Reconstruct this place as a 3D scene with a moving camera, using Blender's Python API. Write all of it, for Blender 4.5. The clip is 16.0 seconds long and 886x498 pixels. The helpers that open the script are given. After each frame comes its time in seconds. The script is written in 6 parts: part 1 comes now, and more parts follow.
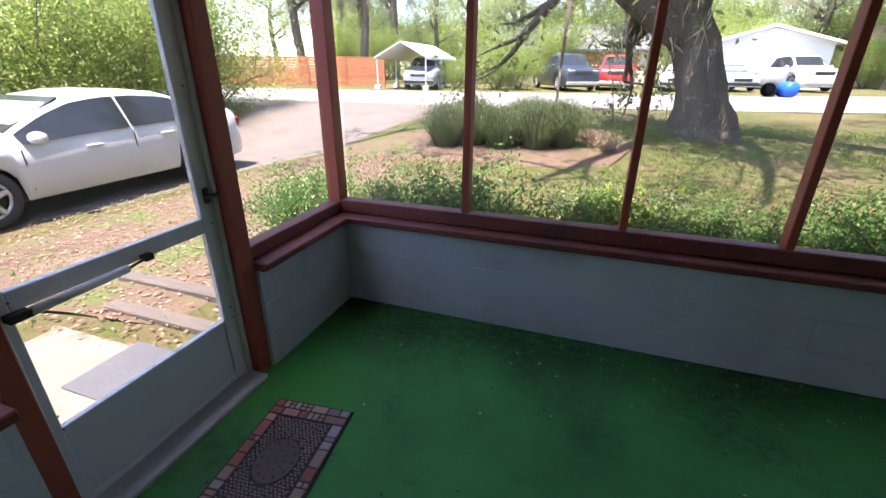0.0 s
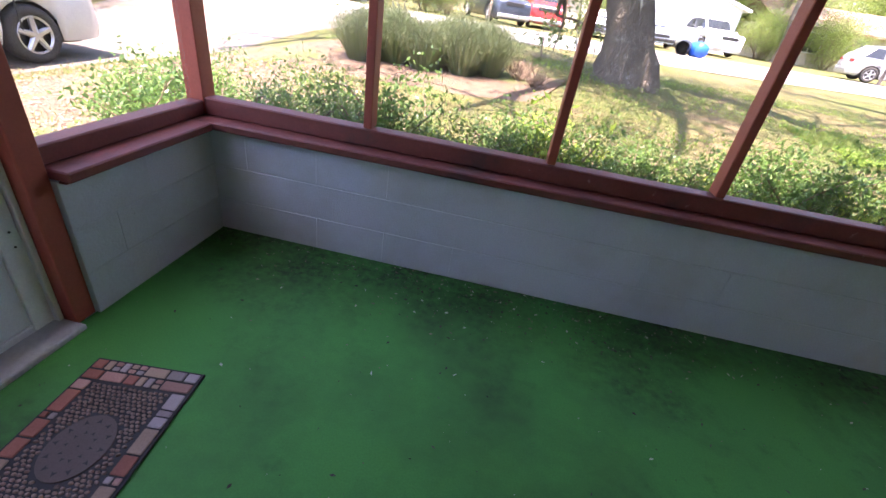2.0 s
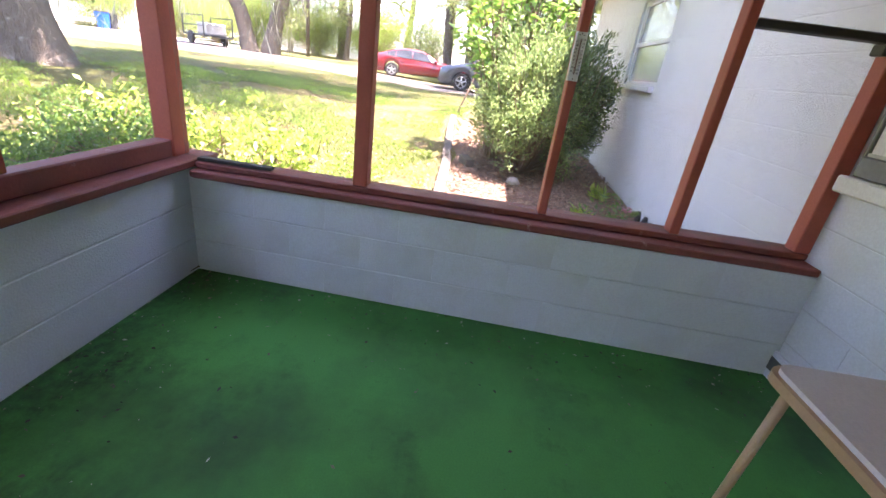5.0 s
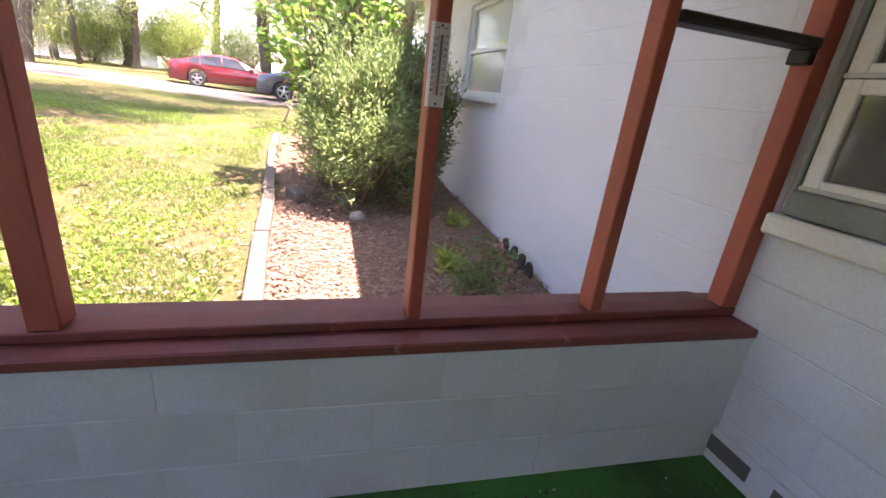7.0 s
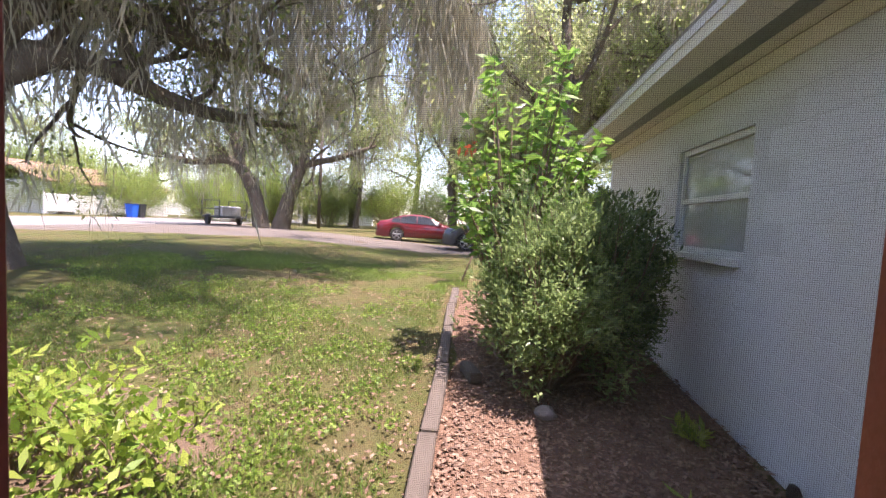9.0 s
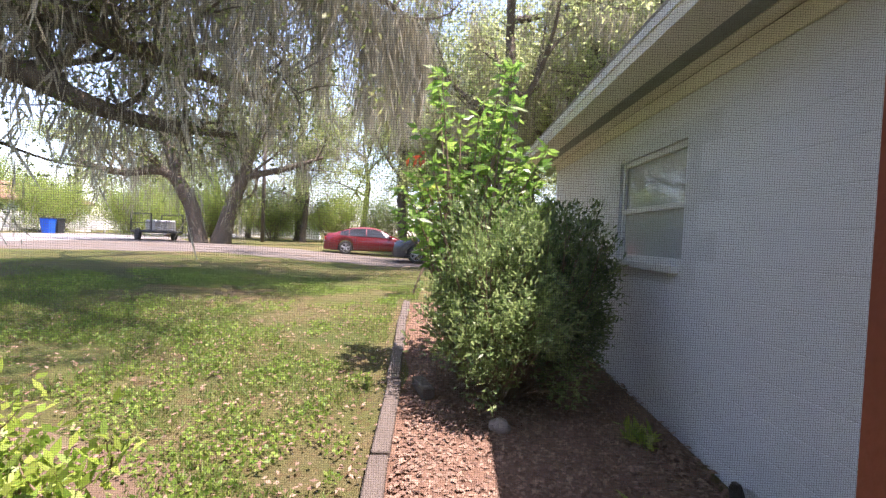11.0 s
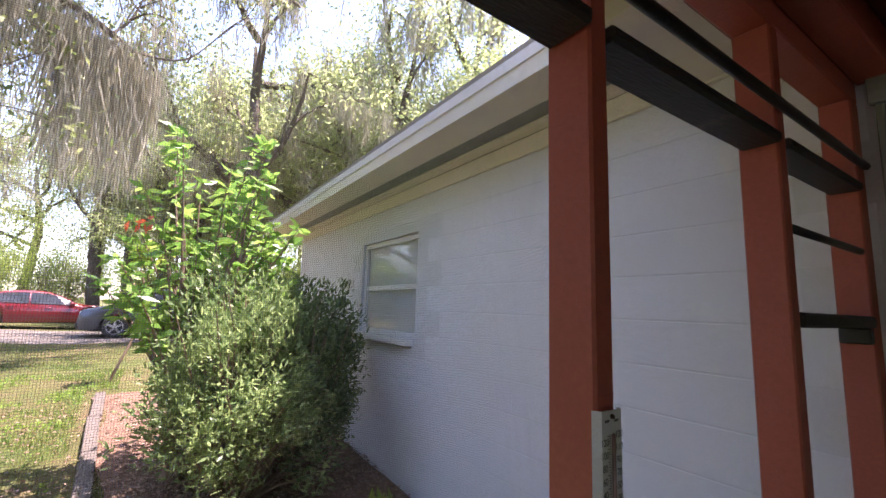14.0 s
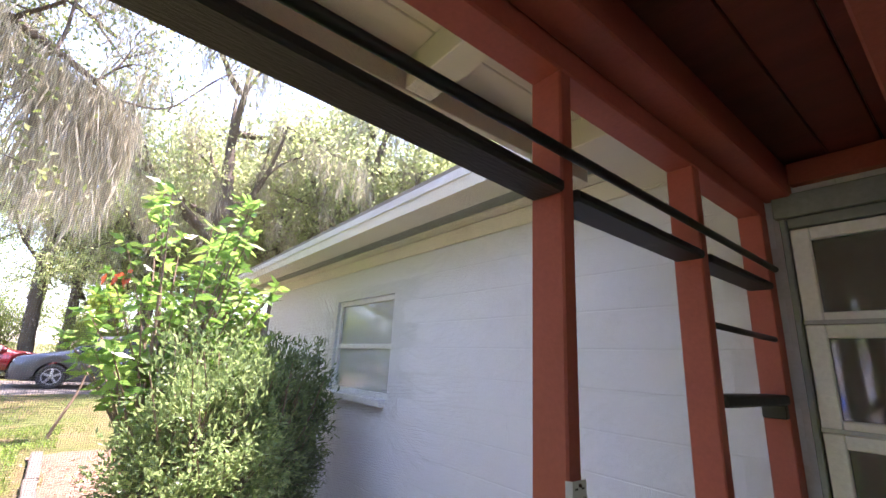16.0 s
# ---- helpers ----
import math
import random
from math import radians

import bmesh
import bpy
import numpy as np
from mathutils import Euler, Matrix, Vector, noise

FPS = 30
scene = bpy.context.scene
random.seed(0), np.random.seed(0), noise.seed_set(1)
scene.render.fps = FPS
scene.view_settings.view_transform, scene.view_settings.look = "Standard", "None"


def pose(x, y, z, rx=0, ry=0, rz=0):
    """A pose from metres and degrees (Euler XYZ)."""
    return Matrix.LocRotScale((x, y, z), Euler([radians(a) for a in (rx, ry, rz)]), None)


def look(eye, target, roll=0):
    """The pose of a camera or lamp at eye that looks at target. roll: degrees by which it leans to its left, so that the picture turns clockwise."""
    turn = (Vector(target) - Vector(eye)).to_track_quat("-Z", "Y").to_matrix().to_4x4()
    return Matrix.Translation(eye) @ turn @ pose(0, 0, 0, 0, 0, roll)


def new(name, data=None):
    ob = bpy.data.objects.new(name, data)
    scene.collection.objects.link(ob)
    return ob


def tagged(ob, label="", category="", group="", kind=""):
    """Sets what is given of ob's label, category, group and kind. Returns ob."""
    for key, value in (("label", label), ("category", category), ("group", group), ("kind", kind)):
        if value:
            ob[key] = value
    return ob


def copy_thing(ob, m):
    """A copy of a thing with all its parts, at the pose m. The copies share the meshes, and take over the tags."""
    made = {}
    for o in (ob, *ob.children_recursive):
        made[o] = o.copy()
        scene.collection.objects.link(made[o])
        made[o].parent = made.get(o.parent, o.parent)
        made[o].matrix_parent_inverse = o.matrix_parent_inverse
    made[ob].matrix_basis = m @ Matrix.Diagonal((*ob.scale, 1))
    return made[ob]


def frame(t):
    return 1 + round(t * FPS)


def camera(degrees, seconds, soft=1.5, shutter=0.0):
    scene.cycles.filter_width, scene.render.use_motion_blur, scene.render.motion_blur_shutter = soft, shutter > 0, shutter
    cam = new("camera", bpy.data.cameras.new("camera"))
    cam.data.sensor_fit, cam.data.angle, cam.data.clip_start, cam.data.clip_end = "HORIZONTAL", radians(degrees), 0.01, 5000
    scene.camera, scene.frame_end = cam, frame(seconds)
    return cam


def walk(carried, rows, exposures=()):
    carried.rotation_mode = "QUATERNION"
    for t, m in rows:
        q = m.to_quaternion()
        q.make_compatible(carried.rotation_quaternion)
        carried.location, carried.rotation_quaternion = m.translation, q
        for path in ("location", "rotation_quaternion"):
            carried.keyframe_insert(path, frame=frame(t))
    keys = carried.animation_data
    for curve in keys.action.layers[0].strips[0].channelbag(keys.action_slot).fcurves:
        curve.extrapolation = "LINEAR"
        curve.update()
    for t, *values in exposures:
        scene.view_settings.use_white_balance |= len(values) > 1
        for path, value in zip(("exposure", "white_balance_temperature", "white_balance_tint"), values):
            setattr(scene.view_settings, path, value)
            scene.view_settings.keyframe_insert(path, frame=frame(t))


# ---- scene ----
cam = camera(92.2, 16.0)
PATH = [
    (0, (0.027, -0.008, 1.575), (-0.571, 1.733, 0.794), 0.5),
    (0.5, (0.091, 0.027, 1.525), (-0.24, 1.748, 0.561), 0.9),
    (1, (0.03, 0.15, 1.425), (-0.147, 1.869, 0.419), 4.1),
    (1.5, (-0.115, 0.291, 1.368), (-0.42, 1.984, 0.348), 6.7),
    (2, (0.011, 0.392, 1.368), (-0.165, 2.105, 0.352), 9.4),
    (2.3, (0.13, 0.459, 1.344), (0.28, 2.195, 0.362), 11.2),
    (2.5, (0.235, 0.536, 1.317), (0.701, 2.238, 0.376), 9.0),
    (3, (0.373, 0.705, 1.221), (1.36, 2.207, 0.343), 6.8),
    (3.5, (0.636, 0.748, 1.231), (1.934, 2.014, 0.387), 9.0),
    (4, (0.94, 0.762, 1.232), (2.548, 1.633, 0.422), 9.5),
    (4.5, (1.241, 0.879, 1.236), (3.042, 1.214, 0.434), 6.5),
    (5, (1.537, 0.909, 1.251), (3.371, 1.006, 0.461), 7.8),
    (5.2, (1.663, 0.911, 1.274), (3.5, 0.931, 0.482), 8.5),
    (7.3, (2.635, 0.837, 1.295), (4.424, 0.253, 0.618), 6.6),
    (7.5, (2.755, 0.88, 1.318), (4.614, 0.425, 0.737), 4.4),
    (8, (3.01, 0.955, 1.385), (4.963, 0.756, 1.003), 2.7),
    (8.5, (3.189, 0.915, 1.417), (5.177, 1.023, 1.228), 4.9),
    (9, (3.252, 0.904, 1.451), (5.233, 1.148, 1.324), 3.0),
    (9.2, (3.282, 0.906, 1.46), (5.259, 1.191, 1.356), 1.0),
    (11.5, (3.328, 0.904, 1.440), (5.311, 0.648, 1.426), 4.2),
    (12, (3.318, 0.752, 1.441), (5.079, -0.197, 1.400), 5.7),
    (12.5, (3.295, 0.675, 1.487), (4.912, -0.502, 1.436), 2.1),
    (13, (3.301, 0.765, 1.489), (4.924, -0.403, 1.492), 2.7),
    (13.5, (3.296, 0.931, 1.513), (4.938, -0.21, 1.561), 1.0),
    (14, (3.24, 1.032, 1.56), (4.896, -0.055, 1.838), 1.9),
    (14.5, (3.118, 1.069, 1.596), (4.76, -0.005, 1.983), 5.7),
    (15, (3.04, 1.134, 1.604), (4.67, 0.051, 2.015), 5.8),
    (15.5, (3.075, 1.207, 1.631), (4.661, 0.091, 2.122), 3.0),
    (16, (3.113, 1.224, 1.617), (4.644, 0.047, 2.138), 3.2),
]
EXPOSURES = [(0.0, 2.7, 6450, 24), (0.7, 3.3, 6600, 28), (1.5, 3.55, 6700, 33), (2.5, 3.5, 6700, 35), (4.0, 3.85, 6700, 36), (5.2, 4.15, 6700, 36),
             (7.3, 3.5, 7100, 41), (8.2, 2.55, 7000, 39), (9.2, 2.32, 6650, 33), (11.5, 2.35, 6600, 32), (12.5, 3.15, 6450, 38), (13.5, 3.0, 6450, 38), (14.0, 2.78, 6500, 38),
             (14.7, 3.15, 6450, 36), (15.5, 3.4, 6400, 37), (16.0, 3.42, 6400, 38)]
walk(cam, [(t, look(eye, target, roll)) for t, eye, target, roll in PATH], EXPOSURES)


# ---- world and sun ----
SUN = Vector((0.10, 0.30, -1.0)).normalized()          # the way the sunlight travels
world = bpy.data.worlds.new("world")
scene.world = world
world.use_nodes = True
_n = world.node_tree.nodes
_sky = _n.new("ShaderNodeTexSky")
_sky.sky_type, _sky.sun_disc = "NISHITA", False
_sky.sun_elevation = math.asin(-SUN.z)
_sky.sun_rotation = math.atan2(-SUN.x, -SUN.y)
_sky.air_density, _sky.dust_density, _sky.ozone_density = 1.0, 0.8, 1.0
_bg = _n["Background"]
_bg.inputs["Strength"].default_value = 0.15
world.node_tree.links.new(_sky.outputs[0], _bg.inputs[0])
sun_lamp = new("sun", bpy.data.lights.new("sun", "SUN"))
sun_lamp.data.energy, sun_lamp.data.angle, sun_lamp.data.color = 4.0, radians(0.55), (1.0, 0.95, 0.86)
sun_lamp.matrix_world = look((0, 0, 30), Vector((0, 0, 30)) + SUN)


# ---- materials ----
def nodes_of(m):
    m.use_nodes = True
    return m.node_tree.nodes, m.node_tree.links, m.node_tree.nodes["Principled BSDF"]


def mixed(n, l, fac, a, b):
    x = n.new("ShaderNodeMix")
    x.data_type = "RGBA"
    for sock, v in ((x.inputs[0], fac), (x.inputs[6], a), (x.inputs[7], b)):
        if hasattr(v, "links"):
            l.new(v, sock)
        else:
            sock.default_value = v if not isinstance(v, tuple) else (*v, 1.0)
    return x.outputs[2]


def noise_of(n, l, co, scale, detail=4.0, lo=0.35, hi=0.65, rough=0.55, stretch=None):
    if stretch:
        mp = n.new("ShaderNodeMapping")
        mp.inputs["Scale"].default_value = stretch
        l.new(co, mp.inputs[0])
        co = mp.outputs[0]
    t = n.new("ShaderNodeTexNoise")
    t.inputs["Scale"].default_value, t.inputs["Detail"].default_value, t.inputs["Roughness"].default_value = scale, detail, rough
    l.new(co, t.inputs["Vector"])
    r = n.new("ShaderNodeMapRange")
    r.inputs[1].default_value, r.inputs[2].default_value = lo, hi
    l.new(t.outputs["Fac"], r.inputs[0])
    return r.outputs[0]


def bumped(n, l, bsdf, height, strength, dist):
    b = n.new("ShaderNodeBump")
    b.inputs["Strength"].default_value, b.inputs["Distance"].default_value = strength, dist
    l.new(height, b.inputs["Height"])
    l.new(b.outputs[0], bsdf.inputs["Normal"])


def surface(name, base, other=None, rough=0.6, metal=0.0, big=3.0, fine=60.0, stain=None, stain_scale=1.5, stain_lo=0.55, stain_hi=0.7,
            bump=0.25, dist=0.003, per_piece=0.0, stretch=None, wear=None, wear_lo=0.66, wear_hi=0.70, wear_scale=9.0, spec=0.5, coat=0.0):
    """A worn, slightly uneven surface: two shades at a large scale, grain at a fine one, stains and worn patches."""
    m = bpy.data.materials.new(name)
    n, l, b = nodes_of(m)
    co = n.new("ShaderNodeTexCoord").outputs["Object"]
    if per_piece:
        add = n.new("ShaderNodeVectorMath")
        l.new(co, add.inputs[0])
        l.new(n.new("ShaderNodeObjectInfo").outputs["Location"], add.inputs[1])
        co = add.outputs[0]
    other = other or tuple(c * 0.8 for c in base)
    g1 = noise_of(n, l, co, big, 5.0, 0.3, 0.7, stretch=stretch)
    g2 = noise_of(n, l, co, fine, 3.0, 0.25, 0.75, stretch=stretch)
    col = mixed(n, l, g1, base, other)
    dark = tuple(c * 0.72 for c in other)
    half = n.new("ShaderNodeMath")
    half.operation = "MULTIPLY"
    half.inputs[1].default_value = 0.45
    l.new(g2, half.inputs[0])
    col = mixed(n, l, half.outputs[0], col, dark)
    if stain:
        col = mixed(n, l, noise_of(n, l, co, stain_scale, 6.0, stain_lo, stain_hi, 0.65), col, stain)
    if wear:
        col = mixed(n, l, noise_of(n, l, co, wear_scale, 8.0, wear_lo, wear_hi, 0.7), col, wear)
    if per_piece:
        info = n.new("ShaderNodeObjectInfo")
        hs = n.new("ShaderNodeHueSaturation")
        r = n.new("ShaderNodeMapRange")
        r.inputs[3].default_value, r.inputs[4].default_value = 1 - per_piece, 1 + per_piece
        l.new(info.outputs["Random"], r.inputs[0])
        l.new(r.outputs[0], hs.inputs["Value"])
        l.new(col, hs.inputs["Color"])
        col = hs.outputs[0]
    l.new(col, b.inputs["Base Color"])
    b.inputs["Roughness"].default_value, b.inputs["Metallic"].default_value = rough, metal
    b.inputs["Specular IOR Level"].default_value = spec
    b.inputs["Coat Weight"].default_value = coat
    if bump:
        bumped(n, l, b, g2, bump, dist)
    return m


def island_leaf(name, shades, trans=0.35, rough=0.5):
    """Leaves: each its own shade, some light passing through."""
    m = bpy.data.materials.new(name)
    n, l, b = nodes_of(m)
    g = n.new("ShaderNodeNewGeometry")
    ramp = n.new("ShaderNodeValToRGB")
    ramp.color_ramp.elements[0].color = (*shades[0], 1)
    ramp.color_ramp.elements[1].color = (*shades[-1], 1)
    for i, c in enumerate(shades[1:-1]):
        e = ramp.color_ramp.elements.new((i + 1) / (len(shades) - 1))
        e.color = (*c, 1)
    l.new(g.outputs["Random Per Island"], ramp.inputs[0])
    l.new(ramp.outputs[0], b.inputs["Base Color"])
    b.inputs["Roughness"].default_value = rough
    b.inputs["Specular IOR Level"].default_value = 0.3
    t = n.new("ShaderNodeBsdfTranslucent")
    hs = n.new("ShaderNodeHueSaturation")
    hs.inputs["Value"].default_value = 1.5
    l.new(ramp.outputs[0], hs.inputs["Color"])
    l.new(hs.outputs[0], t.inputs[0])
    mx = n.new("ShaderNodeMixShader")
    mx.inputs[0].default_value = trans
    l.new(b.outputs[0], mx.inputs[1])
    l.new(t.outputs[0], mx.inputs[2])
    l.new(mx.outputs[0], n["Material Output"].inputs[0])
    return m


def glass(name, tint=(0.8, 0.85, 0.85), rough=0.02, clear=0.85):
    m = bpy.data.materials.new(name)
    n, l, b = nodes_of(m)
    b.inputs["Base Color"].default_value = (*tint, 1)
    b.inputs["Roughness"].default_value = rough
    b.inputs["Transmission Weight"].default_value = clear
    b.inputs["IOR"].default_value = 1.45
    return m


def screen_mesh(name, pitch=0.0019, wire=0.155):
    """Woven insect screen: fine wires with holes between them, by the panel's own metres."""
    m = bpy.data.materials.new(name)
    n, l, b = nodes_of(m)
    uv = n.new("ShaderNodeTexCoord").outputs["UV"]
    sep = n.new("ShaderNodeSeparateXYZ")
    l.new(uv, sep.inputs[0])
    masks = []
    for k in (0, 1):
        mul = n.new("ShaderNodeMath")
        mul.operation, mul.inputs[1].default_value = "MULTIPLY", 1 / pitch
        l.new(sep.outputs[k], mul.inputs[0])
        fr = n.new("ShaderNodeMath")
        fr.operation = "FRACT"
        l.new(mul.outputs[0], fr.inputs[0])
        lt = n.new("ShaderNodeMath")
        lt.operation, lt.inputs[1].default_value = "LESS_THAN", wire
        l.new(fr.outputs[0], lt.inputs[0])
        masks.append(lt.outputs[0])
    mx = n.new("ShaderNodeMath")
    mx.operation = "MAXIMUM"
    l.new(masks[0], mx.inputs[0])
    l.new(masks[1], mx.inputs[1])
    b.inputs["Base Color"].default_value = (0.20, 0.20, 0.19, 1)
    b.inputs["Roughness"].default_value = 0.6
    tr = n.new("ShaderNodeBsdfTransparent")
    ms = n.new("ShaderNodeMixShader")
    soft = n.new("ShaderNodeMapRange")
    soft.inputs[3].default_value, soft.inputs[4].default_value = 0.10, 0.62
    l.new(mx.outputs[0], soft.inputs[0])
    l.new(soft.outputs[0], ms.inputs[0])
    l.new(tr.outputs[0], ms.inputs[1])
    l.new(b.outputs[0], ms.inputs[2])
    l.new(ms.outputs[0], n["Material Output"].inputs[0])
    return m


RED = surface("red_paint", (0.40, 0.088, 0.056), (0.33, 0.072, 0.046), 0.55, big=4, fine=90, bump=0.2, wear=(0.42, 0.27, 0.22), wear_lo=0.72, wear_hi=0.76, wear_scale=14)
RED_SILL = surface("worn_red_sill_paint", (0.22, 0.055, 0.040), (0.15, 0.038, 0.030), 0.6, big=5, fine=70, bump=0.3, wear=(0.34, 0.22, 0.19), wear_lo=0.64, wear_hi=0.72, wear_scale=11, stain=(0.08, 0.035, 0.03), stain_scale=3)
CEIL_RED = surface("dark_red_ceiling_boards", (0.22, 0.045, 0.028), (0.13, 0.027, 0.018), 0.6, big=2, fine=40, bump=0.3, stretch=(1, 8, 8))
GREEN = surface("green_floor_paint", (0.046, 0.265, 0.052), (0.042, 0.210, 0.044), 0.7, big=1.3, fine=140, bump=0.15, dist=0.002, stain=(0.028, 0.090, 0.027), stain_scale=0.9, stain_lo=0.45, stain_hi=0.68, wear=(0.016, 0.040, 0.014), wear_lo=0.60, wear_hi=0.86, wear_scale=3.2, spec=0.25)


def add_dirt_and_shade(m, y_wall, reach, dirt_shade):
    """Ragged loose black grime on a floor, plus wall-foot shade painted in towards y_wall."""
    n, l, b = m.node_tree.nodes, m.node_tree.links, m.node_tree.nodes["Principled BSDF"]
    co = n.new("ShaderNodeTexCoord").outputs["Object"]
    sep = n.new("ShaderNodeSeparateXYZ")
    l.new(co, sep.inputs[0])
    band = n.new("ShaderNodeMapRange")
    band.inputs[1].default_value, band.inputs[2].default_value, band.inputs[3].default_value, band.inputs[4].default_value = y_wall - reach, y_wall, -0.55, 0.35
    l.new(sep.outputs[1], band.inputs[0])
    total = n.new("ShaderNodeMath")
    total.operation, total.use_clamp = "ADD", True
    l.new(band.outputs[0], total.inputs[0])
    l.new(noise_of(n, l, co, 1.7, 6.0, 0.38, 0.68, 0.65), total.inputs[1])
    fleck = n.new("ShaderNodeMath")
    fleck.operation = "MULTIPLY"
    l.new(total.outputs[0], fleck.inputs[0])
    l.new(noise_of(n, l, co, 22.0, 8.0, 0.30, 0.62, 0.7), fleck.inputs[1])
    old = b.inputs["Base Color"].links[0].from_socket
    l.new(mixed(n, l, fleck.outputs[0], old, dirt_shade), b.inputs["Base Color"])


# grime along the front wall, with the dark of its foot painted in
add_dirt_and_shade(GREEN, 2.40, 0.85, (0.016, 0.030, 0.013))
GREY = surface("grey_block_paint", (0.57, 0.61, 0.66), (0.51, 0.55, 0.60), 0.55, big=2.5, fine=110, bump=0.35, dist=0.003, per_piece=0.012, stain=(0.42, 0.44, 0.43), stain_scale=1.6, stain_lo=0.48, stain_hi=0.72, wear=(0.20, 0.20, 0.18), wear_lo=0.70, wear_hi=0.78, wear_scale=7)
GREY_CORE = surface("grey_joint_paint", (0.56, 0.60, 0.63), (0.46, 0.50, 0.53), 0.6, big=3, fine=90, bump=0.3)
WHITE_WALL = surface("white_block_paint", (0.70, 0.74, 0.80), (0.64, 0.68, 0.74), 0.55, big=1.8, fine=90, bump=0.18, dist=0.002, per_piece=0.006, stain=(0.58, 0.59, 0.54), stain_scale=0.9, stain_lo=0.6, stain_hi=0.8)
WHITE_CORE = surface("white_joint_paint", (0.62, 0.65, 0.70), (0.56, 0.59, 0.63), 0.6, big=2, fine=80)
CREAM = surface("cream_soffit_paint", (0.76, 0.74, 0.66), (0.68, 0.66, 0.57), 0.6, big=3, fine=60, stain=(0.50, 0.46, 0.36), stain_scale=2.5, stain_lo=0.6, stain_hi=0.8)
TRIM_WHITE = surface("white_trim_paint", (0.74, 0.75, 0.75), (0.66, 0.67, 0.67), 0.45, big=5, fine=70, wear=(0.42, 0.40, 0.36), wear_lo=0.70, wear_hi=0.74)
DOOR_WHITE = surface("white_door_enamel", (0.70, 0.73, 0.74), (0.64, 0.67, 0.68), 0.35, big=4, fine=120, bump=0.08, wear=(0.30, 0.27, 0.24), wear_lo=0.74, wear_hi=0.77)
JAMB = surface("grey_green_jamb_paint", (0.24, 0.27, 0.26), (0.16, 0.18, 0.175), 0.55, big=6, fine=60, wear=(0.45, 0.47, 0.45), wear_lo=0.68, wear_hi=0.72)
BLACK_WOOD = surface("black_weathered_board", (0.011, 0.010, 0.010), (0.020, 0.018, 0.016), 0.58, big=3, fine=40, bump=0.5, stretch=(6, 1, 6), wear=(0.09, 0.085, 0.07), wear_lo=0.62, wear_hi=0.76, wear_scale=6)
BLACK_METAL = surface("black_iron", (0.018, 0.018, 0.018), (0.03, 0.028, 0.026), 0.45, 0.4, fine=120)
ALU = surface("dull_aluminium", (0.42, 0.43, 0.44), (0.30, 0.31, 0.32), 0.42, 0.7, big=8, fine=90, bump=0.1)
ENAMEL = surface("thermometer_enamel", (0.62, 0.63, 0.62), (0.54, 0.55, 0.54), 0.35, big=20, fine=300, bump=0.05, wear=(0.16, 0.11, 0.08), wear_lo=0.70, wear_hi=0.74, wear_scale=60)
INK = surface("black_ink", (0.012, 0.012, 0.012), (0.02, 0.02, 0.02), 0.6, bump=0)
UNLIT_BLACK = surface("unlit_room_black", (0.02, 0.02, 0.022), (0.03, 0.03, 0.03), 0.9, bump=0)
LAMINATE = surface("white_tabletop_laminate", (0.62, 0.58, 0.55), (0.56, 0.52, 0.49), 0.4, big=6, fine=160, bump=0.05)
TAN = surface("tan_enamel", (0.46, 0.29, 0.16), (0.38, 0.24, 0.13), 0.4, big=8, fine=100, bump=0.08)
RUBBER = surface("black_rubber", (0.016, 0.014, 0.014), (0.025, 0.022, 0.021), 0.75, fine=200)
SCREEN = screen_mesh("insect_screen")
PORCH_PANE = glass("porch_window_pane", (0.62, 0.63, 0.60), 0.04, 0.86)
PANE = glass("window_pane", (0.75, 0.8, 0.8), 0.03, 0.55)
SLAB = surface("dusty_concrete_slab", (0.22, 0.185, 0.14), (0.16, 0.13, 0.095), 0.9, big=2.5, fine=50, stain=(0.10, 0.07, 0.045), stain_scale=2.2, stain_lo=0.48, stain_hi=0.62, bump=0.5)
CONCRETE = surface("concrete", (0.30, 0.275, 0.24), (0.24, 0.22, 0.19), 0.85, big=2, fine=60, stain=(0.22, 0.20, 0.16), bump=0.4)


# ---- building helpers ----
def link_bm(name, bm, material, smooth=False):
    me = bpy.data.meshes.new(name)
    bm.to_mesh(me)
    bm.free()
    if material:
        me.materials.append(material)
    if smooth:
        me.shade_smooth()
    return me


def thing(name, label="", category="", group="", kind="", at=(0, 0, 0)):
    ob = new(name)
    ob.location = at
    ob.empty_display_size = 0.1
    return tagged(ob, label, category, group, kind)


def part(name, bm, material, parent=None, label="", smooth=False):
    ob = new(name, link_bm(name, bm, material, smooth))
    if parent:
        ob.parent = parent
    if label:
        tagged(ob, label)
    return ob


def shared(name, me, parent, m=None):
    ob = new(name, me)
    ob.parent = parent
    if m is not None:
        ob.matrix_basis = m
    return ob


def structure(name, bm, material, label, category="", smooth=False):
    return tagged(new(name, link_bm(name, bm, material, smooth)), label, category or name.split("_")[0], kind="structure")


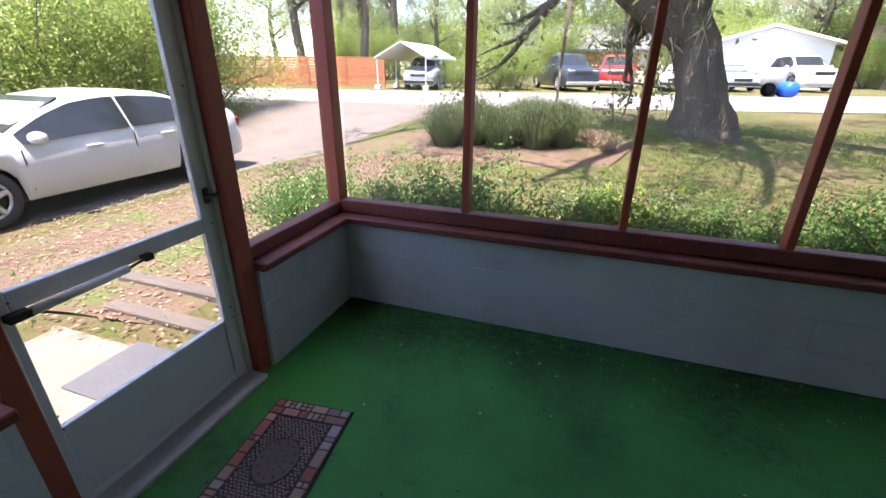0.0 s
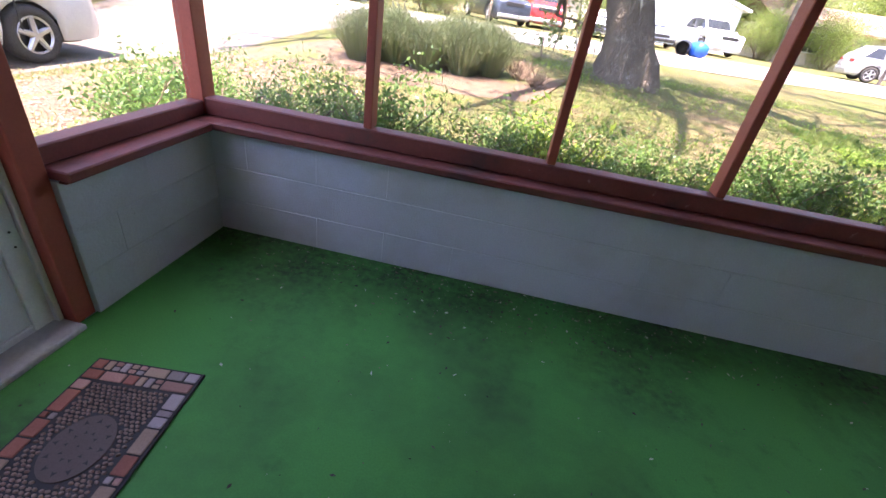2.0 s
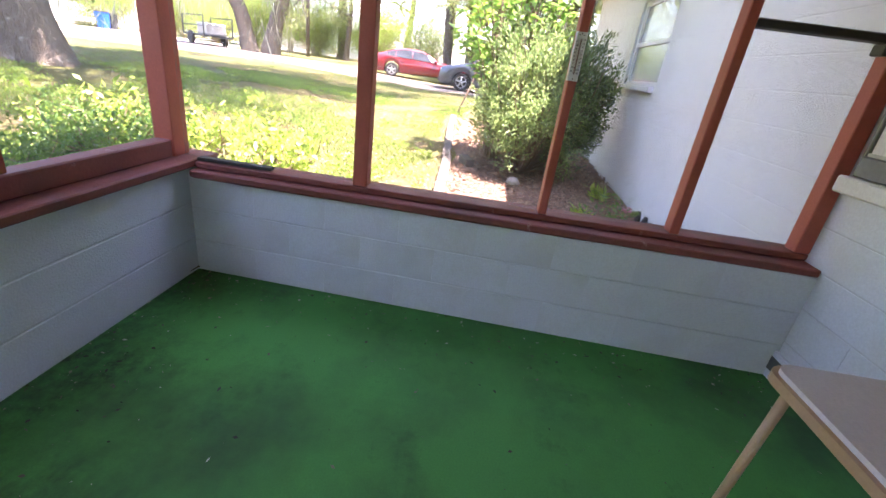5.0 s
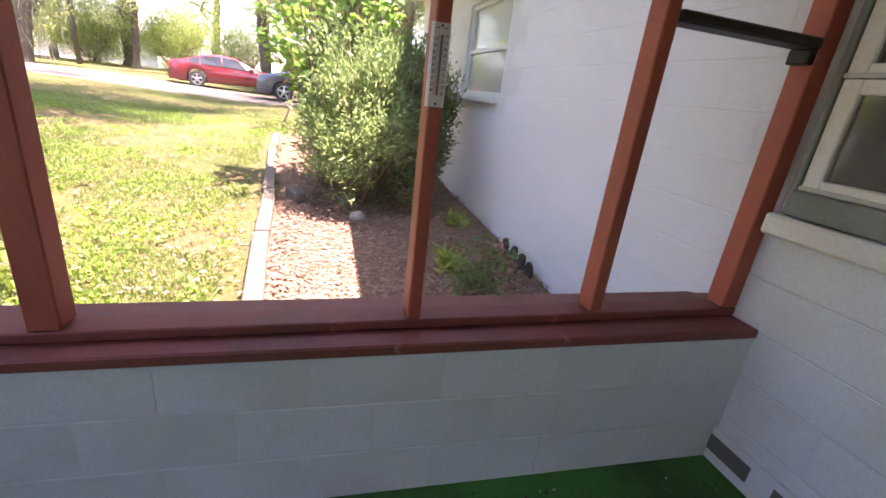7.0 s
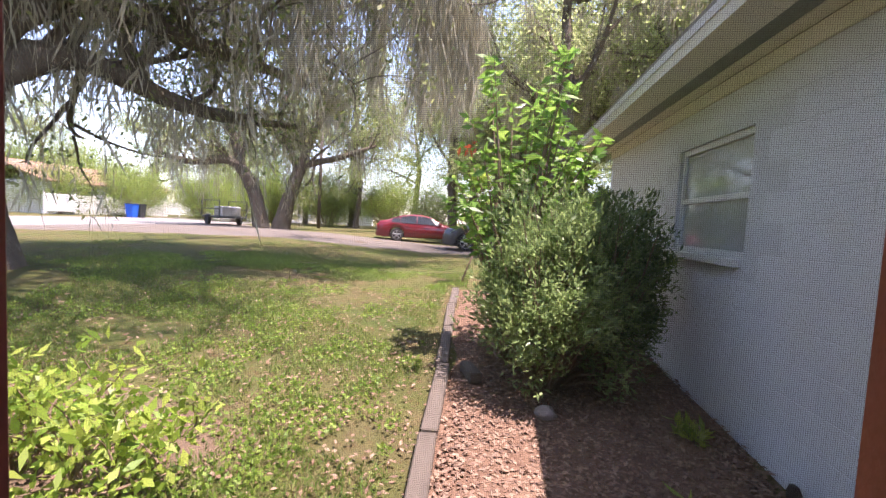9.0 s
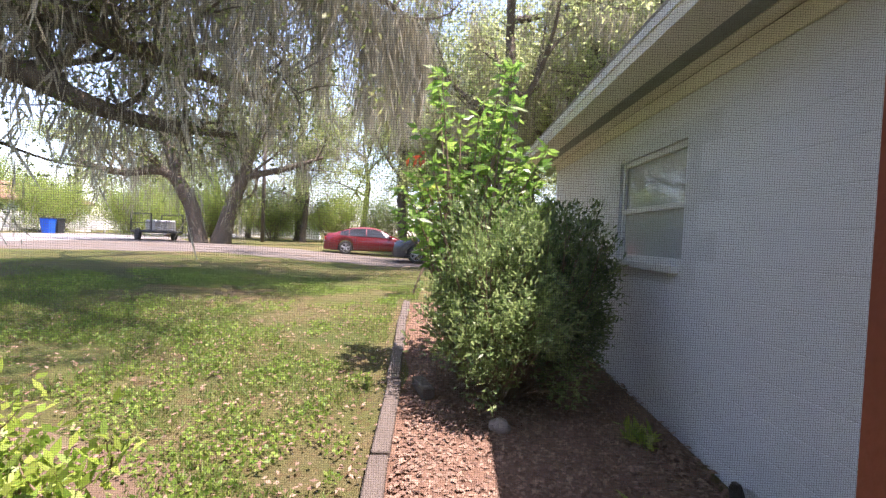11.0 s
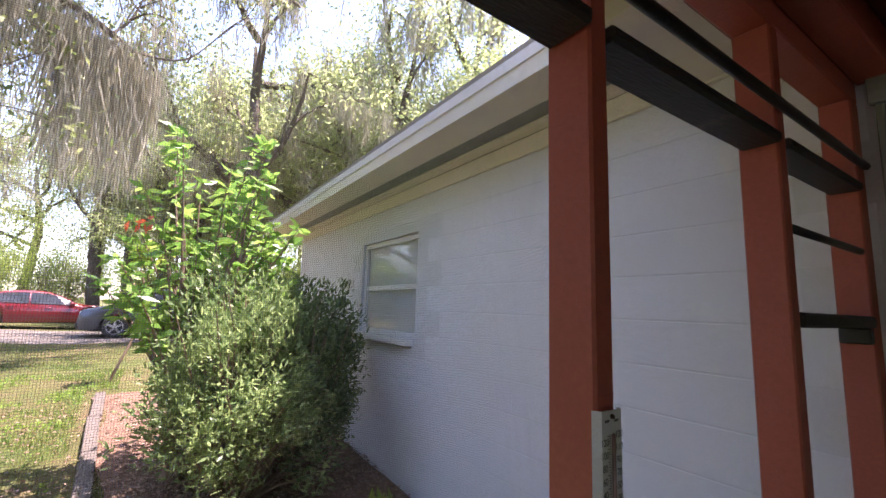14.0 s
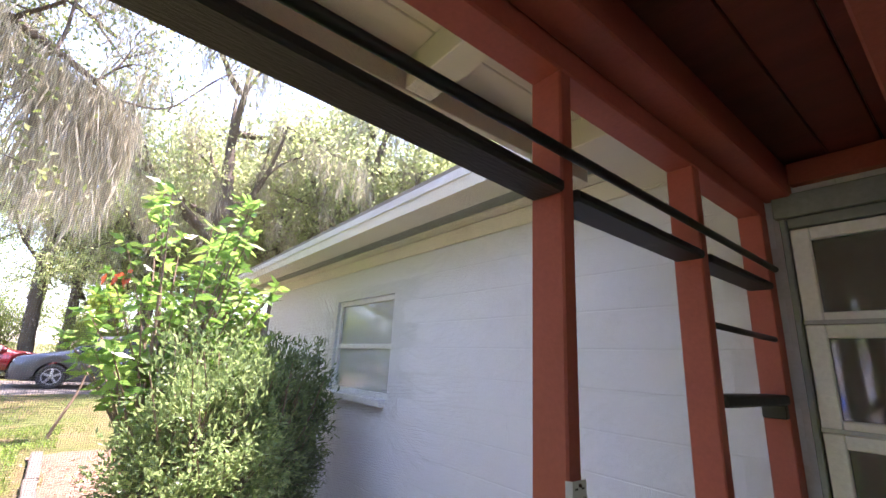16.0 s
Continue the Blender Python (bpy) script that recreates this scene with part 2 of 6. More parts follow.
def box(bm, lo, hi, bevel=0.0, m=None):
    """A box from corner to corner, its edges rounded by bevel."""
    lo, hi = Vector(lo), Vector(hi)
    r = bmesh.ops.create_cube(bm, size=1.0)
    vs = r["verts"]
    for v in vs:
        v.co = Vector(((lo.x + hi.x) / 2 + v.co.x * (hi.x - lo.x), (lo.y + hi.y) / 2 + v.co.y * (hi.y - lo.y), (lo.z + hi.z) / 2 + v.co.z * (hi.z - lo.z)))
    if bevel:
        es = list({e for v in vs for e in v.link_edges})
        vs = list({v for f in bmesh.ops.bevel(bm, geom=es, offset=bevel, segments=1, affect="EDGES")["faces"] for v in f.verts} | {v for v in vs if v.is_valid})
    if m is not None:
        bmesh.ops.transform(bm, matrix=m, verts=[v for v in vs if v.is_valid])
    return bm


def boxed(lo, hi, bevel=0.0):
    return box(bmesh.new(), lo, hi, bevel)


def rod(bm, a, b, r0, r1=None, segs=10):
    """A round bar from a to b."""
    a, b = Vector(a), Vector(b)
    d = b - a
    m = Matrix.Translation((a + b) / 2) @ d.to_track_quat("Z", "Y").to_matrix().to_4x4()
    bmesh.ops.create_cone(bm, cap_ends=True, segments=segs, radius1=r0, radius2=r0 if r1 is None else r1, depth=d.length, matrix=m)
    return bm


def prism(bm, outline, z0, z1, m=None):
    """An outline in x, y, raised from z0 to z1."""
    lo = [bm.verts.new((x, y, z0)) for x, y in outline]
    hi = [bm.verts.new((x, y, z1)) for x, y in outline]
    k = len(outline)
    bm.faces.new(lo[::-1])
    bm.faces.new(hi)
    for i in range(k):
        bm.faces.new((lo[i], lo[(i + 1) % k], hi[(i + 1) % k], hi[i]))
    if m is not None:
        bmesh.ops.transform(bm, matrix=m, verts=lo + hi)
    return bm


def raw_mesh(name, verts, faces, material):
    me = bpy.data.meshes.new(name)
    verts, faces = np.asarray(verts, np.float32), np.asarray(faces, np.int32)
    k = faces.shape[1]
    me.vertices.add(len(verts))
    me.vertices.foreach_set("co", verts.ravel())
    me.loops.add(faces.size)
    me.loops.foreach_set("vertex_index", faces.ravel())
    me.polygons.add(len(faces))
    me.polygons.foreach_set("loop_start", np.arange(0, faces.size, k, dtype=np.int32))
    me.update(calc_edges=True)
    me.validate()
    if material:
        me.materials.append(material)
    return me


def ground_z(x, y):
    """Height of the ground: level by the porch, rising towards the street and the next plot."""
    z = 0.03 + math.hypot(0.072 * min(max(y - 2.6, 0), 6.4), 0.04 * min(max(x - 4, 0), 6))
    west = min(max((-x - 3.2) / 2.5, 0.0), 1.0) * min(max((13.0 - y) / 5.0, 0.0), 1.0)      # the drive lies lower
    return z * (1 - west) - 0.16 * west


def block_mesh(name, w, h, d, material):
    bm = boxed((-w / 2, 0, -h / 2), (w / 2, d, h / 2))
    long_edges = [e for e in bm.edges if abs(e.verts[0].co.x - e.verts[1].co.x) > 1e-4 and e.verts[0].co.y < 1e-4]
    bmesh.ops.bevel(bm, geom=long_edges, offset=0.003, segments=1, affect="EDGES")
    return link_bm(name, bm, material)


def lay_blocks(parent, name, u0, u1, z0, z1, to_world, material, L=0.395, H=0.19, gap=0.007, skip=None):
    """Courses of wall blocks in running bond; u runs along the wall. to_world(u, z) gives a block's pose."""
    meshes, chance = {}, random.Random(2)
    rows = round((z1 - z0) / H)
    H = (z1 - z0) / rows
    for r in range(rows):
        u = u0 - (L / 2 if r % 2 else 0)
        while u < u1 - 0.02:
            a, b = max(u, u0), min(u + L, u1)
            u += L
            if b - a < 0.04 or (skip and skip(a, b, z0 + r * H, z0 + (r + 1) * H)):
                continue
            key = (round(b - a, 3), chance.random() < 0.14)
            if key not in meshes:
                meshes[key] = block_mesh(name, key[0] - (0.005 if key[1] else 0.0), H - gap, 0.03, material)
            shared(name, meshes[key], parent, to_world((a + b) / 2, z0 + (r + 0.5) * H))


# ---- porch: floor and low walls ----
XW, XE, YN, YH = -1.52, 3.60, 2.40, -0.73            # inner faces: west, east, north, house
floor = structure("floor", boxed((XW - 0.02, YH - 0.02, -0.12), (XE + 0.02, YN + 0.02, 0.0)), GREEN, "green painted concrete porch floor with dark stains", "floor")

wall_north = structure("wall_north", boxed((XW - 0.2, YN + 0.004, -0.1), (XE + 0.2, YN + 0.196, 0.60)), GREY_CORE, "low grey painted block wall under the front screens", "wall")
wall_east = structure("wall_east", boxed((XE + 0.004, YH, -0.1), (XE + 0.196, YN + 0.001, 0.565)), GREY_CORE, "low grey painted block wall under the side screens", "wall")
wall_west = structure("wall_west", boxed((XW - 0.196, 1.56, -0.1), (XW - 0.002, YN + 0.001, 0.60)), GREY_CORE, "short grey painted block wall beside the screen door", "wall")
wall_west_2 = structure("wall_west_2", boxed((XW - 0.196, YH, -0.1), (XW - 0.002, 0.50, 0.60)), GREY_CORE, "short grey painted block wall beside the screen door", "wall")

# sills: a nosed cap board and the plate that carries the posts
def sill(name, lo, hi, nose_lo, nose_hi, label):
    s = thing(name, label, "sill", kind="structure")
    part("cap_board", boxed(lo, hi, 0.006), RED_SILL, s)
    part("nosing", boxed(nose_lo, nose_hi, 0.005), RED_SILL, s)
    return s


sill_n = sill("sill_north", (XW - 0.20, YN - 0.05, 0.605), (XE + 0.20, YN + 0.20, 0.645), (XW + 0.006, YN - 0.030, 0.597), (XE - 0.075, YN - 0.004, 0.604), "worn dark red wooden sill on the low front wall")
part("rail", boxed((XW - 0.05, YN + 0.05, 0.647), (1.86, YN + 0.14, 0.735), 0.006), RED_SILL, sill_n)
part("rail", boxed((1.863, YN + 0.053, 0.647), (XE - 0.02, YN + 0.14, 0.733), 0.006), RED_SILL, sill_n)
sill_e = sill("sill_east", (XE - 0.068, YH + 0.004, 0.567), (XE + 0.20, YN - 0.053, 0.603), (XE - 0.045, YH + 0.004, 0.556), (XE - 0.006, YN - 0.053, 0.566), "dark red wooden sill on the low side wall")
part("plate", boxed((XE - 0.018, YH + 0.004, 0.605), (XE + 0.12, YN - 0.055, 0.635), 0.004), RED_SILL, sill_e)
sill_w = sill("sill_west", (XW - 0.20, 1.56, 0.605), (XW + 0.06, YN - 0.053, 0.645), (XW + 0.004, 1.56, 0.597), (XW + 0.040, YN - 0.053, 0.604), "worn dark red wooden sill beside the door")
part("rail", boxed((XW - 0.14, 1.56, 0.647), (XW - 0.05, YN + 0.048, 0.72), 0.006), RED_SILL, sill_w)
sill_w2 = sill("sill_west_2", (XW - 0.20, YH + 0.004, 0.605), (XW + 0.06, 0.50, 0.645), (XW + 0.004, YH + 0.004, 0.597), (XW + 0.040, 0.50, 0.604), "worn dark red wooden sill beside the door")

# the side wall runs slightly askew: its foot and sill come inwards towards the house
SKEW_WALL, SKEW_SILL = 0.040, 0.020
for v in wall_east.data.vertices:
    if v.co.x < XE + 0.1:
        v.co.x -= SKEW_WALL * (YN - v.co.y)
for piece in sill_e.children:
    if piece.name.startswith(("cap_board", "nosing")):
        for v in piece.data.vertices:
            if v.co.x < XE + 0.1:
                v.co.x -= SKEW_SILL * (YN - v.co.y)

# posts of the screened bays
ZT = 2.235                                            # underside of the top beams


def post(name, lo, hi, label):
    return structure(name, boxed(lo, hi, 0.004), RED, label, "post")


NORTH_X = (-0.68, 0.25, 1.045, 1.85, 2.77)
for i, x in enumerate(NORTH_X):
    post(f"post_north_{i + 1}", (x - 0.021, YN + 0.055, 0.737), (x + 0.021, YN + 0.145, ZT), "dark red painted wooden mullion, paint worn at its foot")
post("post_corner_1", (XW - 0.15, YN + 0.05, 0.646), (XW - 0.052, YN + 0.15, ZT), "dark red painted wooden corner post")
post("post_corner_2", (XE - 0.016, YN + 0.047, 0.646), (XE + 0.10, YN + 0.15, ZT), "dark red painted wooden corner post")
XP = 3.585                                           # inner face of the east posts
EAST_Y = (1.478, 0.557, -0.086)
EAST_H = (0.036, 0.0195, 0.023)
for i, (y, hw) in enumerate(zip(EAST_Y, EAST_H)):
    post(f"post_east_{i + 1}", (XP, y - hw, 0.637), (XP + 0.078, y + hw, ZT), "red painted wooden post between the side screens")
post("post_east_4", (XP, YH + 0.002, 0.637), (XP + 0.078, -0.655, ZT), "red painted wooden post against the house wall")
post("door_post_1", (XW - 0.15, 1.47, 0.0), (XW - 0.02, 1.558, ZT), "dark red painted wooden door post")
post("door_post_2", (XW - 0.15, 0.503, 0.0), (XW - 0.02, 0.575, ZT), "dark red painted wooden door post")

# top beams, ceiling, roof
structure("beam_north", boxed((XW - 0.15, YN + 0.03, ZT + 0.001), (XE + 0.12, YN + 0.16, 2.42), 0.005), RED, "red painted wooden beam over the front screens", "beam")
structure("beam_east", boxed((XP - 0.09, YH + 0.002, ZT + 0.06), (XP - 0.002, YN + 0.028, 2.42), 0.005), RED, "red painted wooden beam over the side screens", "beam")
structure("beam_east_2", boxed((XP, YH + 0.002, ZT + 0.001), (XP + 0.08, YN + 0.028, 2.42), 0.004), RED, "red painted top plate over the side screens", "beam")
structure("beam_west", boxed((XW - 0.15, YH + 0.002, ZT + 0.001), (XW - 0.02, YN + 0.028, 2.42), 0.005), RED, "red painted wooden beam over the door wall", "beam")
structure("beam_house", boxed((XW, YH + 0.002, 2.335), (XP - 0.092, YH + 0.045, 2.42), 0.003), RED, "red painted board on the house wall under the ceiling", "beam")
for i, x in enumerate((3.13, 1.95, 0.75, -0.45)):
    structure(f"ceiling_beam_{i + 1}", boxed((x - 0.045, YH + 0.047, 2.26), (x + 0.045, YN + 0.028, 2.424), 0.006), RED, "red painted wooden ceiling beam", "beam")
bm = bmesh.new()
x = XW - 0.15
while x < XE + 0.1:
    box(bm, (x + 0.002, YH, 2.425 + random.uniform(0, 0.003)), (x + 0.138, YN + 0.16, 2.45), 0.003)
    x += 0.14
structure("ceiling", bm, CEIL_RED, "dark red painted board ceiling", "ceiling")
structure("roof", boxed((XW - 0.4, YH - 0.2, 2.50), (4.07, YN + 0.38, 2.58)), CREAM, "porch roof deck", "roof")

# eave of the porch on the east side
eave = thing("porch_eave", "cream painted roof overhang with rafter ends", "eave", kind="structure")
part("fascia", boxed((4.02, YH + 0.54, 2.352), (4.05, YN + 0.35, 2.475), 0.003), CREAM, eave)
for y in (0.04, 0.65, 1.26, 1.87, 2.44):
    part("rafter", boxed((3.668, y - 0.045, 2.355), (4.018, y + 0.045, 2.458), 0.003), CREAM, eave)
for x in (3.668, 3.78, 3.892):
    part("board", boxed((x, YH + 0.54, 2.46), (x + 0.11 if x < 3.85 else 4.019, YN + 0.35, 2.483), 0.003), CREAM, eave)

# insect screens
def screen_panel(name, corners, label):
    me = bpy.data.meshes.new(name)
    me.from_pydata([tuple(c) for c in corners], [], [(0, 1, 2, 3)])
    uv = me.uv_layers.new()
    a, b, d = Vector(corners[0]), Vector(corners[1]), Vector(corners[3])
    w, h = (b - a).length, (d - a).length
    for i, c in enumerate(((0, 0), (w, 0), (w, h), (0, h))):
        uv.data[i].uv = c
    me.materials.append(SCREEN)
    return tagged(new(name, me), label, "screen", kind="structure")


ys = [XW - 0.03, *NORTH_X, XE - 0.015]
for i in range(len(ys) - 1):
    a, b = ys[i] + 0.0, ys[i + 1]
    yy = YN + 0.142
    screen_panel(f"screen_north_{i + 1}", ((a, yy, 0.735), (b, yy, 0.735), (b, yy, ZT), (a, yy, ZT)), "grey woven insect screen stretched over the opening")
ye = [YN + 0.045, *EAST_Y, -0.66]
xx = XP + 0.074
for i in range(len(ye) - 1):
    screen_panel(f"screen_east_{i + 1}", ((xx, ye[i], 0.636), (xx, ye[i + 1], 0.636), (xx, ye[i + 1], ZT), (xx, ye[i], ZT)), "grey woven insect screen stretched over the opening")
for i, (a, b) in enumerate(((1.558, YN + 0.05), (YH, 0.503))):
    screen_panel(f"screen_west_{i + 1}", ((XW - 0.12, a, 0.70), (XW - 0.12, b, 0.70), (XW - 0.12, b, ZT), (XW - 0.12, a, ZT)), "grey woven insect screen stretched over the opening")
structure("screen_bead", boxed((XP + 0.02, 1.95, 0.637), (XP + 0.06, YN - 0.055, 0.655), 0.002), BLACK_WOOD, "loose dark strip of wood on the sill", "trim")

# ---- house wall ----
HX1 = 9.86
WX0, WX1, WZ0, WZ1 = 6.31, 7.455, 1.305, 2.20         # window on the outer wall
PX0, PX1, PZ0, PZ1 = 2.30, 3.545, 1.03, 2.215        # window on the porch
bm = bmesh.new()
y0, y1 = YH - 0.2, YH - 0.002
for lo, hi in (((-4, -0.3), (PX0, 2.6)), ((PX0, -0.3), (PX1, PZ0)), ((PX0, PZ1), (PX1, 2.6)), ((PX1, -0.3), (WX0, 2.6)), ((WX0, -0.3), (WX1, WZ0)), ((WX0, WZ1), (WX1, 2.6)), ((WX1, -0.3), (HX1, 2.6))):
    box(bm, (lo[0], y0, lo[1]), (hi[0], y1, hi[1]))
bmesh.ops.remove_doubles(bm, verts=bm.verts, dist=0.0005)
wall_house = structure("wall_house", bm, WHITE_CORE, "white painted block wall of the house", "wall")
structure("wall_house_end", boxed((HX1 - 0.2, -9, -0.3), (HX1, y0 - 0.002, 2.6)), WHITE_WALL, "white painted end wall of the house", "wall")
structure("wall_house_back", boxed((-4, -9.2, -0.3), (HX1, -9.002, 2.6)), WHITE_WALL, "white painted back wall of the house", "wall")
structure("wall_house_west", boxed((-4.2, -9.2, -0.3), (-4.002, y1, 2.6)), WHITE_WALL, "white painted end wall of the house", "wall")
house_roof = thing("house_roof", "low pitched house roof with cream fascia and soffit", "roof", kind="structure")
bm = bmesh.new()
prism(bm, [(-0.2, 2.71), (-0.2, 2.74), (-5.0, 4.0), (-9.6, 2.74), (-9.6, 2.71), (-5.0, 3.95)], 4.02, HX1 + 0.15, Matrix(((0, 0, 1, 0), (1, 0, 0, 0), (0, 1, 0, 0), (0, 0, 0, 1))))
part("roof_sheet", bm, CONCRETE, house_roof)
bm = bmesh.new()
prism(bm, [(-0.75, 2.71), (-0.75, 2.74), (-5.0, 4.0), (-9.6, 2.74), (-9.6, 2.71), (-5.0, 3.95)], -4.6, 4.0, Matrix(((0, 0, 1, 0), (1, 0, 0, 0), (0, 1, 0, 0), (0, 0, 0, 1))))
part("roof_sheet", bm, CONCRETE, house_roof)
part("fascia", boxed((3.98, -0.225, 2.565), (HX1 + 0.12, -0.20, 2.69), 0.003), CREAM, house_roof)
part("drip_edge", boxed((3.98, -0.199, 2.645), (HX1 + 0.12, -0.190, 2.705), 0.002), TRIM_WHITE, house_roof)
part("soffit", boxed((3.72, -0.47, 2.602), (HX1 + 0.12, -0.227, 2.615)), CREAM, house_roof)
part("soffit", boxed((3.72, YH + 0.024, 2.602), (HX1 + 0.12, -0.605, 2.615)), CREAM, house_roof)
part("vent_strip", boxed((3.72, -0.604, 2.612), (HX1 + 0.12, -0.471, 2.62)), JAMB, house_roof, "dark continuous vent strip")
part("frieze", boxed((3.72, YH + 0.001, 2.49), (HX1, YH + 0.022, 2.60), 0.003), CREAM, house_roof)
part("end_fascia", boxed((HX1 + 0.121, -0.6, 2.575), (HX1 + 0.15, -0.2, 2.705), 0.003), CREAM, house_roof)

# window on the outer wall
window_1 = thing("window_1", "white framed sash window with a sloping sill", "window", kind="structure")
yb = YH - 0.075
for lo, hi in (((WX0 + 0.002, WZ0), (WX0 + 0.05, WZ1)), ((WX1 - 0.05, WZ0), (WX1 - 0.002, WZ1)), ((WX0 + 0.05, WZ1 - 0.05), (WX1 - 0.05, WZ1 - 0.002)), ((WX0 + 0.05, WZ0), (WX1 - 0.05, WZ0 + 0.045)), ((WX0 + 0.05, 1.72), (WX1 - 0.05, 1.765))):
    part("frame", boxed((lo[0], yb, lo[1]), (hi[0], yb + 0.045, hi[1]), 0.003), TRIM_WHITE, window_1)
for z0, z1 in ((WZ0 + 0.045, 1.72), (1.765, WZ1 - 0.05)):
    o = part("pane", boxed((WX0 + 0.05, yb + 0.012, z0), (WX1 - 0.05, yb + 0.018, z1)), PANE, window_1)
    o.visible_shadow = False
part("blind", boxed((WX0 + 0.04, yb - 0.04, WZ0), (WX1 - 0.04, yb - 0.03, WZ1)), surface("cream_blind", (0.50, 0.50, 0.42), fine=30), window_1)
part("sill", boxed((WX0 + 0.03, YH - 0.06, WZ0 - 0.06), (WX1 + 0.15, YH + 0.055, WZ0 - 0.002), 0.006), TRIM_WHITE, window_1)

# awning window on the porch
window_2 = thing("window_2", "white awning window in a grey-green wooden frame, three sashes", "window", kind="structure")
part("jamb", boxed((PX1 - 0.022, YH - 0.10, PZ0), (PX1 - 0.002, YH + 0.030, PZ1 - 0.002), 0.004), JAMB, window_2)
part("jamb", boxed((PX0 + 0.002, YH - 0.10, PZ0), (PX0 + 0.05, YH + 0.030, PZ1 - 0.002), 0.004), JAMB, window_2)
part("head", boxed((PX0 - 0.06, YH + 0.001, PZ1 + 0.001), (PX1 + 0.012, YH + 0.035, 2.305), 0.004), JAMB, window_2)
part("stop", boxed((PX0 + 0.05, YH - 0.10, 2.175), (PX1 - 0.024, YH + 0.02, PZ1 - 0.002), 0.003), JAMB, window_2)
for z0, z1 in ((1.125, 1.468), (1.475, 1.818), (1.825, 2.168)):
    a, b = PX0 + 0.056, PX1 - 0.026
    for lo, hi in (((a, z0), (a + 0.055, z1)), ((b - 0.055, z0), (b, z1)), ((a + 0.055, z0), (b - 0.055, z0 + 0.035)), ((a + 0.055, z1 - 0.045), (b - 0.055, z1))):
        part("sash", boxed((lo[0], YH - 0.018, lo[1]), (hi[0], YH + 0.020, hi[1]), 0.004), TRIM_WHITE, window_2)
    o = part("pane", boxed((a + 0.055, YH - 0.004, z0 + 0.035), (b - 0.055, YH + 0.002, z1 - 0.045)), PORCH_PANE, window_2)
    o.visible_shadow = False
    part("weather_strip", boxed((a, YH + 0.0205, z0 - 0.006), (b, YH + 0.028, z0 + 0.008)), ALU, window_2)
# flat near-black sheet: the unlit room's darkness put in as colour
part("inner_shade", boxed((PX0, YH - 0.16, PZ0), (PX1, YH - 0.15, PZ1)), UNLIT_BLACK, window_2, "near-black sheet standing in for the unlit room behind the glass")
part("sill", boxed((PX0 - 0.05, YH - 0.10, PZ0 + 0.002), (PX1 - 0.024, YH + 0.05, 1.118), 0.006), JAMB, window_2)
part("sill", boxed((PX0 - 0.05, YH + 0.001, 0.955), (PX1 + 0.015, YH + 0.075, 1.028), 0.008), TRIM_WHITE, window_2)

# ---- ground, street, drives ----
def ground_material():
    m = bpy.data.materials.new("patchy_lawn")
    n, l, b = nodes_of(m)
    co = n.new("ShaderNodeTexCoord").outputs["Object"]
    col = mixed(n, l, noise_of(n, l, co, 0.55, 6, 0.38, 0.62, 0.6), (0.085, 0.120, 0.034), (0.21, 0.155, 0.085))
    col = mixed(n, l, noise_of(n, l, co, 3.1, 5, 0.42, 0.66, 0.6), col, (0.13, 0.145, 0.045))
    col = mixed(n, l, noise_of(n, l, co, 9.0, 6, 0.52, 0.72, 0.7), col, (0.16, 0.09, 0.055))
    g = noise_of(n, l, co, 55.0, 4, 0.25, 0.75, 0.7)
    half = n.new("ShaderNodeMath")
    half.operation, half.inputs[1].default_value = "MULTIPLY", 0.55
    l.new(g, half.inputs[0])
    col = mixed(n, l, half.outputs[0], col, (0.045, 0.045, 0.016))
    l.new(col, b.inputs["Base Color"])
    b.inputs["Roughness"].default_value = 0.95
    b.inputs["Specular IOR Level"].default_value = 0.1
    bumped(n, l, b, g, 0.8, 0.03)
    return m


LAWN = ground_material()
ASPHALT = surface("pale_worn_asphalt", (0.25, 0.24, 0.225), (0.20, 0.19, 0.18), 0.9, big=0.7, fine=45, bump=0.4, stain=(0.19, 0.17, 0.14), stain_scale=0.8, spec=0.2)
GRAVEL = surface("grey_gravel_drive", (0.125, 0.112, 0.10), (0.165, 0.14, 0.118), 0.95, big=0.9, fine=38, bump=0.7, dist=0.02, stain=(0.13, 0.095, 0.065), stain_scale=0.7, spec=0.15)
MULCH = surface("brown_leaf_mulch", (0.15, 0.088, 0.060), (0.21, 0.135, 0.095), 0.95, big=3, fine=26, bump=0.9, dist=0.03, stain=(0.08, 0.04, 0.028), stain_scale=6, spec=0.1)
SOIL = surface("bare_brown_soil", (0.100, 0.066, 0.045), (0.145, 0.103, 0.070), 0.95, big=2, fine=30, bump=0.7, dist=0.02, stain=(0.085, 0.105, 0.035), stain_scale=1.3, stain_lo=0.5, stain_hi=0.62, spec=0.1)
TIMBER = surface("grey_weathered_timber", (0.125, 0.102, 0.082), (0.080, 0.064, 0.052), 0.85, big=3, fine=30, bump=0.6, stretch=(1, 7, 7))


def spaced(lo, hi, step):
    return list(np.arange(lo, hi + 1e-6, step))


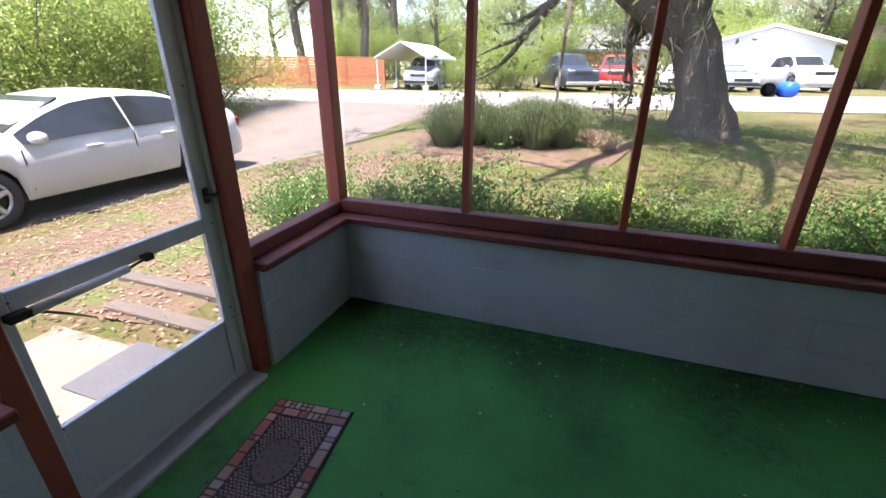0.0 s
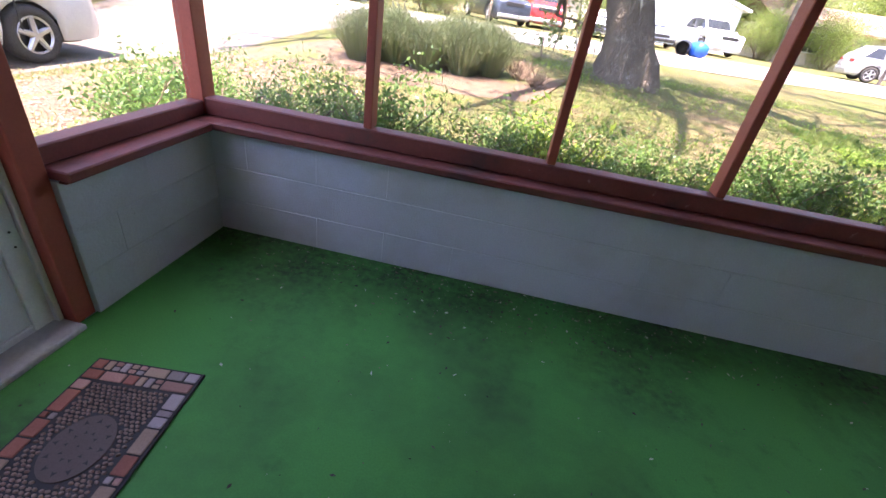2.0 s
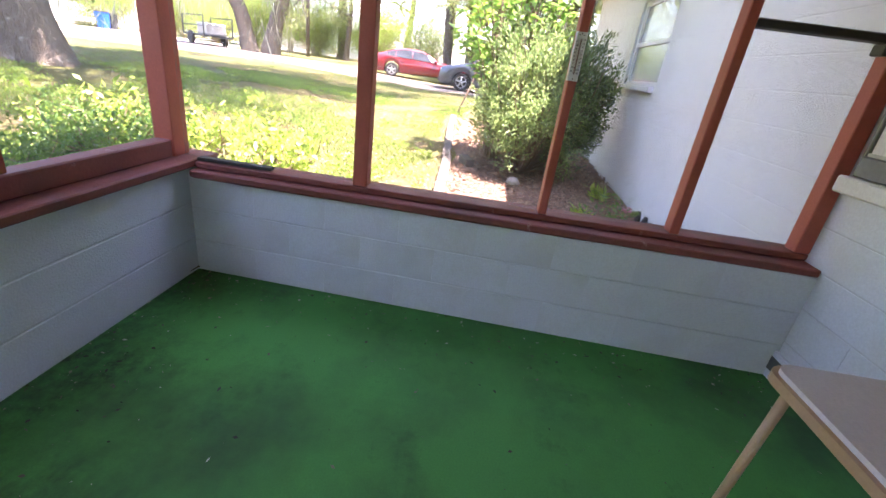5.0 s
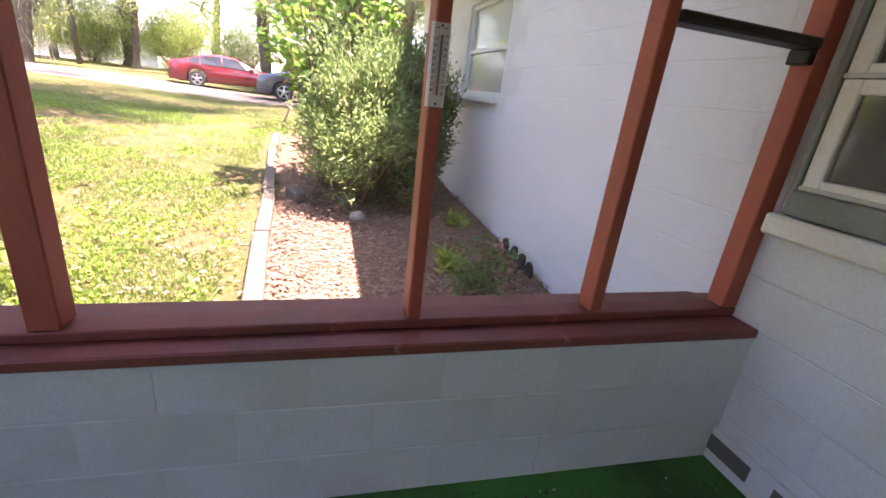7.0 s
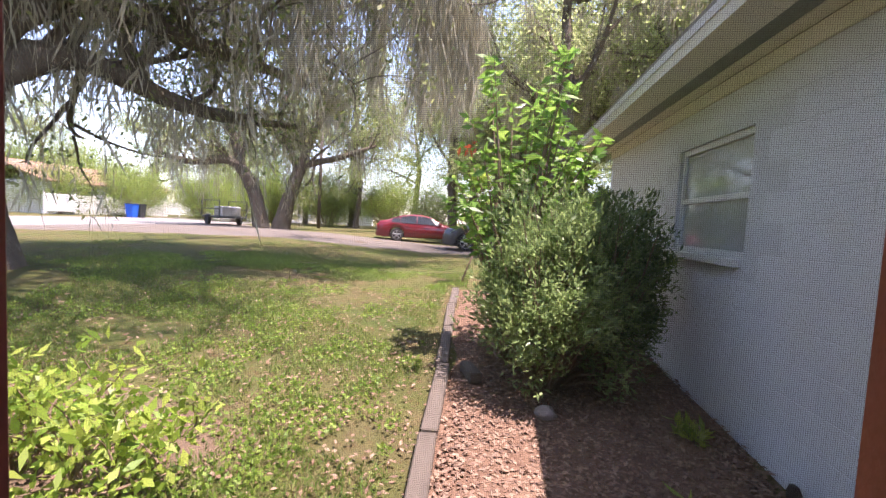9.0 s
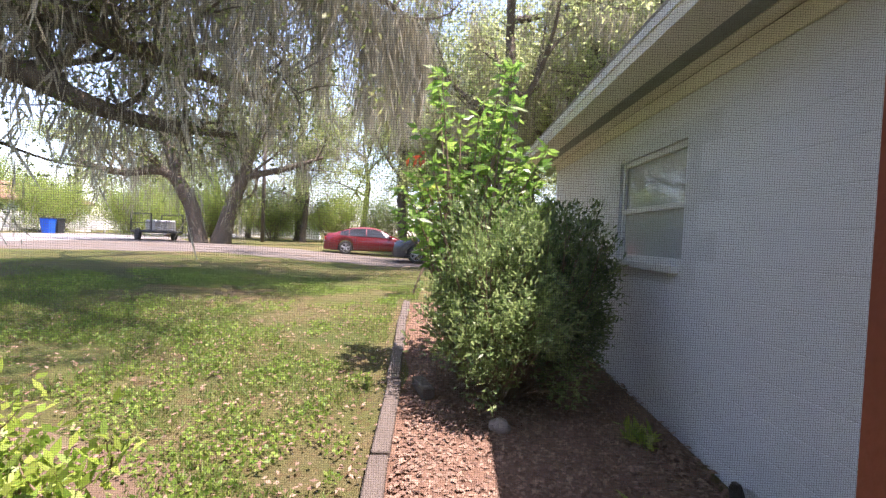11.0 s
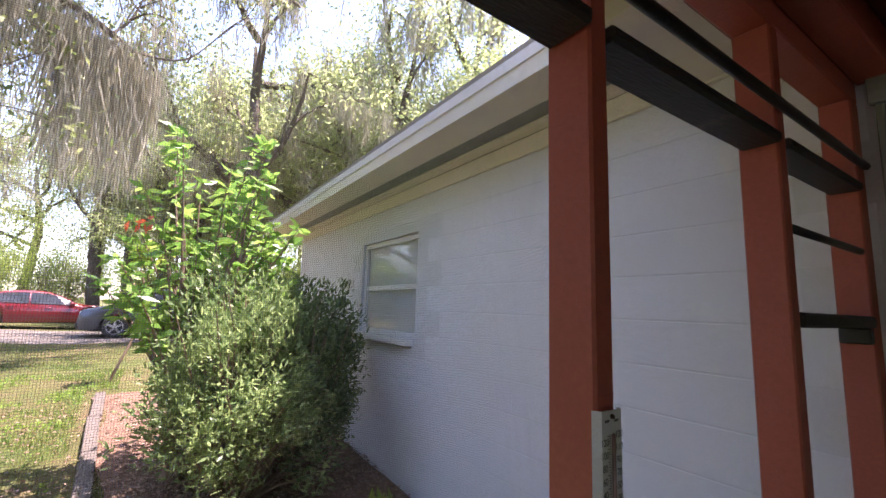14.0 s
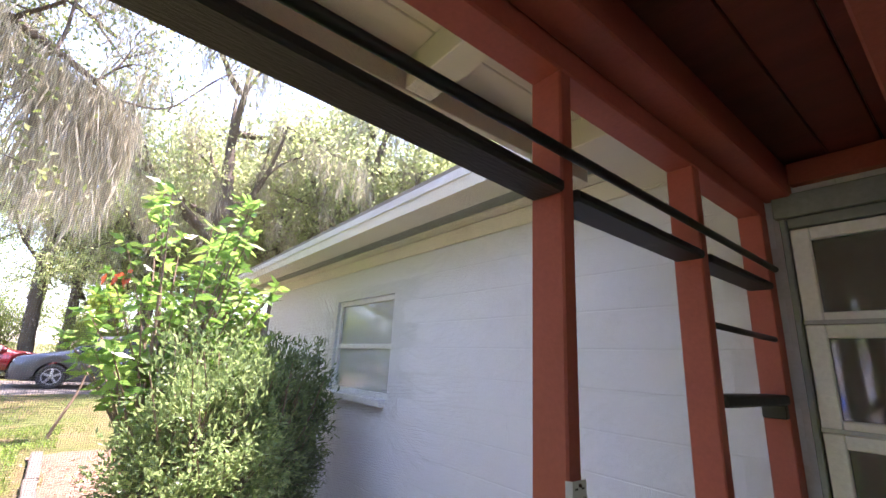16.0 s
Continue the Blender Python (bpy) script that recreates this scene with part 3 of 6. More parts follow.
gx = sorted(set([-400, -200, -120, -80, -60, -50, -42, -36, -30, -26] + spaced(-22, -2, 1.0) + [-1.64, -1.60] + spaced(-1, 3.5, 0.5) + [3.68, 3.72] + spaced(4, 12, 0.4) + spaced(13, 34, 1.0) + [36, 40, 46, 54, 70, 100, 160, 250, 400]))
gy = sorted(set([-400, -200, -100, -60, -40, -30, -24, -18, -14] + spaced(-12, -1, 1.0) + [-0.82, -0.80] + spaced(-0.4, 2.4, 0.4) + [2.49, 2.53] + spaced(2.8, 12, 0.4) + spaced(13, 46, 1.0) + [50, 56, 64, 80, 110, 170, 260, 400]))
gv = []
for y in gy:
    for x in gx:
        inside = (-1.62 < x < 3.70 and -0.81 < y < 2.51) or (-4 < x < 9.7 and -9.1 < y < -0.81)
        bump = 0.03 * noise.noise((x * 0.6, y * 0.6, 3.0)) if (-30 < x < 45 and -15 < y < 45) else 0.0
        gv.append((x, y, -0.14 if inside else ground_z(x, y) + min(bump, 0.012)))
W = len(gx)
gf = [(j * W + i, j * W + i + 1, (j + 1) * W + i + 1, (j + 1) * W + i) for j in range(len(gy) - 1) for i in range(W - 1)]
ground = tagged(new("ground", raw_mesh("ground", gv, gf, LAWN)), "patchy lawn of grass, dry leaves and bare soil", "ground", kind="structure")


def strip(name, left, right, material, label, category, lift=0.02, cuts=14, kind="structure"):
    """A strip of road or soil that follows the ground between two edge lines."""
    bm = bmesh.new()
    rows = []
    segs = []
    for k in range(len(left) - 1):
        for i in range(cuts if k < len(left) - 1 else cuts + 1):
            segs.append(k + i / cuts)
    segs.append(len(left) - 1)

    def along(line, s):
        k = min(int(s), len(line) - 2)
        f = s - k
        return Vector(line[k]).lerp(Vector(line[k + 1]), f)

    for s in segs:
        a, b = along(left, s), along(right, s)
        row = []
        for j in range(9):
            p = a.lerp(b, j / 8)
            if j in (0, 8):
                p += Vector((noise.noise((p.x * 0.9, p.y * 0.9, 1)), noise.noise((p.x * 0.9, p.y * 0.9, 7)))) * 0.12
            edge = 0.03 if j in (0, 8) else 0.0
            row.append(bm.verts.new((p.x, p.y, ground_z(p.x, p.y) + lift - edge)))
        rows.append(row)
    for r0, r1 in zip(rows, rows[1:]):
        for j in range(8):
            bm.faces.new((r0[j], r0[j + 1], r1[j + 1], r1[j]))
    bmesh.ops.recalc_face_normals(bm, faces=bm.faces)
    if sum(f.normal.z for f in bm.faces) < 0:
        bmesh.ops.reverse_faces(bm, faces=bm.faces)
    return tagged(new(name, link_bm(name, bm, material, True)), label, category, kind=kind)


strip("road", [(-60, 9.0), (-25, 10.8), (-5, 13.2), (6, 15.3), (15, 16.6), (60, 23)], [(-60, 17.5), (-25, 18.8), (-9, 21.2), (6, 24.0), (15, 25.6), (60, 33)], ASPHALT, "pale sunlit asphalt street", "road", 0.045)
strip("drive_1", [(-10.2, -8), (-10.1, 3), (-9.6, 8), (-9.8, 10.5), (-11.5, 12.6)], [(-6.2, -8), (-6.0, 3), (-5.3, 7), (-4.5, 10.5), (-2.2, 13.8)], GRAVEL, "grey gravel drive beside the lawn", "drive", 0.03)
strip("drive_2", [(18.6, -12), (18.8, 2), (18.6, 8), (16, 14), (12.5, 17.0)], [(23.6, -12), (24.2, 2), (24.6, 9), (27, 15), (33, 19.6)], GRAVEL, "pale gravel drive of the next plot", "drive", 0.03)
strip("flower_bed_soil", [(-3.3, 6.0), (-1.7, 6.1), (0.3, 6.4)], [(-3.4, 8.2), (-1.6, 8.4), (0.8, 8.2)], SOIL, "bare brown soil bed round the clumps", "soil", 0.025)
strip("hedge_soil", [(-1.9, 2.62), (1.5, 2.62), (5.6, 2.2)], [(-2.1, 4.1), (1.5, 4.0), (6.0, 3.7)], SOIL, "bare brown soil under the hedge", "soil", 0.02)
strip("mulch_bed", [(3.82, -0.72), (6, -0.72), (9.0, -0.72), (10.6, -0.70)], [(3.82, 1.20), (6, 1.22), (9.0, 1.46), (10.6, 1.56)], MULCH, "bed of brown leaf mulch along the house wall", "mulch", 0.03)
strip("soil_west", [(-2.2, 1.6), (-2.2, 4), (-2.6, 8)], [(-5.9, 1.2), (-5.8, 4), (-5.0, 8)], SOIL, "leaf-strewn bare soil beside the door", "soil", 0.022)

# timber edging of the mulch bed
for i in range(5):
    x0 = 4.62 + i * 1.16
    y0 = 1.17 + (x0 - 4.62) * 0.064
    bm = bmesh.new()
    box(bm, (0, -0.055, -0.03), (1.13, 0.055, 0.075), 0.008)
    t = part("edging_timber", bm, TIMBER)
    t.matrix_basis = pose(x0, y0, ground_z(x0, y0), 0, -2.3, 3.6 + random.uniform(-1, 1))
    tagged(t, "grey weathered landscape timber edging the mulch bed", "edging", "timbers along the bed")
bm = boxed((-0.06, 0, -0.04), (0.06, 0.78, 0.05), 0.012)
t = part("edging_kerb", bm, TIMBER)
t.matrix_basis = pose(4.55, 1.16, 0.05, 0, 0, -3)
tagged(t, "short grey weathered timber at the corner of the bed", "edging")

# ---- door wall: screen door, step, outer mat ----
DX = -1.62
screen_door = thing("screen_door", "closed white metal screen door with kick panel and closer", "door")
D0, D1 = 0.60, 1.445
for lo, hi in (((D0, 0.03), (D0 + 0.030, 2.05)), ((D1 - 0.075, 0.03), (D1, 2.05))):
    part("stile", boxed((DX - 0.016, lo[0], lo[1]), (DX + 0.016, hi[0], hi[1]), 0.004), DOOR_WHITE, screen_door)
for z0, z1 in ((0.03, 0.06), (0.365, 0.395), (0.865, 0.935), (1.98, 2.05)):
    part("rail", boxed((DX - 0.014, D0 + 0.031, z0), (DX + 0.014, D1 - 0.076, z1), 0.003), DOOR_WHITE, screen_door)
part("kick_panel", boxed((DX - 0.004, D0 + 0.031, 0.061), (DX + 0.004, D1 - 0.076, 0.364), 0.001), DOOR_WHITE, screen_door, "white metal kick panel")
for z0, z1 in ((0.396, 0.864), (0.936, 1.979)):
    s = screen_panel("screen", ((DX, D0 + 0.031, z0), (DX, D1 - 0.076, z0), (DX, D1 - 0.076, z1), (DX, D0 + 0.031, z1)), "")
    s.parent = screen_door
    for key in ("category", "kind"):
        if key in s:
            del s[key]
bm = bmesh.new()
rod(bm, (DX + 0.045, 0.66, 0.858), (DX + 0.045, 0.98, 0.866), 0.016, None, 14)
closer = part("door_closer", bm, DOOR_WHITE, screen_door, "white closer tube", True)
bm = bmesh.new()
rod(bm, (DX + 0.045, 0.98, 0.866), (DX + 0.04, 1.07, 0.875), 0.005)
box(bm, (DX + 0.016, 1.05, 0.862), (DX + 0.05, 1.09, 0.888), 0.003)
box(bm, (DX + 0.02, 0.60, 0.845), (DX + 0.06, 0.665, 0.872), 0.003)
part("closer_bracket", bm, BLACK_METAL, closer, "dark bracket")
bm = bmesh.new()
box(bm, (DX + 0.017, D1 - 0.05, 1.0), (DX + 0.03, D1 - 0.02, 1.07), 0.004)
rod(bm, (DX + 0.03, D1 - 0.035, 1.035), (DX + 0.055, D1 - 0.035, 1.035), 0.008)
box(bm, (DX + 0.045, D1 - 0.075, 1.025), (DX + 0.06, D1 + 0.01, 1.045), 0.004)
part("latch", bm, BLACK_METAL, screen_door, "black push latch")
bm = bmesh.new()
for z in (0.39, 0.45, 0.90, 1.5):
    for y in (D1 - 0.03, D0 + 0.03):
        rod(bm, (DX + 0.016, y, z), (DX + 0.019, y, z), 0.004, None, 8)
part("screws", bm, BLACK_METAL, screen_door)
structure("door_frame_1", boxed((DX - 0.045, D1 + 0.002, 0.02), (DX + 0.03, 1.468, 2.19), 0.003), DOOR_WHITE, "white metal strip of the door frame", "trim")
structure("door_frame_2", boxed((DX - 0.045, 0.577, 0.02), (DX + 0.03, D0 - 0.002, 2.19), 0.003), DOOR_WHITE, "white metal strip of the door frame", "trim")
structure("door_header", boxed((DX - 0.045, D0 - 0.001, 2.055), (DX + 0.03, D1 + 0.001, 2.19), 0.003), RED, "red painted board over the door", "trim")
structure("threshold", boxed((-1.72, 0.577, -0.02), (-1.49, 1.468, 0.022), 0.006), surface("scuffed_sill_paint", (0.46, 0.47, 0.46), (0.36, 0.37, 0.36), 0.6, big=5, fine=60, wear=(0.10, 0.09, 0.08), wear_lo=0.58, wear_hi=0.66, wear_scale=7), "scuffed pale painted threshold under the screen door", "threshold")
structure("entry_slab", boxed((-3.0, 0.25, -0.1), (-1.725, 1.37, 0.060), 0.01), SLAB, "pale concrete slab outside the screen door", "path")
bm = boxed((-2.36, 0.98, 0.061), (-1.88, 1.40, 0.072), 0.003)
tagged(part("outer_doormat", bm, surface("grey_mat", (0.085, 0.085, 0.09), fine=200, bump=0.6)), "flat grey doormat on the concrete slab outside", "doormat")
for i, (y, x0, x1) in enumerate(((1.60, -2.95, -1.95), (1.95, -3.3, -1.8))):
    t = part("board", boxed((x0, y, 0.03), (x1, y + 0.11, 0.085), 0.008), TIMBER)
    t.name = "border_plank"
    tagged(t, "old mossy plank edging the path outside the door", "plank")

# ---- doormat ----
mat_thing = thing("doormat", "rubber doormat with brick border, pebbles and oval medallion", "doormat")
BRICKS = [surface(f"mat_brick_{k}", c, tuple(v * 0.75 for v in c), 0.9, fine=150, bump=0.5, per_piece=0.2, spec=0.2) for k, c in (("red", (0.36, 0.14, 0.10)), ("tan", (0.42, 0.29, 0.21)), ("grey", (0.38, 0.32, 0.31)), ("pink", (0.45, 0.25, 0.20)))]
PEBBLE = surface("mat_pebble", (0.36, 0.25, 0.20), (0.25, 0.175, 0.14), 0.9, fine=150, bump=0.4, spec=0.2)
IRON = surface("mat_medallion", (0.15, 0.115, 0.10), (0.10, 0.078, 0.07), 0.95, fine=150, bump=0.4, spec=0.15)
MW, ML = 0.41, 0.69
part("backing", boxed((0, -ML, 0), (MW, 0, 0.008), 0.003), RUBBER, mat_thing)
rr = random.Random(4)


def lay_brick(x0, y0, x1, y1):
    part("brick", boxed((x0 + 0.003, y0 + 0.003, 0.008), (x1 - 0.003, y1 - 0.003, 0.0125 + rr.uniform(0, 0.002)), 0.003), rr.choice(BRICKS), mat_thing)


for side in (0, 1):
    y = -0.105
    while y > -ML + 0.11:
        h = rr.choice((0.028, 0.045, 0.07, 0.095))
        y1 = max(y - h, -ML + 0.105)
        x0, x1 = (0.008, 0.062) if side == 0 else (MW - 0.062, MW - 0.008)
        if h < 0.035 and rr.random() < 0.6:
            lay_brick(x0, y1, (x0 + x1) / 2, y)
            lay_brick((x0 + x1) / 2, y1, x1, y)
        else:
            lay_brick(x0, y1, x1, y)
        y = y1
for end in (0, 1):
    for row in (0, 1):
        x = 0.008
        ya = -0.008 - row * 0.048 if end == 0 else -ML + 0.104 - row * 0.048
        while x < MW - 0.02:
            x1 = min(x + rr.choice((0.03, 0.045, 0.065, 0.085)), MW - 0.008)
            if MW - 0.008 - x1 < 0.025:
                x1 = MW - 0.008
            if x1 - x < 0.035 and rr.random() < 0.5:
                lay_brick(x, ya - 0.023, x1, ya)
                lay_brick(x, ya - 0.046, x1, ya - 0.023)
            else:
                lay_brick(x, ya - 0.046, x1, ya)
            x = x1
bm = bmesh.new()
cx, cy = MW / 2, -ML / 2
y = -0.118
row = 0
while y > -ML + 0.115:
    x = 0.074 + (0.009 if row % 2 else 0)
    while x < MW - 0.07:
        px, py = x + rr.uniform(-0.002, 0.002), y + rr.uniform(-0.002, 0.002)
        if ((px - cx) / 0.098) ** 2 + ((py - cy) / 0.125) ** 2 > 1.0:
            m = Matrix.Translation((px, py, 0.009)) @ Matrix.Rotation(rr.uniform(-0.6, 0.6), 4, "Z") @ Matrix.Diagonal((0.0085, 0.0062, 0.005, 1))
            bmesh.ops.create_icosphere(bm, subdivisions=1, radius=1.0, matrix=m)
        x += 0.0185
    y -= 0.0145
    row += 1
tagged(part("pebbles", bm, PEBBLE, mat_thing, "brown moulded pebbles", True), kind="stuff")
bm = bmesh.new()
ring = [(cx + 0.09 * math.cos(a), cy + 0.115 * math.sin(a)) for a in [2 * math.pi * k / 32 for k in range(32)]]
prism(bm, ring, 0.008, 0.013)
medallion = part("medallion", bm, IRON, mat_thing, "dark oval medallion with holes")
bm = bmesh.new()
for rad, cnt, size in ((0.78, 12, 0.011), (0.42, 10, 0.008), (0.0, 1, 0.006)):
    for k in range(cnt):
        a = 2 * math.pi * k / cnt
        x, y = cx + 0.09 * rad * math.cos(a), cy + 0.115 * rad * math.sin(a)
        c, s = math.cos(a), math.sin(a)
        tri = [(x + size * (c * u - s * v), y + size * (s * u + c * v)) for u, v in ((1, 0), (-0.6, 0.7), (-0.3, 0), (-0.6, -0.7))]
        prism(bm, tri, 0.0128, 0.0136)
tagged(part("holes", bm, RUBBER, medallion), kind="stuff")
mat_thing.matrix_basis = pose(-1.318, 1.345, 0.001, 0, 0, 6.0)

# ---- shelves and rods on the east posts ----
def shelf(lo, hi, label):
    return tagged(part("shelf_board", boxed(lo, hi, 0.006), BLACK_WOOD), label, "shelf", "black boards between the posts")


for a, b, za, zb in ((YN + 0.02, EAST_Y[0] + EAST_H[0] + 5e-4, 1.99, 1.99), (EAST_Y[0] - EAST_H[0] - 5e-4, EAST_Y[1] + EAST_H[1] + 5e-4, 1.988, 1.950),
                     (EAST_Y[1] - EAST_H[1] - 5e-4, EAST_Y[2] + EAST_H[2] + 5e-4, 1.946, 1.943), (EAST_Y[2] - EAST_H[2] - 5e-4, -0.6545, 1.943, 1.943)):
    s = shelf((XP - 0.010, b, 0), (XP + 0.072, a, 0.026), "black weathered board fixed flat between the side posts")
    for v in s.data.vertices:
        v.co.z += zb + (za - zb) * (v.co.y - b) / (a - b)
shelf((XP - 0.008, -0.6545, 1.545), (XP + 0.068, EAST_Y[2] - EAST_H[2] - 5e-4, 1.578), "short black board fixed between two posts near the window")
bm = bmesh.new()
rod(bm, (XP - 0.014, YN - 0.02, 2.045), (XP - 0.014, YH + 0.05, 2.020), 0.011, None, 12)
tagged(part("curtain_rod", bm, BLACK_METAL, smooth=True), "long thin black rod across the posts under the beam", "rod")
bm = bmesh.new()
rod(bm, (XP + 0.012, EAST_Y[2] - EAST_H[2] - 5e-4, 1.765), (XP + 0.012, -0.6545, 1.765), 0.010, None, 12)
tagged(part("towel_rod", bm, BLACK_METAL, smooth=True), "short thin black rod between two posts", "rod")
bm = boxed((XP + 0.0, -0.6545, 1.50), (XP + 0.07, -0.62, 1.544), 0.004)
tagged(part("shelf_bracket", bm, BLACK_METAL), "small black bracket under the short board", "bracket")

# ---- thermometer ----
thermo = thing("thermometer", "weathered white enamel wall thermometer with black numerals", "thermometer")
TW, TH = 0.050, 0.192
bm = bmesh.new()
prof = [(0.0, 0.0), (0.006, 0.010), (TW - 0.006, 0.010), (TW, 0.0), (TW - 0.001, -0.0006), (TW - 0.0065, 0.0085), (0.0065, 0.0085), (0.001, -0.0006)]
# the plate: local x across, z up, y towards the porch
lo = [bm.verts.new((x, d, 0)) for x, d in prof]
hi = [bm.verts.new((x, d, TH)) for x, d in prof]
for i in range(8):
    j = (i + 1) % 8
    bm.faces.new((lo[i], lo[j], hi[j], hi[i]))
bm.faces.new(lo[::-1])
bm.faces.new(hi)
bmesh.ops.recalc_face_normals(bm, faces=bm.faces)
part("plate", bm, ENAMEL, thermo)
bm = bmesh.new()
rod(bm, (TW / 2, 0.0125, 0.028), (TW / 2, 0.0125, 0.165), 0.0022, None, 10)
part("tube", bm, surface("red_spirit_tube", (0.30, 0.20, 0.19), rough=0.2, bump=0), thermo, "thin glass tube", True)
bm = bmesh.new()
k = 0
while k < 46:
    z = 0.030 + k * 0.00295
    ln = 0.006 if k % 5 == 0 else 0.0035
    box(bm, (TW / 2 - 0.003 - ln, 0.0100, z), (TW / 2 - 0.003, 0.0104, z + 0.0006))
    box(bm, (TW / 2 + 0.003, 0.0100, z), (TW / 2 + 0.003 + ln, 0.0104, z + 0.0006))
    k += 1
box(bm, (TW / 2 - 0.0034, 0.0100, 0.028), (TW / 2 - 0.0027, 0.0105, 0.166))
part("scale_marks", bm, INK, thermo)
bm = bmesh.new()
for x0, x1 in ((0.012, 0.020), (0.030, 0.038)):
    for i in range(3):
        box(bm, (x0 + i * 0.0029, 0.0100, 0.1785), (x0 + i * 0.0029 + 0.0021, 0.0103, 0.1815))
part("maker_mark", bm, INK, thermo)
bm = bmesh.new()
rod(bm, (TW / 2, 0.009, 0.185), (TW / 2, 0.013, 0.185), 0.0034, 0.0025, 10)
part("screw", bm, surface("rusty_screw", (0.06, 0.03, 0.02)), thermo)
part("screw", rod(bmesh.new(), (TW / 2, 0.009, 0.008), (TW / 2, 0.013, 0.008), 0.0034, 0.0025, 10), bpy.data.materials["rusty_screw"], thermo)


def numeral(text, x, z):
    cu = bpy.data.curves.new("numeral", "FONT")
    cu.body, cu.size, cu.align_x, cu.align_y, cu.extrude = text, 0.0095, "CENTER", "CENTER", 0.0001
    tmp = bpy.data.objects.new("numeral", cu)
    me = bpy.data.meshes.new_from_object(tmp)
    me.materials.append(INK)
    o = new("numeral", me)
    o.parent = thermo
    o.matrix_basis = Matrix.Translation((x, 0.0102, z)) @ Matrix(((-1, 0, 0, 0), (0, 0, 1, 0), (0, 1, 0, 0), (0, 0, 0, 1))) @ Matrix.Diagonal((1, 1.25, 1, 1))
    bpy.data.objects.remove(tmp)


# local x runs from right to left as one reads it
for i, s in enumerate(("120", "100", "80", "60", "40", "20", "0", "20", "40")):
    numeral(s, TW - 0.0115, 0.1555 - i * 0.0145)
for i, s in enumerate(("130", "110", "90", "70", "50", "30", "10", "10", "30", "50")):
    numeral(s, 0.0115, 0.163 - i * 0.0145)
thermo.matrix_basis = Matrix.Translation((XP - 0.001, 0.536, 1.253)) @ Matrix(((0, -1, 0, 0), (1, 0, 0, 0), (0, 0, 1, 0), (0, 0, 0, 1)))

# ---- folding table by the house wall ----
table = thing("folding_table", "folding table with pale laminate top and tan metal edge and legs", "table")
TX0, TX1, TY0, TY1, TZ = 1.58, 2.44, -0.69, 0.17, 0.715
bm = bmesh.new()
rad = 0.05


def rounded(x0, y0, x1, y1, r, k=5):
    pts = []
    for qx, qy, a0 in ((x1 - r, y1 - r, 0), (x0 + r, y1 - r, 90), (x0 + r, y0 + r, 180), (x1 - r, y0 + r, 270)):
        for i in range(k + 1):
            a = radians(a0 + 90 * i / k)
            pts.append((qx + r * math.cos(a), qy + r * math.sin(a)))
    return pts


prism(bm, rounded(TX0 + 0.012, TY0 + 0.012, TX1 - 0.012, TY1 - 0.012, 0.04), TZ - 0.012, TZ)
part("tabletop", bm, LAMINATE, table, "pale laminate top")
bm = bmesh.new()
prism(bm, rounded(TX0, TY0, TX1, TY1, 0.05), TZ - 0.036, TZ - 0.0125)
o = part("edge_band", bm, TAN, table, "tan metal edge")
for x, y, dx, dy in ((TX1 - 0.05, TY1 - 0.05, 0.05, 0.0), (TX0 + 0.05, TY1 - 0.05, -0.05, 0.0), (TX1 - 0.05, TY0 + 0.05, 0.05, 0.0), (TX0 + 0.05, TY0 + 0.05, -0.05, 0.0)):
    bm = bmesh.new()
    rod(bm, (x, y, TZ - 0.036), (x + dx, y + dy, 0.012), 0.0125, None, 12)
    leg = part("leg", bm, TAN, table, "", True)
    bm = bmesh.new()
    rod(bm, (x + dx, y + dy, 0.0), (x + dx, y + dy, 0.02), 0.016, None, 12)
    part("foot_cap", bm, RUBBER, leg)

# painted base board with vents on the house wall
base = thing("baseboard", "white board with grey vent openings along the foot of the house wall", "baseboard", kind="structure")
part("board", boxed((1.0, YH + 0.002, 0.002), (XE - 0.002, YH + 0.022, 0.15), 0.003), WHITE_WALL, base)
for i in range(9):
    x = XE - 0.12 - i * 0.27
    part("vent", boxed((x - 0.18, YH + 0.023, 0.05), (x, YH + 0.026, 0.12)), surface("grey_vent", (0.14, 0.14, 0.15), bump=0.2) if i == 0 else bpy.data.materials["grey_vent"], base)

# scraps on the floor
SCRAP = island_leaf("floor_scraps", [(0.03, 0.02, 0.015), (0.05, 0.035, 0.025), (0.03, 0.025, 0.02), (0.22, 0.18, 0.12), (0.5, 0.5, 0.45)], 0.0)
rr = random.Random(9)
sv, sf = [], []
for i in range(2600):
    u = rr.random()
    if u < 0.5:
        x, y = rr.uniform(XW, XE) if rr.random() < 0.4 else rr.gauss(0.4, 0.8), YN - abs(rr.gauss(0, 0.20))
        x = min(max(x, XW + 0.02), XE - 0.02)
    elif u < 0.65:
        y = rr.uniform(YH, YN)
        x = XE - SKEW_WALL * (YN - y) - abs(rr.gauss(0, 0.18))
    else:
        x, y = rr.uniform(XW, XE), rr.uniform(YH, YN)
    a, s = rr.uniform(0, 6.3), rr.choice((0.002, 0.003, 0.003, 0.004, 0.006, 0.011))
    c, d = math.cos(a) * s, math.sin(a) * s
    w = rr.uniform(0.2, 0.6)
    k = len(sv)
    sv += [(x - c, y - d, 0.002), (x + d * w, y - c * w, 0.005), (x + c, y + d, 0.003), (x - d * w, y + c * w, 0.002)]
    sf.append((k, k + 1, k + 2, k + 3))
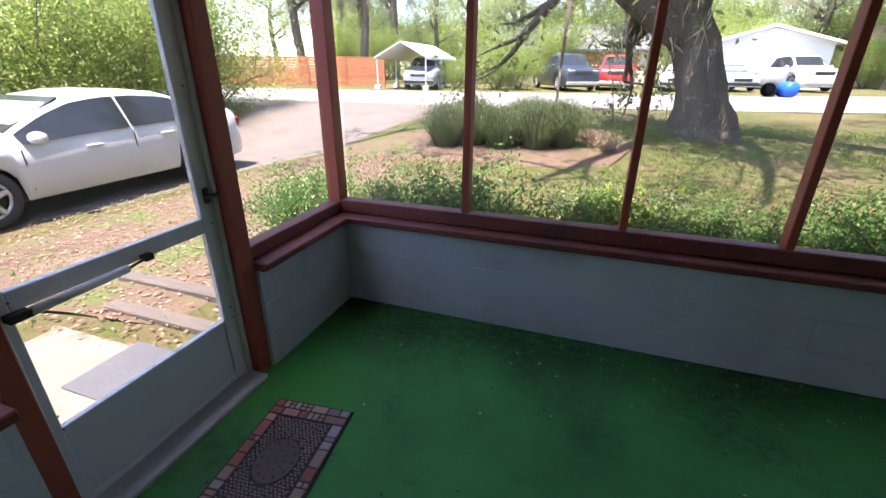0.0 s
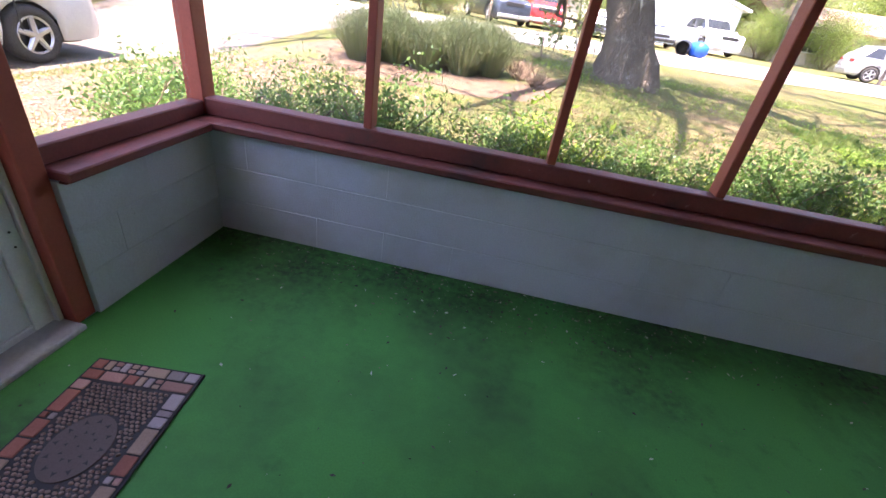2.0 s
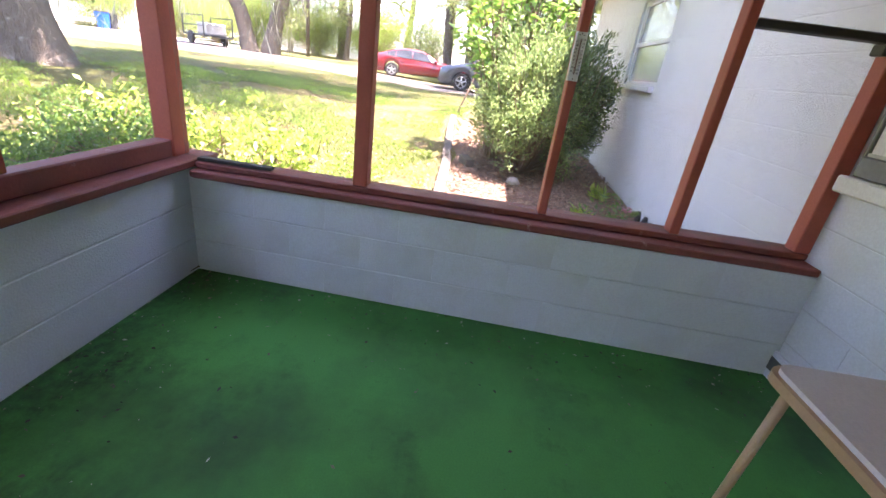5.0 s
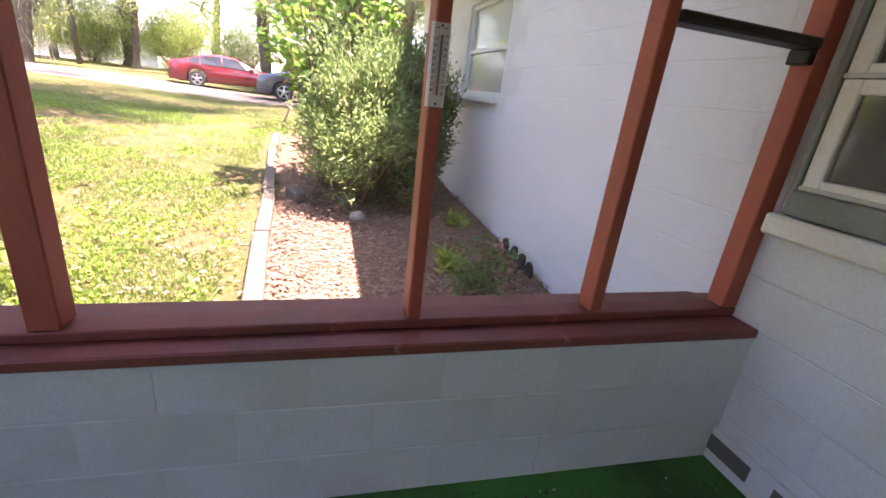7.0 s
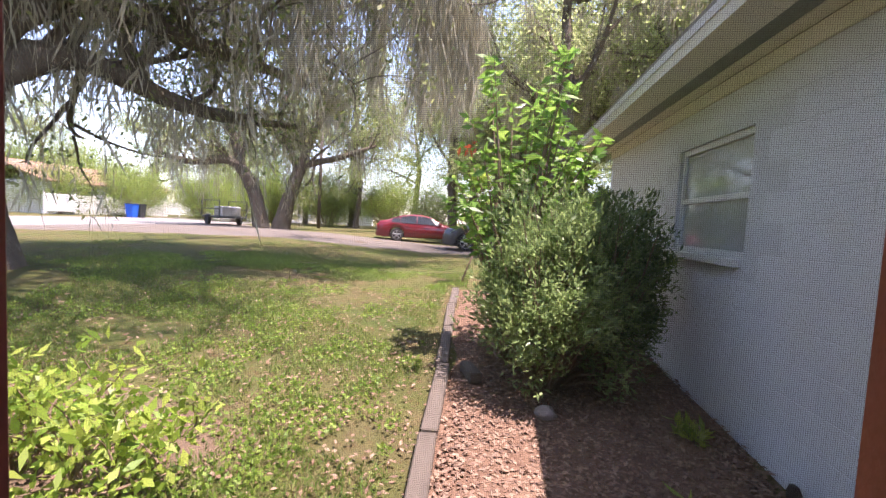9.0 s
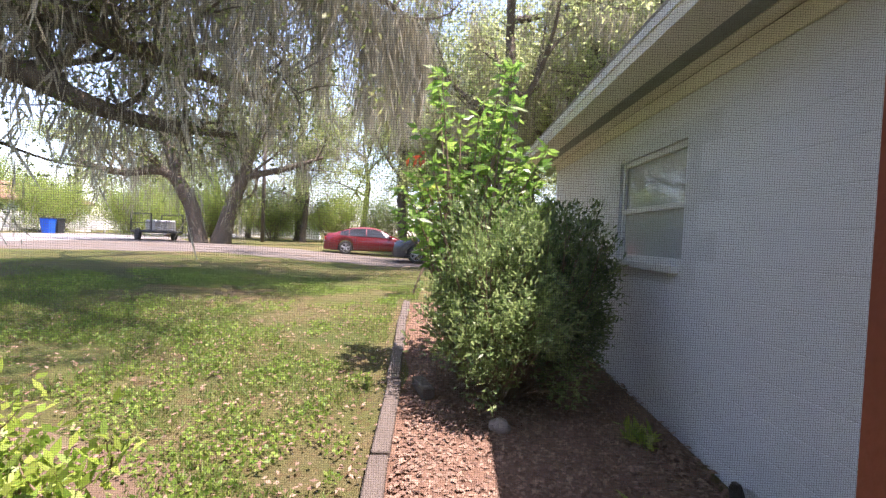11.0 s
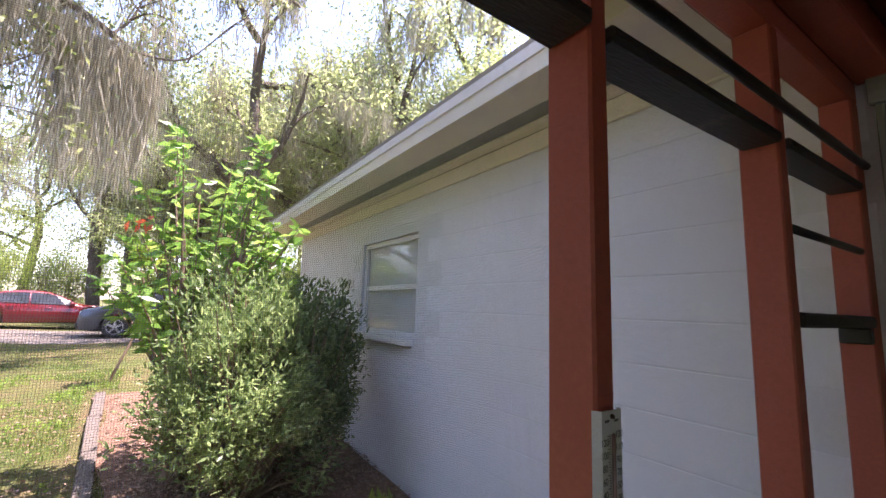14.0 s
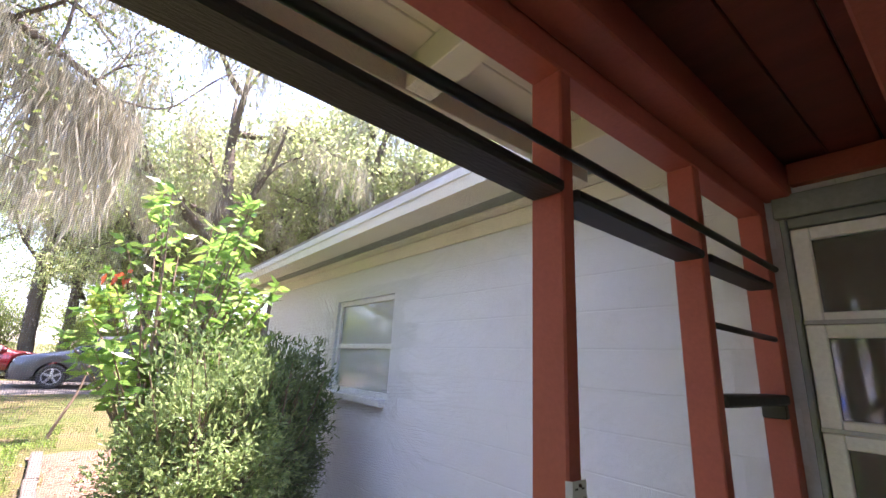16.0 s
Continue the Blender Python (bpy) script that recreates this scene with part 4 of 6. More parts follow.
for x, y, s in ((2.07, 2.275, 0.022), (2.746, 1.755, 0.014), (-0.3, 1.15, 0.012)):
    k = len(sv)
    sv += [(x - s, y, 0.002), (x, y - s * 0.45, 0.006), (x + s, y + s * 0.2, 0.002), (x, y + s * 0.5, 0.004)]
    sf.append((k, k + 1, k + 2, k + 3))
tagged(new("floor_litter", raw_mesh("floor_litter", sv, sf, SCRAP)), "scattered crumbs and leaf scraps on the green floor", "litter", kind="stuff")

# ---- plants: helpers ----
BARK = surface("oak_bark", (0.20, 0.165, 0.125), (0.12, 0.10, 0.078), 0.95, big=2.2, fine=16, bump=1.0, dist=0.04, stretch=(2.5, 2.5, 0.7), spec=0.1, wear=(0.34, 0.32, 0.27), wear_lo=0.58, wear_hi=0.68, wear_scale=5)
TWIG = surface("brown_twig", (0.15, 0.10, 0.065), (0.22, 0.15, 0.10), 0.9, big=6, fine=60, bump=0.4)
OAK_LEAF = island_leaf("oak_leaves", [(0.09, 0.13, 0.04), (0.16, 0.20, 0.065), (0.26, 0.28, 0.12), (0.12, 0.16, 0.05)], 0.52)
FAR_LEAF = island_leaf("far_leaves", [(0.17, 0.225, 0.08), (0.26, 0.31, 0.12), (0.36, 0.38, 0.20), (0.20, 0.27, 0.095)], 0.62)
HEDGE_LEAF = island_leaf("hedge_leaves", [(0.05, 0.115, 0.032), (0.085, 0.17, 0.042), (0.15, 0.24, 0.06), (0.065, 0.14, 0.038)], 0.42, 0.4)
LIME_LEAF = island_leaf("bright_leaves", [(0.14, 0.25, 0.035), (0.25, 0.35, 0.055), (0.34, 0.41, 0.085), (0.12, 0.21, 0.035)], 0.45, 0.4)
SHADED_SHRUB_LEAF = island_leaf("shaded_shrub_leaves", [(0.045, 0.085, 0.035), (0.085, 0.14, 0.052), (0.15, 0.22, 0.08), (0.06, 0.105, 0.04)], 0.25, 0.35)
FEATHER = island_leaf("feathery_stems", [(0.065, 0.10, 0.040), (0.10, 0.145, 0.055), (0.16, 0.165, 0.085), (0.05, 0.085, 0.032)], 0.25, 0.7)
MOSS = island_leaf("hanging_moss", [(0.29, 0.275, 0.195), (0.41, 0.385, 0.285), (0.25, 0.235, 0.17), (0.36, 0.335, 0.245)], 0.42, 0.9)
GRASS = island_leaf("grass_blades", [(0.075, 0.14, 0.026), (0.12, 0.205, 0.038), (0.23, 0.24, 0.08), (0.09, 0.165, 0.03)], 0.40, 0.6)
LITTER = island_leaf("dry_leaves", [(0.16, 0.095, 0.066), (0.24, 0.15, 0.108), (0.32, 0.225, 0.165), (0.115, 0.070, 0.052)], 0.15, 0.8)
R = np.random.RandomState


def unit(v):
    return v / np.maximum(np.linalg.norm(v, axis=1, keepdims=True), 1e-6)


def leaf_mesh(name, pts, length, width, seed, material, lean=(0, 0, 0), spread=1.0, fold=0.18, flat=False):
    """Leaves at the given points: each a folded blade with its own size and direction."""
    r = R(seed)
    pts = np.asarray(pts, float)
    n = len(pts)
    d = unit(r.normal(size=(n, 3)) * spread + np.asarray(lean))
    if flat:
        d = unit(d * (1, 1, 0.18))
    s = unit(np.cross(d, np.array((0, 0, 1.0)) + r.normal(size=(n, 3)) * 0.25)) if flat else unit(np.cross(d, r.normal(size=(n, 3))))
    up = np.cross(s, d)
    L = (length * r.uniform(0.6, 1.25, (n, 1)))
    Wd = (width * r.uniform(0.7, 1.2, (n, 1)))
    v = np.empty((n, 4, 3))
    v[:, 0] = pts
    v[:, 1] = pts + d * L * 0.45 + s * Wd * 0.5 + up * Wd * fold
    v[:, 2] = pts + d * L
    v[:, 3] = pts + d * L * 0.45 - s * Wd * 0.5 + up * Wd * fold
    return raw_mesh(name, v.reshape(-1, 3), np.arange(4 * n).reshape(-1, 4), material)


def tube_arrays(paths, segs=9, rough=0.08, seed=0):
    """Tapered round limbs along paths of (x, y, z, radius)."""
    V, F = [], []
    r = R(seed)
    for path in paths:
        P = np.asarray(path, float)
        fine = []
        for a, b in zip(P[:-1], P[1:]):
            k = max(2, int(np.linalg.norm(b[:3] - a[:3]) / max(0.35, a[3])))
            for i in range(k):
                fine.append(a + (b - a) * i / k)
        fine.append(P[-1])
        fine = np.array(fine)
        if len(fine) > 4:
            sm = fine.copy()
            for _ in range(2):
                sm[1:-1] = (sm[:-2] + 2 * sm[1:-1] + sm[2:]) / 4
            fine = sm
        base = len(V)
        for i, p in enumerate(fine):
            t = fine[min(i + 1, len(fine) - 1), :3] - fine[max(i - 1, 0), :3]
            t /= max(np.linalg.norm(t), 1e-6)
            a = np.cross(t, (0.3, 0.9, 0.1))
            a /= max(np.linalg.norm(a), 1e-6)
            b = np.cross(t, a)
            for k in range(segs):
                an = 2 * math.pi * k / segs
                q = p[3] * (1 + rough * r.normal())
                V.append(p[:3] + (a * math.cos(an) + b * math.sin(an)) * q)
        for i in range(len(fine) - 1):
            for k in range(segs):
                k2 = (k + 1) % segs
                F.append((base + i * segs + k, base + i * segs + k2, base + (i + 1) * segs + k2, base + (i + 1) * segs + k))
    return V, F


def limb_mesh(name, paths, material, segs=9, rough=0.08, seed=0):
    V, F = tube_arrays(paths, segs, rough, seed)
    me = raw_mesh(name, V, F, material)
    me.shade_smooth()
    return me


def grow(r, start, way, radius, length, depth, paths, tips, droop=0.0):
    """One branch with its side branches, added to paths; leaf-bearing places to tips."""
    p, d = np.array(start, float), np.array(way, float)
    d /= np.linalg.norm(d)
    steps = 5
    path = [(*p, radius)]
    for i in range(steps):
        d = d + r.normal(size=3) * 0.22 + np.array((0, 0, 0.05 - droop))
        d /= np.linalg.norm(d)
        p = p + d * length / steps
        path.append((*p, radius * (1 - 0.75 * (i + 1) / steps)))
        if depth > 0 and i >= 1:
            for _ in range(2 if depth > 1 else 1):
                w = d + r.normal(size=3) * 0.75
                grow(r, p, w, radius * (1 - 0.75 * (i + 1) / steps) * 0.7 + 0.006, length * r.uniform(0.45, 0.65), depth - 1, paths, tips, droop)
        if depth == 0 and i >= 1:
            tips.append(p.copy())
    paths.append(path)


def moss_mesh(name, anchors, seed, count=26, length=0.9, width=0.026):
    """Hanging strands below the given places, in ragged bunches."""
    r = R(seed)
    A = np.repeat(np.asarray(anchors, float), count, axis=0)
    n = len(A)
    A = A + r.normal(size=(n, 3)) * (0.16, 0.16, 0.10)
    own = length * np.repeat(r.uniform(0.3, 1.3, (len(anchors), 1)), count, axis=0)
    start = own * r.uniform(0, 1, (n, 1)) ** 1.4 * 0.75
    narrow = 1 - 0.6 * start / np.maximum(own, 0.01)
    A = np.repeat(np.asarray(anchors, float), count, axis=0) + (A - np.repeat(np.asarray(anchors, float), count, axis=0)) * narrow - np.hstack((np.zeros((n, 2)), start))
    L = np.minimum(own * r.uniform(0.18, 0.5, (n, 1)), 0.9)
    a = r.uniform(0, 6.28, (n, 1))
    s = np.hstack((np.cos(a), np.sin(a), np.zeros((n, 1)))) * width * r.uniform(0.4, 1.0, (n, 1))
    sway = r.normal(size=(n, 3)) * (0.10, 0.10, 0)
    down = np.hstack((np.zeros((n, 2)), -L))
    v = np.empty((n, 4, 3))
    v[:, 0] = A
    v[:, 1] = A + s * 0.5 + down * 0.45 + sway * 0.5
    v[:, 2] = A + down + sway
    v[:, 3] = A - s * 0.5 + down * 0.4 + sway * 0.3
    return raw_mesh(name, v.reshape(-1, 3), np.arange(4 * n).reshape(-1, 4), MOSS)


def mesh_part(name, me, parent, label="", kind=""):
    o = new(name, me)
    o.parent = parent
    return tagged(o, label, kind=kind)


def big_oak(label, trunks, limbs, seed, leaves=26, size=0.13, moss=30, moss_len=1.3, extra=(), curtains=()):
    """A live oak: given trunk and limb paths, branches grown from the limbs, leaves in clumps at the tips, moss below."""
    r = R(seed)
    ob = thing("oak_tree", label, "tree")
    paths, tips = [list(t) for t in trunks] + [list(t) for t in limbs], []
    for path in limbs:
        P = np.asarray(path, float)
        for i in range(1, len(P)):
            for k in range(3):
                f = r.uniform(0, 1)
                q = P[i - 1] + (P[i] - P[i - 1]) * f
                w = (P[i] - P[i - 1])[:3]
                w = w / np.linalg.norm(w) * 0.5 + r.normal(size=3) * 0.7 + np.array((0, 0, 0.85))
                grow(r, q[:3], w, q[3] * 0.38 + 0.01, r.uniform(1.6, 3.4), 1, paths, tips, 0.0)
    for c, rad, n in extra:
        for _ in range(n):
            q = np.array(c) + r.normal(size=3) * rad
            tips.append(q)
    mesh_part("trunk", limb_mesh("trunk", paths, BARK, 10, 0.07, seed), ob)
    T = np.asarray(tips)
    pts = np.repeat(T, leaves, axis=0) + r.normal(size=(len(T) * leaves, 3)) * (0.38, 0.38, 0.26)
    mesh_part("crown", leaf_mesh("crown", pts, size, size * 0.42, seed + 1, OAK_LEAF), ob, "clumped small oak leaves", "stuff")
    if moss:
        hang = [q[:3] for path in limbs for a, b in zip(np.asarray(path)[:-1], np.asarray(path)[1:]) for q in [a + (b - a) * f for f in r.uniform(0, 1, 7)]]
        sel = T[r.permutation(len(T))[:int(len(T) * 0.45)]]
        mesh_part("hanging_moss", moss_mesh("hanging_moss", np.vstack((np.array(hang), sel)), seed + 2, moss, moss_len), ob, "grey hanging moss", "stuff")
    if curtains:
        hang = [q[:3] for path in curtains for a, b in zip(np.asarray(path)[:-1], np.asarray(path)[1:]) for q in [a + (b - a) * f for f in r.uniform(0, 1, 26)]]
        mesh_part("moss_curtain", moss_mesh("moss_curtain", np.array(hang), seed + 5, 95, 2.7, 0.020), ob, "long grey curtain of hanging moss", "stuff")
    return ob


g = ground_z
# the leaning oak in the front lawn
z0 = g(1.83, 9.0)
big_oak("large oak with a thick leaning trunk on the front lawn",
        [[(1.84, 9.0, z0 - 0.15, 0.74), (1.82, 9.0, z0 + 0.08, 0.58), (1.76, 9.0, z0 + 0.45, 0.43), (1.57, 9.0, z0 + 1.15, 0.345), (1.28, 9.0, z0 + 1.75, 0.35), (1.02, 9.0, z0 + 2.15, 0.42)]],
        [[(1.25, 9.0, 2.15, 0.33), (0.66, 8.95, 2.6, 0.36), (-0.2, 8.8, 3.2, 0.31), (-1.8, 8.2, 4.4, 0.24), (-4.0, 7.2, 5.8, 0.16), (-6.2, 6.2, 6.6, 0.07)],
         [(1.15, 9.0, 2.3, 0.36), (1.35, 9.0, 3.4, 0.31), (2.2, 8.4, 5.2, 0.22), (3.2, 7.2, 6.8, 0.14), (4.0, 5.8, 7.6, 0.06)],
         [(1.1, 9.0, 2.5, 0.28), (1.0, 9.7, 4.2, 0.21), (0.2, 11.0, 6.0, 0.13), (-0.8, 12.2, 7.0, 0.06)],
         # the next three limbs are out of view, added to dapple the front lawn
         [(1.3, 9.0, 3.4, 0.24), (0.6, 7.2, 6.2, 0.16), (-0.4, 5.0, 7.6, 0.10), (-1.4, 3.2, 8.0, 0.04)],
         [(1.35, 9.0, 3.4, 0.22), (1.9, 6.8, 6.6, 0.14), (1.6, 4.6, 7.8, 0.08), (1.1, 3.0, 8.2, 0.04)],
         [(1.6, 8.8, 4.0, 0.20), (3.4, 6.6, 7.0, 0.13), (4.4, 4.6, 8.0, 0.07), (4.8, 3.0, 8.3, 0.04)]], 21, leaves=24, size=0.14, moss=9, moss_len=0.9)
MOSSY = [(9.0, 8.1, 4.9, 0.16), (10.2, 5.4, 6.2, 0.11), (11.4, 3.7, 6.5, 0.08), (12.8, 2.4, 6.5, 0.06), (14.0, 1.5, 6.4, 0.03)]
# the second oak, whose long limbs reach over the side lawn
z0 = g(8.55, 8.45)
big_oak("large oak with long mossy limbs reaching over the lawn",
        [[(8.55, 8.45, z0 - 0.15, 0.72), (8.55, 8.45, z0 + 0.12, 0.54), (8.5, 8.45, z0 + 0.6, 0.40), (8.45, 8.52, z0 + 1.9, 0.37), (8.52, 8.45, 3.3, 0.39)]],
        [[(8.55, 8.42, 3.1, 0.28), (9.36, 8.02, 3.9, 0.23), (9.96, 7.72, 3.79, 0.19), (10.85, 7.27, 3.48, 0.16), (11.83, 6.79, 3.41, 0.13), (13.46, 5.97, 3.62, 0.06)],
         [(8.55, 8.45, 3.5, 0.28), (9.0, 8.15, 4.44, 0.24), (10.05, 7.49, 4.92, 0.19), (10.84, 7.0, 4.58, 0.165), (11.57, 6.54, 4.63, 0.14), (12.7, 5.83, 4.55, 0.10), (13.81, 5.14, 4.45, 0.05)],
         [(8.5, 8.45, 3.5, 0.26), (8.0, 7.6, 5.2, 0.2), (8.2, 5.8, 6.9, 0.14), (8.9, 4.0, 7.6, 0.06)],
         [(8.5, 8.45, 3.5, 0.26), (9.6, 7.6, 5.8, 0.2), (11.8, 5.6, 7.0, 0.15), (13.8, 3.6, 7.4, 0.07)],
         [(8.5, 8.5, 3.5, 0.24), (7.6, 9.6, 5.4, 0.18), (6.4, 11.0, 6.8, 0.09)],
         # limbs from here to MOSSY added high up, partly unseen, to dapple the lawn
         [(8.1, 7.8, 5.0, 0.18), (7.0, 5.4, 7.2, 0.13), (6.4, 3.2, 8.2, 0.05)],
         [(11.0, 6.3, 6.6, 0.15), (11.2, 3.6, 8.0, 0.11), (10.6, 1.2, 8.6, 0.05)],
         [(9.4, 7.7, 5.5, 0.18), (10.0, 6.0, 8.0, 0.13), (9.2, 3.4, 9.4, 0.05)],
         [(9.0, 8.2, 4.6, 0.2), (11.5, 6.5, 8.0, 0.17), (14.5, 4.5, 9.5, 0.11), (17.0, 2.5, 10.0, 0.05)],
         [(9.2, 8.0, 4.5, 0.2), (12.5, 7.8, 8.5, 0.15), (16.0, 7.0, 9.8, 0.1), (19.0, 5.5, 10.0, 0.05)],
         [(9.0, 7.9, 4.9, 0.2), (11.5, 4.2, 8.6, 0.14), (13.5, 1.2, 9.8, 0.09), (15.5, -1.6, 10.4, 0.04)],
         [(8.6, 8.2, 4.6, 0.2), (8.3, 5.6, 8.8, 0.14), (7.6, 2.6, 10.4, 0.08), (7.0, 0.8, 10.9, 0.04)],
         [(8.3, 5.6, 8.8, 0.12), (6.9, 4.4, 9.3, 0.08), (5.2, 3.2, 9.6, 0.04)],
         [(8.0, 4.4, 9.4, 0.11), (9.2, 2.6, 10.0, 0.07), (10.4, 0.9, 10.3, 0.04)],
         [(11.8, 5.6, 7.6, 0.12), (12.6, 3.2, 9.6, 0.08), (12.2, 1.4, 10.4, 0.04)],
         MOSSY], 33, leaves=18, size=0.14, moss=26, moss_len=1.3, extra=(((14.5, 3.8, 8.4), (1.8, 1.4, 1.1), 70), ((12.0, 5.5, 8.0), (1.6, 1.4, 0.9), 50), ((17.0, 5.5, 9.0), (1.8, 1.6, 1.2), 60)), curtains=(MOSSY[1:],))
# the forked oak beside the next drive
big_oak("forked oak with two spreading trunks beside the gravel drive",
        [[(26.05, 14.1, 0.3, 0.62), (26.0, 14.2, 0.8, 0.44), (25.9, 14.5, 2.6, 0.36), (25.6, 15.1, 3.8, 0.32)],
         [(26.5, 13.3, 0.2, 0.62), (26.52, 13.26, 0.8, 0.46), (26.7, 12.9, 2.4, 0.38), (26.95, 12.4, 4.1, 0.34)]],
        [[(25.6, 15.1, 3.8, 0.30), (25.3, 15.7, 4.4, 0.26), (24.5, 17.3, 3.9, 0.18), (23.8, 19.0, 4.4, 0.08)],
         [(25.6, 15.1, 3.8, 0.26), (25.2, 15.6, 6.0, 0.2), (24.4, 16.4, 8.4, 0.1)],
         [(26.95, 12.4, 4.1, 0.30), (27.1, 12.1, 5.3, 0.26), (27.4, 11.2, 7.4, 0.16), (27.6, 10.2, 9.0, 0.07)],
         [(27.0, 12.3, 4.3, 0.24), (27.9, 10.5, 4.9, 0.18), (28.6, 8.4, 5.8, 0.08)],
         [(26.9, 12.5, 4.0, 0.2), (26.0, 13.2, 6.4, 0.16), (25.0, 12.6, 8.6, 0.08)]], 45, leaves=18, size=0.2, moss=16, moss_len=2.2)


# distant and surrounding trees: three kinds, copied
def common_tree(label, height, spread, seed, trunk_r=0.28, leaves=7000, size=0.24, moss=0):
    r = R(seed)
    ob = thing("background_tree", label, "tree", "trees round the plot")
    paths, tips = [], []
    top = height * 0.45
    paths.append([(0, 0, -0.3, trunk_r * 1.5), (0.05, 0.0, 0.4, trunk_r), (r.uniform(-.4, .4), r.uniform(-.4, .4), top, trunk_r * 0.8), (r.uniform(-.8, .8), r.uniform(-.8, .8), height * 0.8, 0.05)])
    for k in range(9):
        a = 6.28 * k / 9 + r.uniform(-.4, .4)
        zz = r.uniform(0.28, 0.8) * height
        q = np.array((0, 0, zz)) + r.normal(size=3) * 0.1
        grow(r, q, (math.cos(a), math.sin(a), r.uniform(0.2, 0.9)), trunk_r * 0.4, spread * r.uniform(0.6, 1.0), 1, paths, tips, 0.0)
    mesh_part("trunk", limb_mesh("trunk", paths, BARK, 7, 0.06, seed), ob)
    T = np.asarray(tips)
    k = int(leaves / len(T)) + 1
    pts = np.repeat(T, k, axis=0) + r.normal(size=(len(T) * k, 3)) * (0.62, 0.62, 0.42)
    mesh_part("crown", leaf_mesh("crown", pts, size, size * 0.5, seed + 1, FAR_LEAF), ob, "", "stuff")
    if moss:
        mesh_part("hanging_moss", moss_mesh("hanging_moss", T[r.permutation(len(T))[:120]], seed + 2, moss * 2, 1.7, 0.030), ob, "grey hanging moss", "stuff")
    return ob


def bush(label, name, height, spread, seed, leaves, size, width, material, group="", stems=14, lean=(0, 0, 0.3), low=0.15, category="shrub", stem_mat=None):
    """A shrub: bare stems from the ground and leaves in uneven clumps."""
    r = R(seed)
    ob = thing(name, label, category, group)
    paths, tips = [], []
    for k in range(stems):
        a = r.uniform(0, 6.28)
        q = np.array((math.cos(a), math.sin(a), 0)) * spread * 0.12 * r.uniform(0, 1)
        w = np.array((math.cos(a) * r.uniform(0.1, 1.0) * spread / height, math.sin(a) * r.uniform(0.1, 1.0) * spread / height, 1.0))
        grow(r, q - np.array((0, 0, 0.03)), w, 0.008 + 0.006 * height, height * r.uniform(0.6, 0.95), 1, paths, tips, 0.0)
    paths = [p for p in paths if max(math.hypot(q[0], q[1]) for q in p) < spread * 0.8] or paths[:3]
    mesh_part("stems", limb_mesh("stems", paths, stem_mat or TWIG, 5, 0.05, seed), ob)
    T = np.asarray(tips)
    T = T[T[:, 2] > low * height]
    T = T[np.hypot(T[:, 0], T[:, 1]) < spread * 0.8]
    k = int(leaves / max(len(T), 1)) + 1
    j = spread * 0.13
    pts = np.repeat(T, k, axis=0) + r.normal(size=(len(T) * k, 3)) * (j, j, j * 0.9)
    pts[:, 2] = np.maximum(pts[:, 2], 0.03)
    mesh_part("leaves", leaf_mesh("leaves", pts, size, width, seed + 1, material, lean), ob, "", "stuff")
    return ob


def put_copies(first, places):
    """The first stands at the first place; the rest are copies: x, y, turn, scale."""
    x, y, a, s = places[0]
    for x2, y2, a2, s2 in places[1:]:
        c = copy_thing(first, pose(x2, y2, g(x2, y2), 0, 0, a2))
        c.scale = (s2, s2, s2)
    first.matrix_basis = pose(x, y, g(x, y), 0, 0, a)
    first.scale = (s, s, s)


rr = random.Random(5)
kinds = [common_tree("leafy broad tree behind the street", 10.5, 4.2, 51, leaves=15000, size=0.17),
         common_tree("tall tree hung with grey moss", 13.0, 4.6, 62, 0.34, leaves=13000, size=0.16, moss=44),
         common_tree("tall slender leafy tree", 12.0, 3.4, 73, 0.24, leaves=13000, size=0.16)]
spots = [[], [], []]
for i in range(15):                                   # behind the houses across the street
    spots[i % 3].append((-40 + i * 5.4 + rr.uniform(-1.5, 1.5), 44 + rr.uniform(-4, 9), rr.uniform(0, 360), rr.uniform(0.85, 1.3)))
for i in range(12):                                   # beyond the next plot
    spots[(i + 1) % 3].append((42 + rr.uniform(-4, 8), -14 + i * 4.6 + rr.uniform(-1, 1), rr.uniform(0, 360), rr.uniform(0.85, 1.3)))
spots[0] += [(-15.4, -2.0, 40, 0.8)]
for i in range(7):                                    # along the drive on the west
    spots[i % 3].append((-17 - rr.uniform(0, 4), -2 + i * 3.0, rr.uniform(0, 360), rr.uniform(0.6, 0.85)))
spots[1] += [(-21, 29, 40, 1.0), (-26, 25, 90, 1.1), (-17, 31, 200, 1.0), (30, -3, 10, 1.0), (27, -9, 130, 1.05), (33, 4, 250, 0.95), (19.5, -7, 20, 1.1), (23.5, -5.0, 200, 1.1), (27, -7, 90, 1.2), (21, -12, 0, 1.4), (17, 36, 0, 1.0), (29.0, -0.2, 140, 1.0), (18.4, -1.0, 20, 1.0), (22.0, -4.2, 75, 0.95), (33.5, 0.8, 300, 1.15)]
spots[0] += [(-12, 33, 10, 0.7), (2, 40, 0, 0.8), (25, -10, 60, 1.1), (36, 12, 20, 0.8), (31.0, 2.4, 110, 0.95), (34, -4.5, 15, 1.2), (30, -12, 0, 1.5), (19, -15, 0, 1.5), (13, -12, 50, 1.2)]
spots[2] += [(-5.5, 29, 0, 0.55), (17, -11, 0, 1.0), (29, -2, 80, 0.95), (25.5, -3.4, 10, 0.9)]
for ob, pl in zip(kinds, spots):
    put_copies(ob, pl)

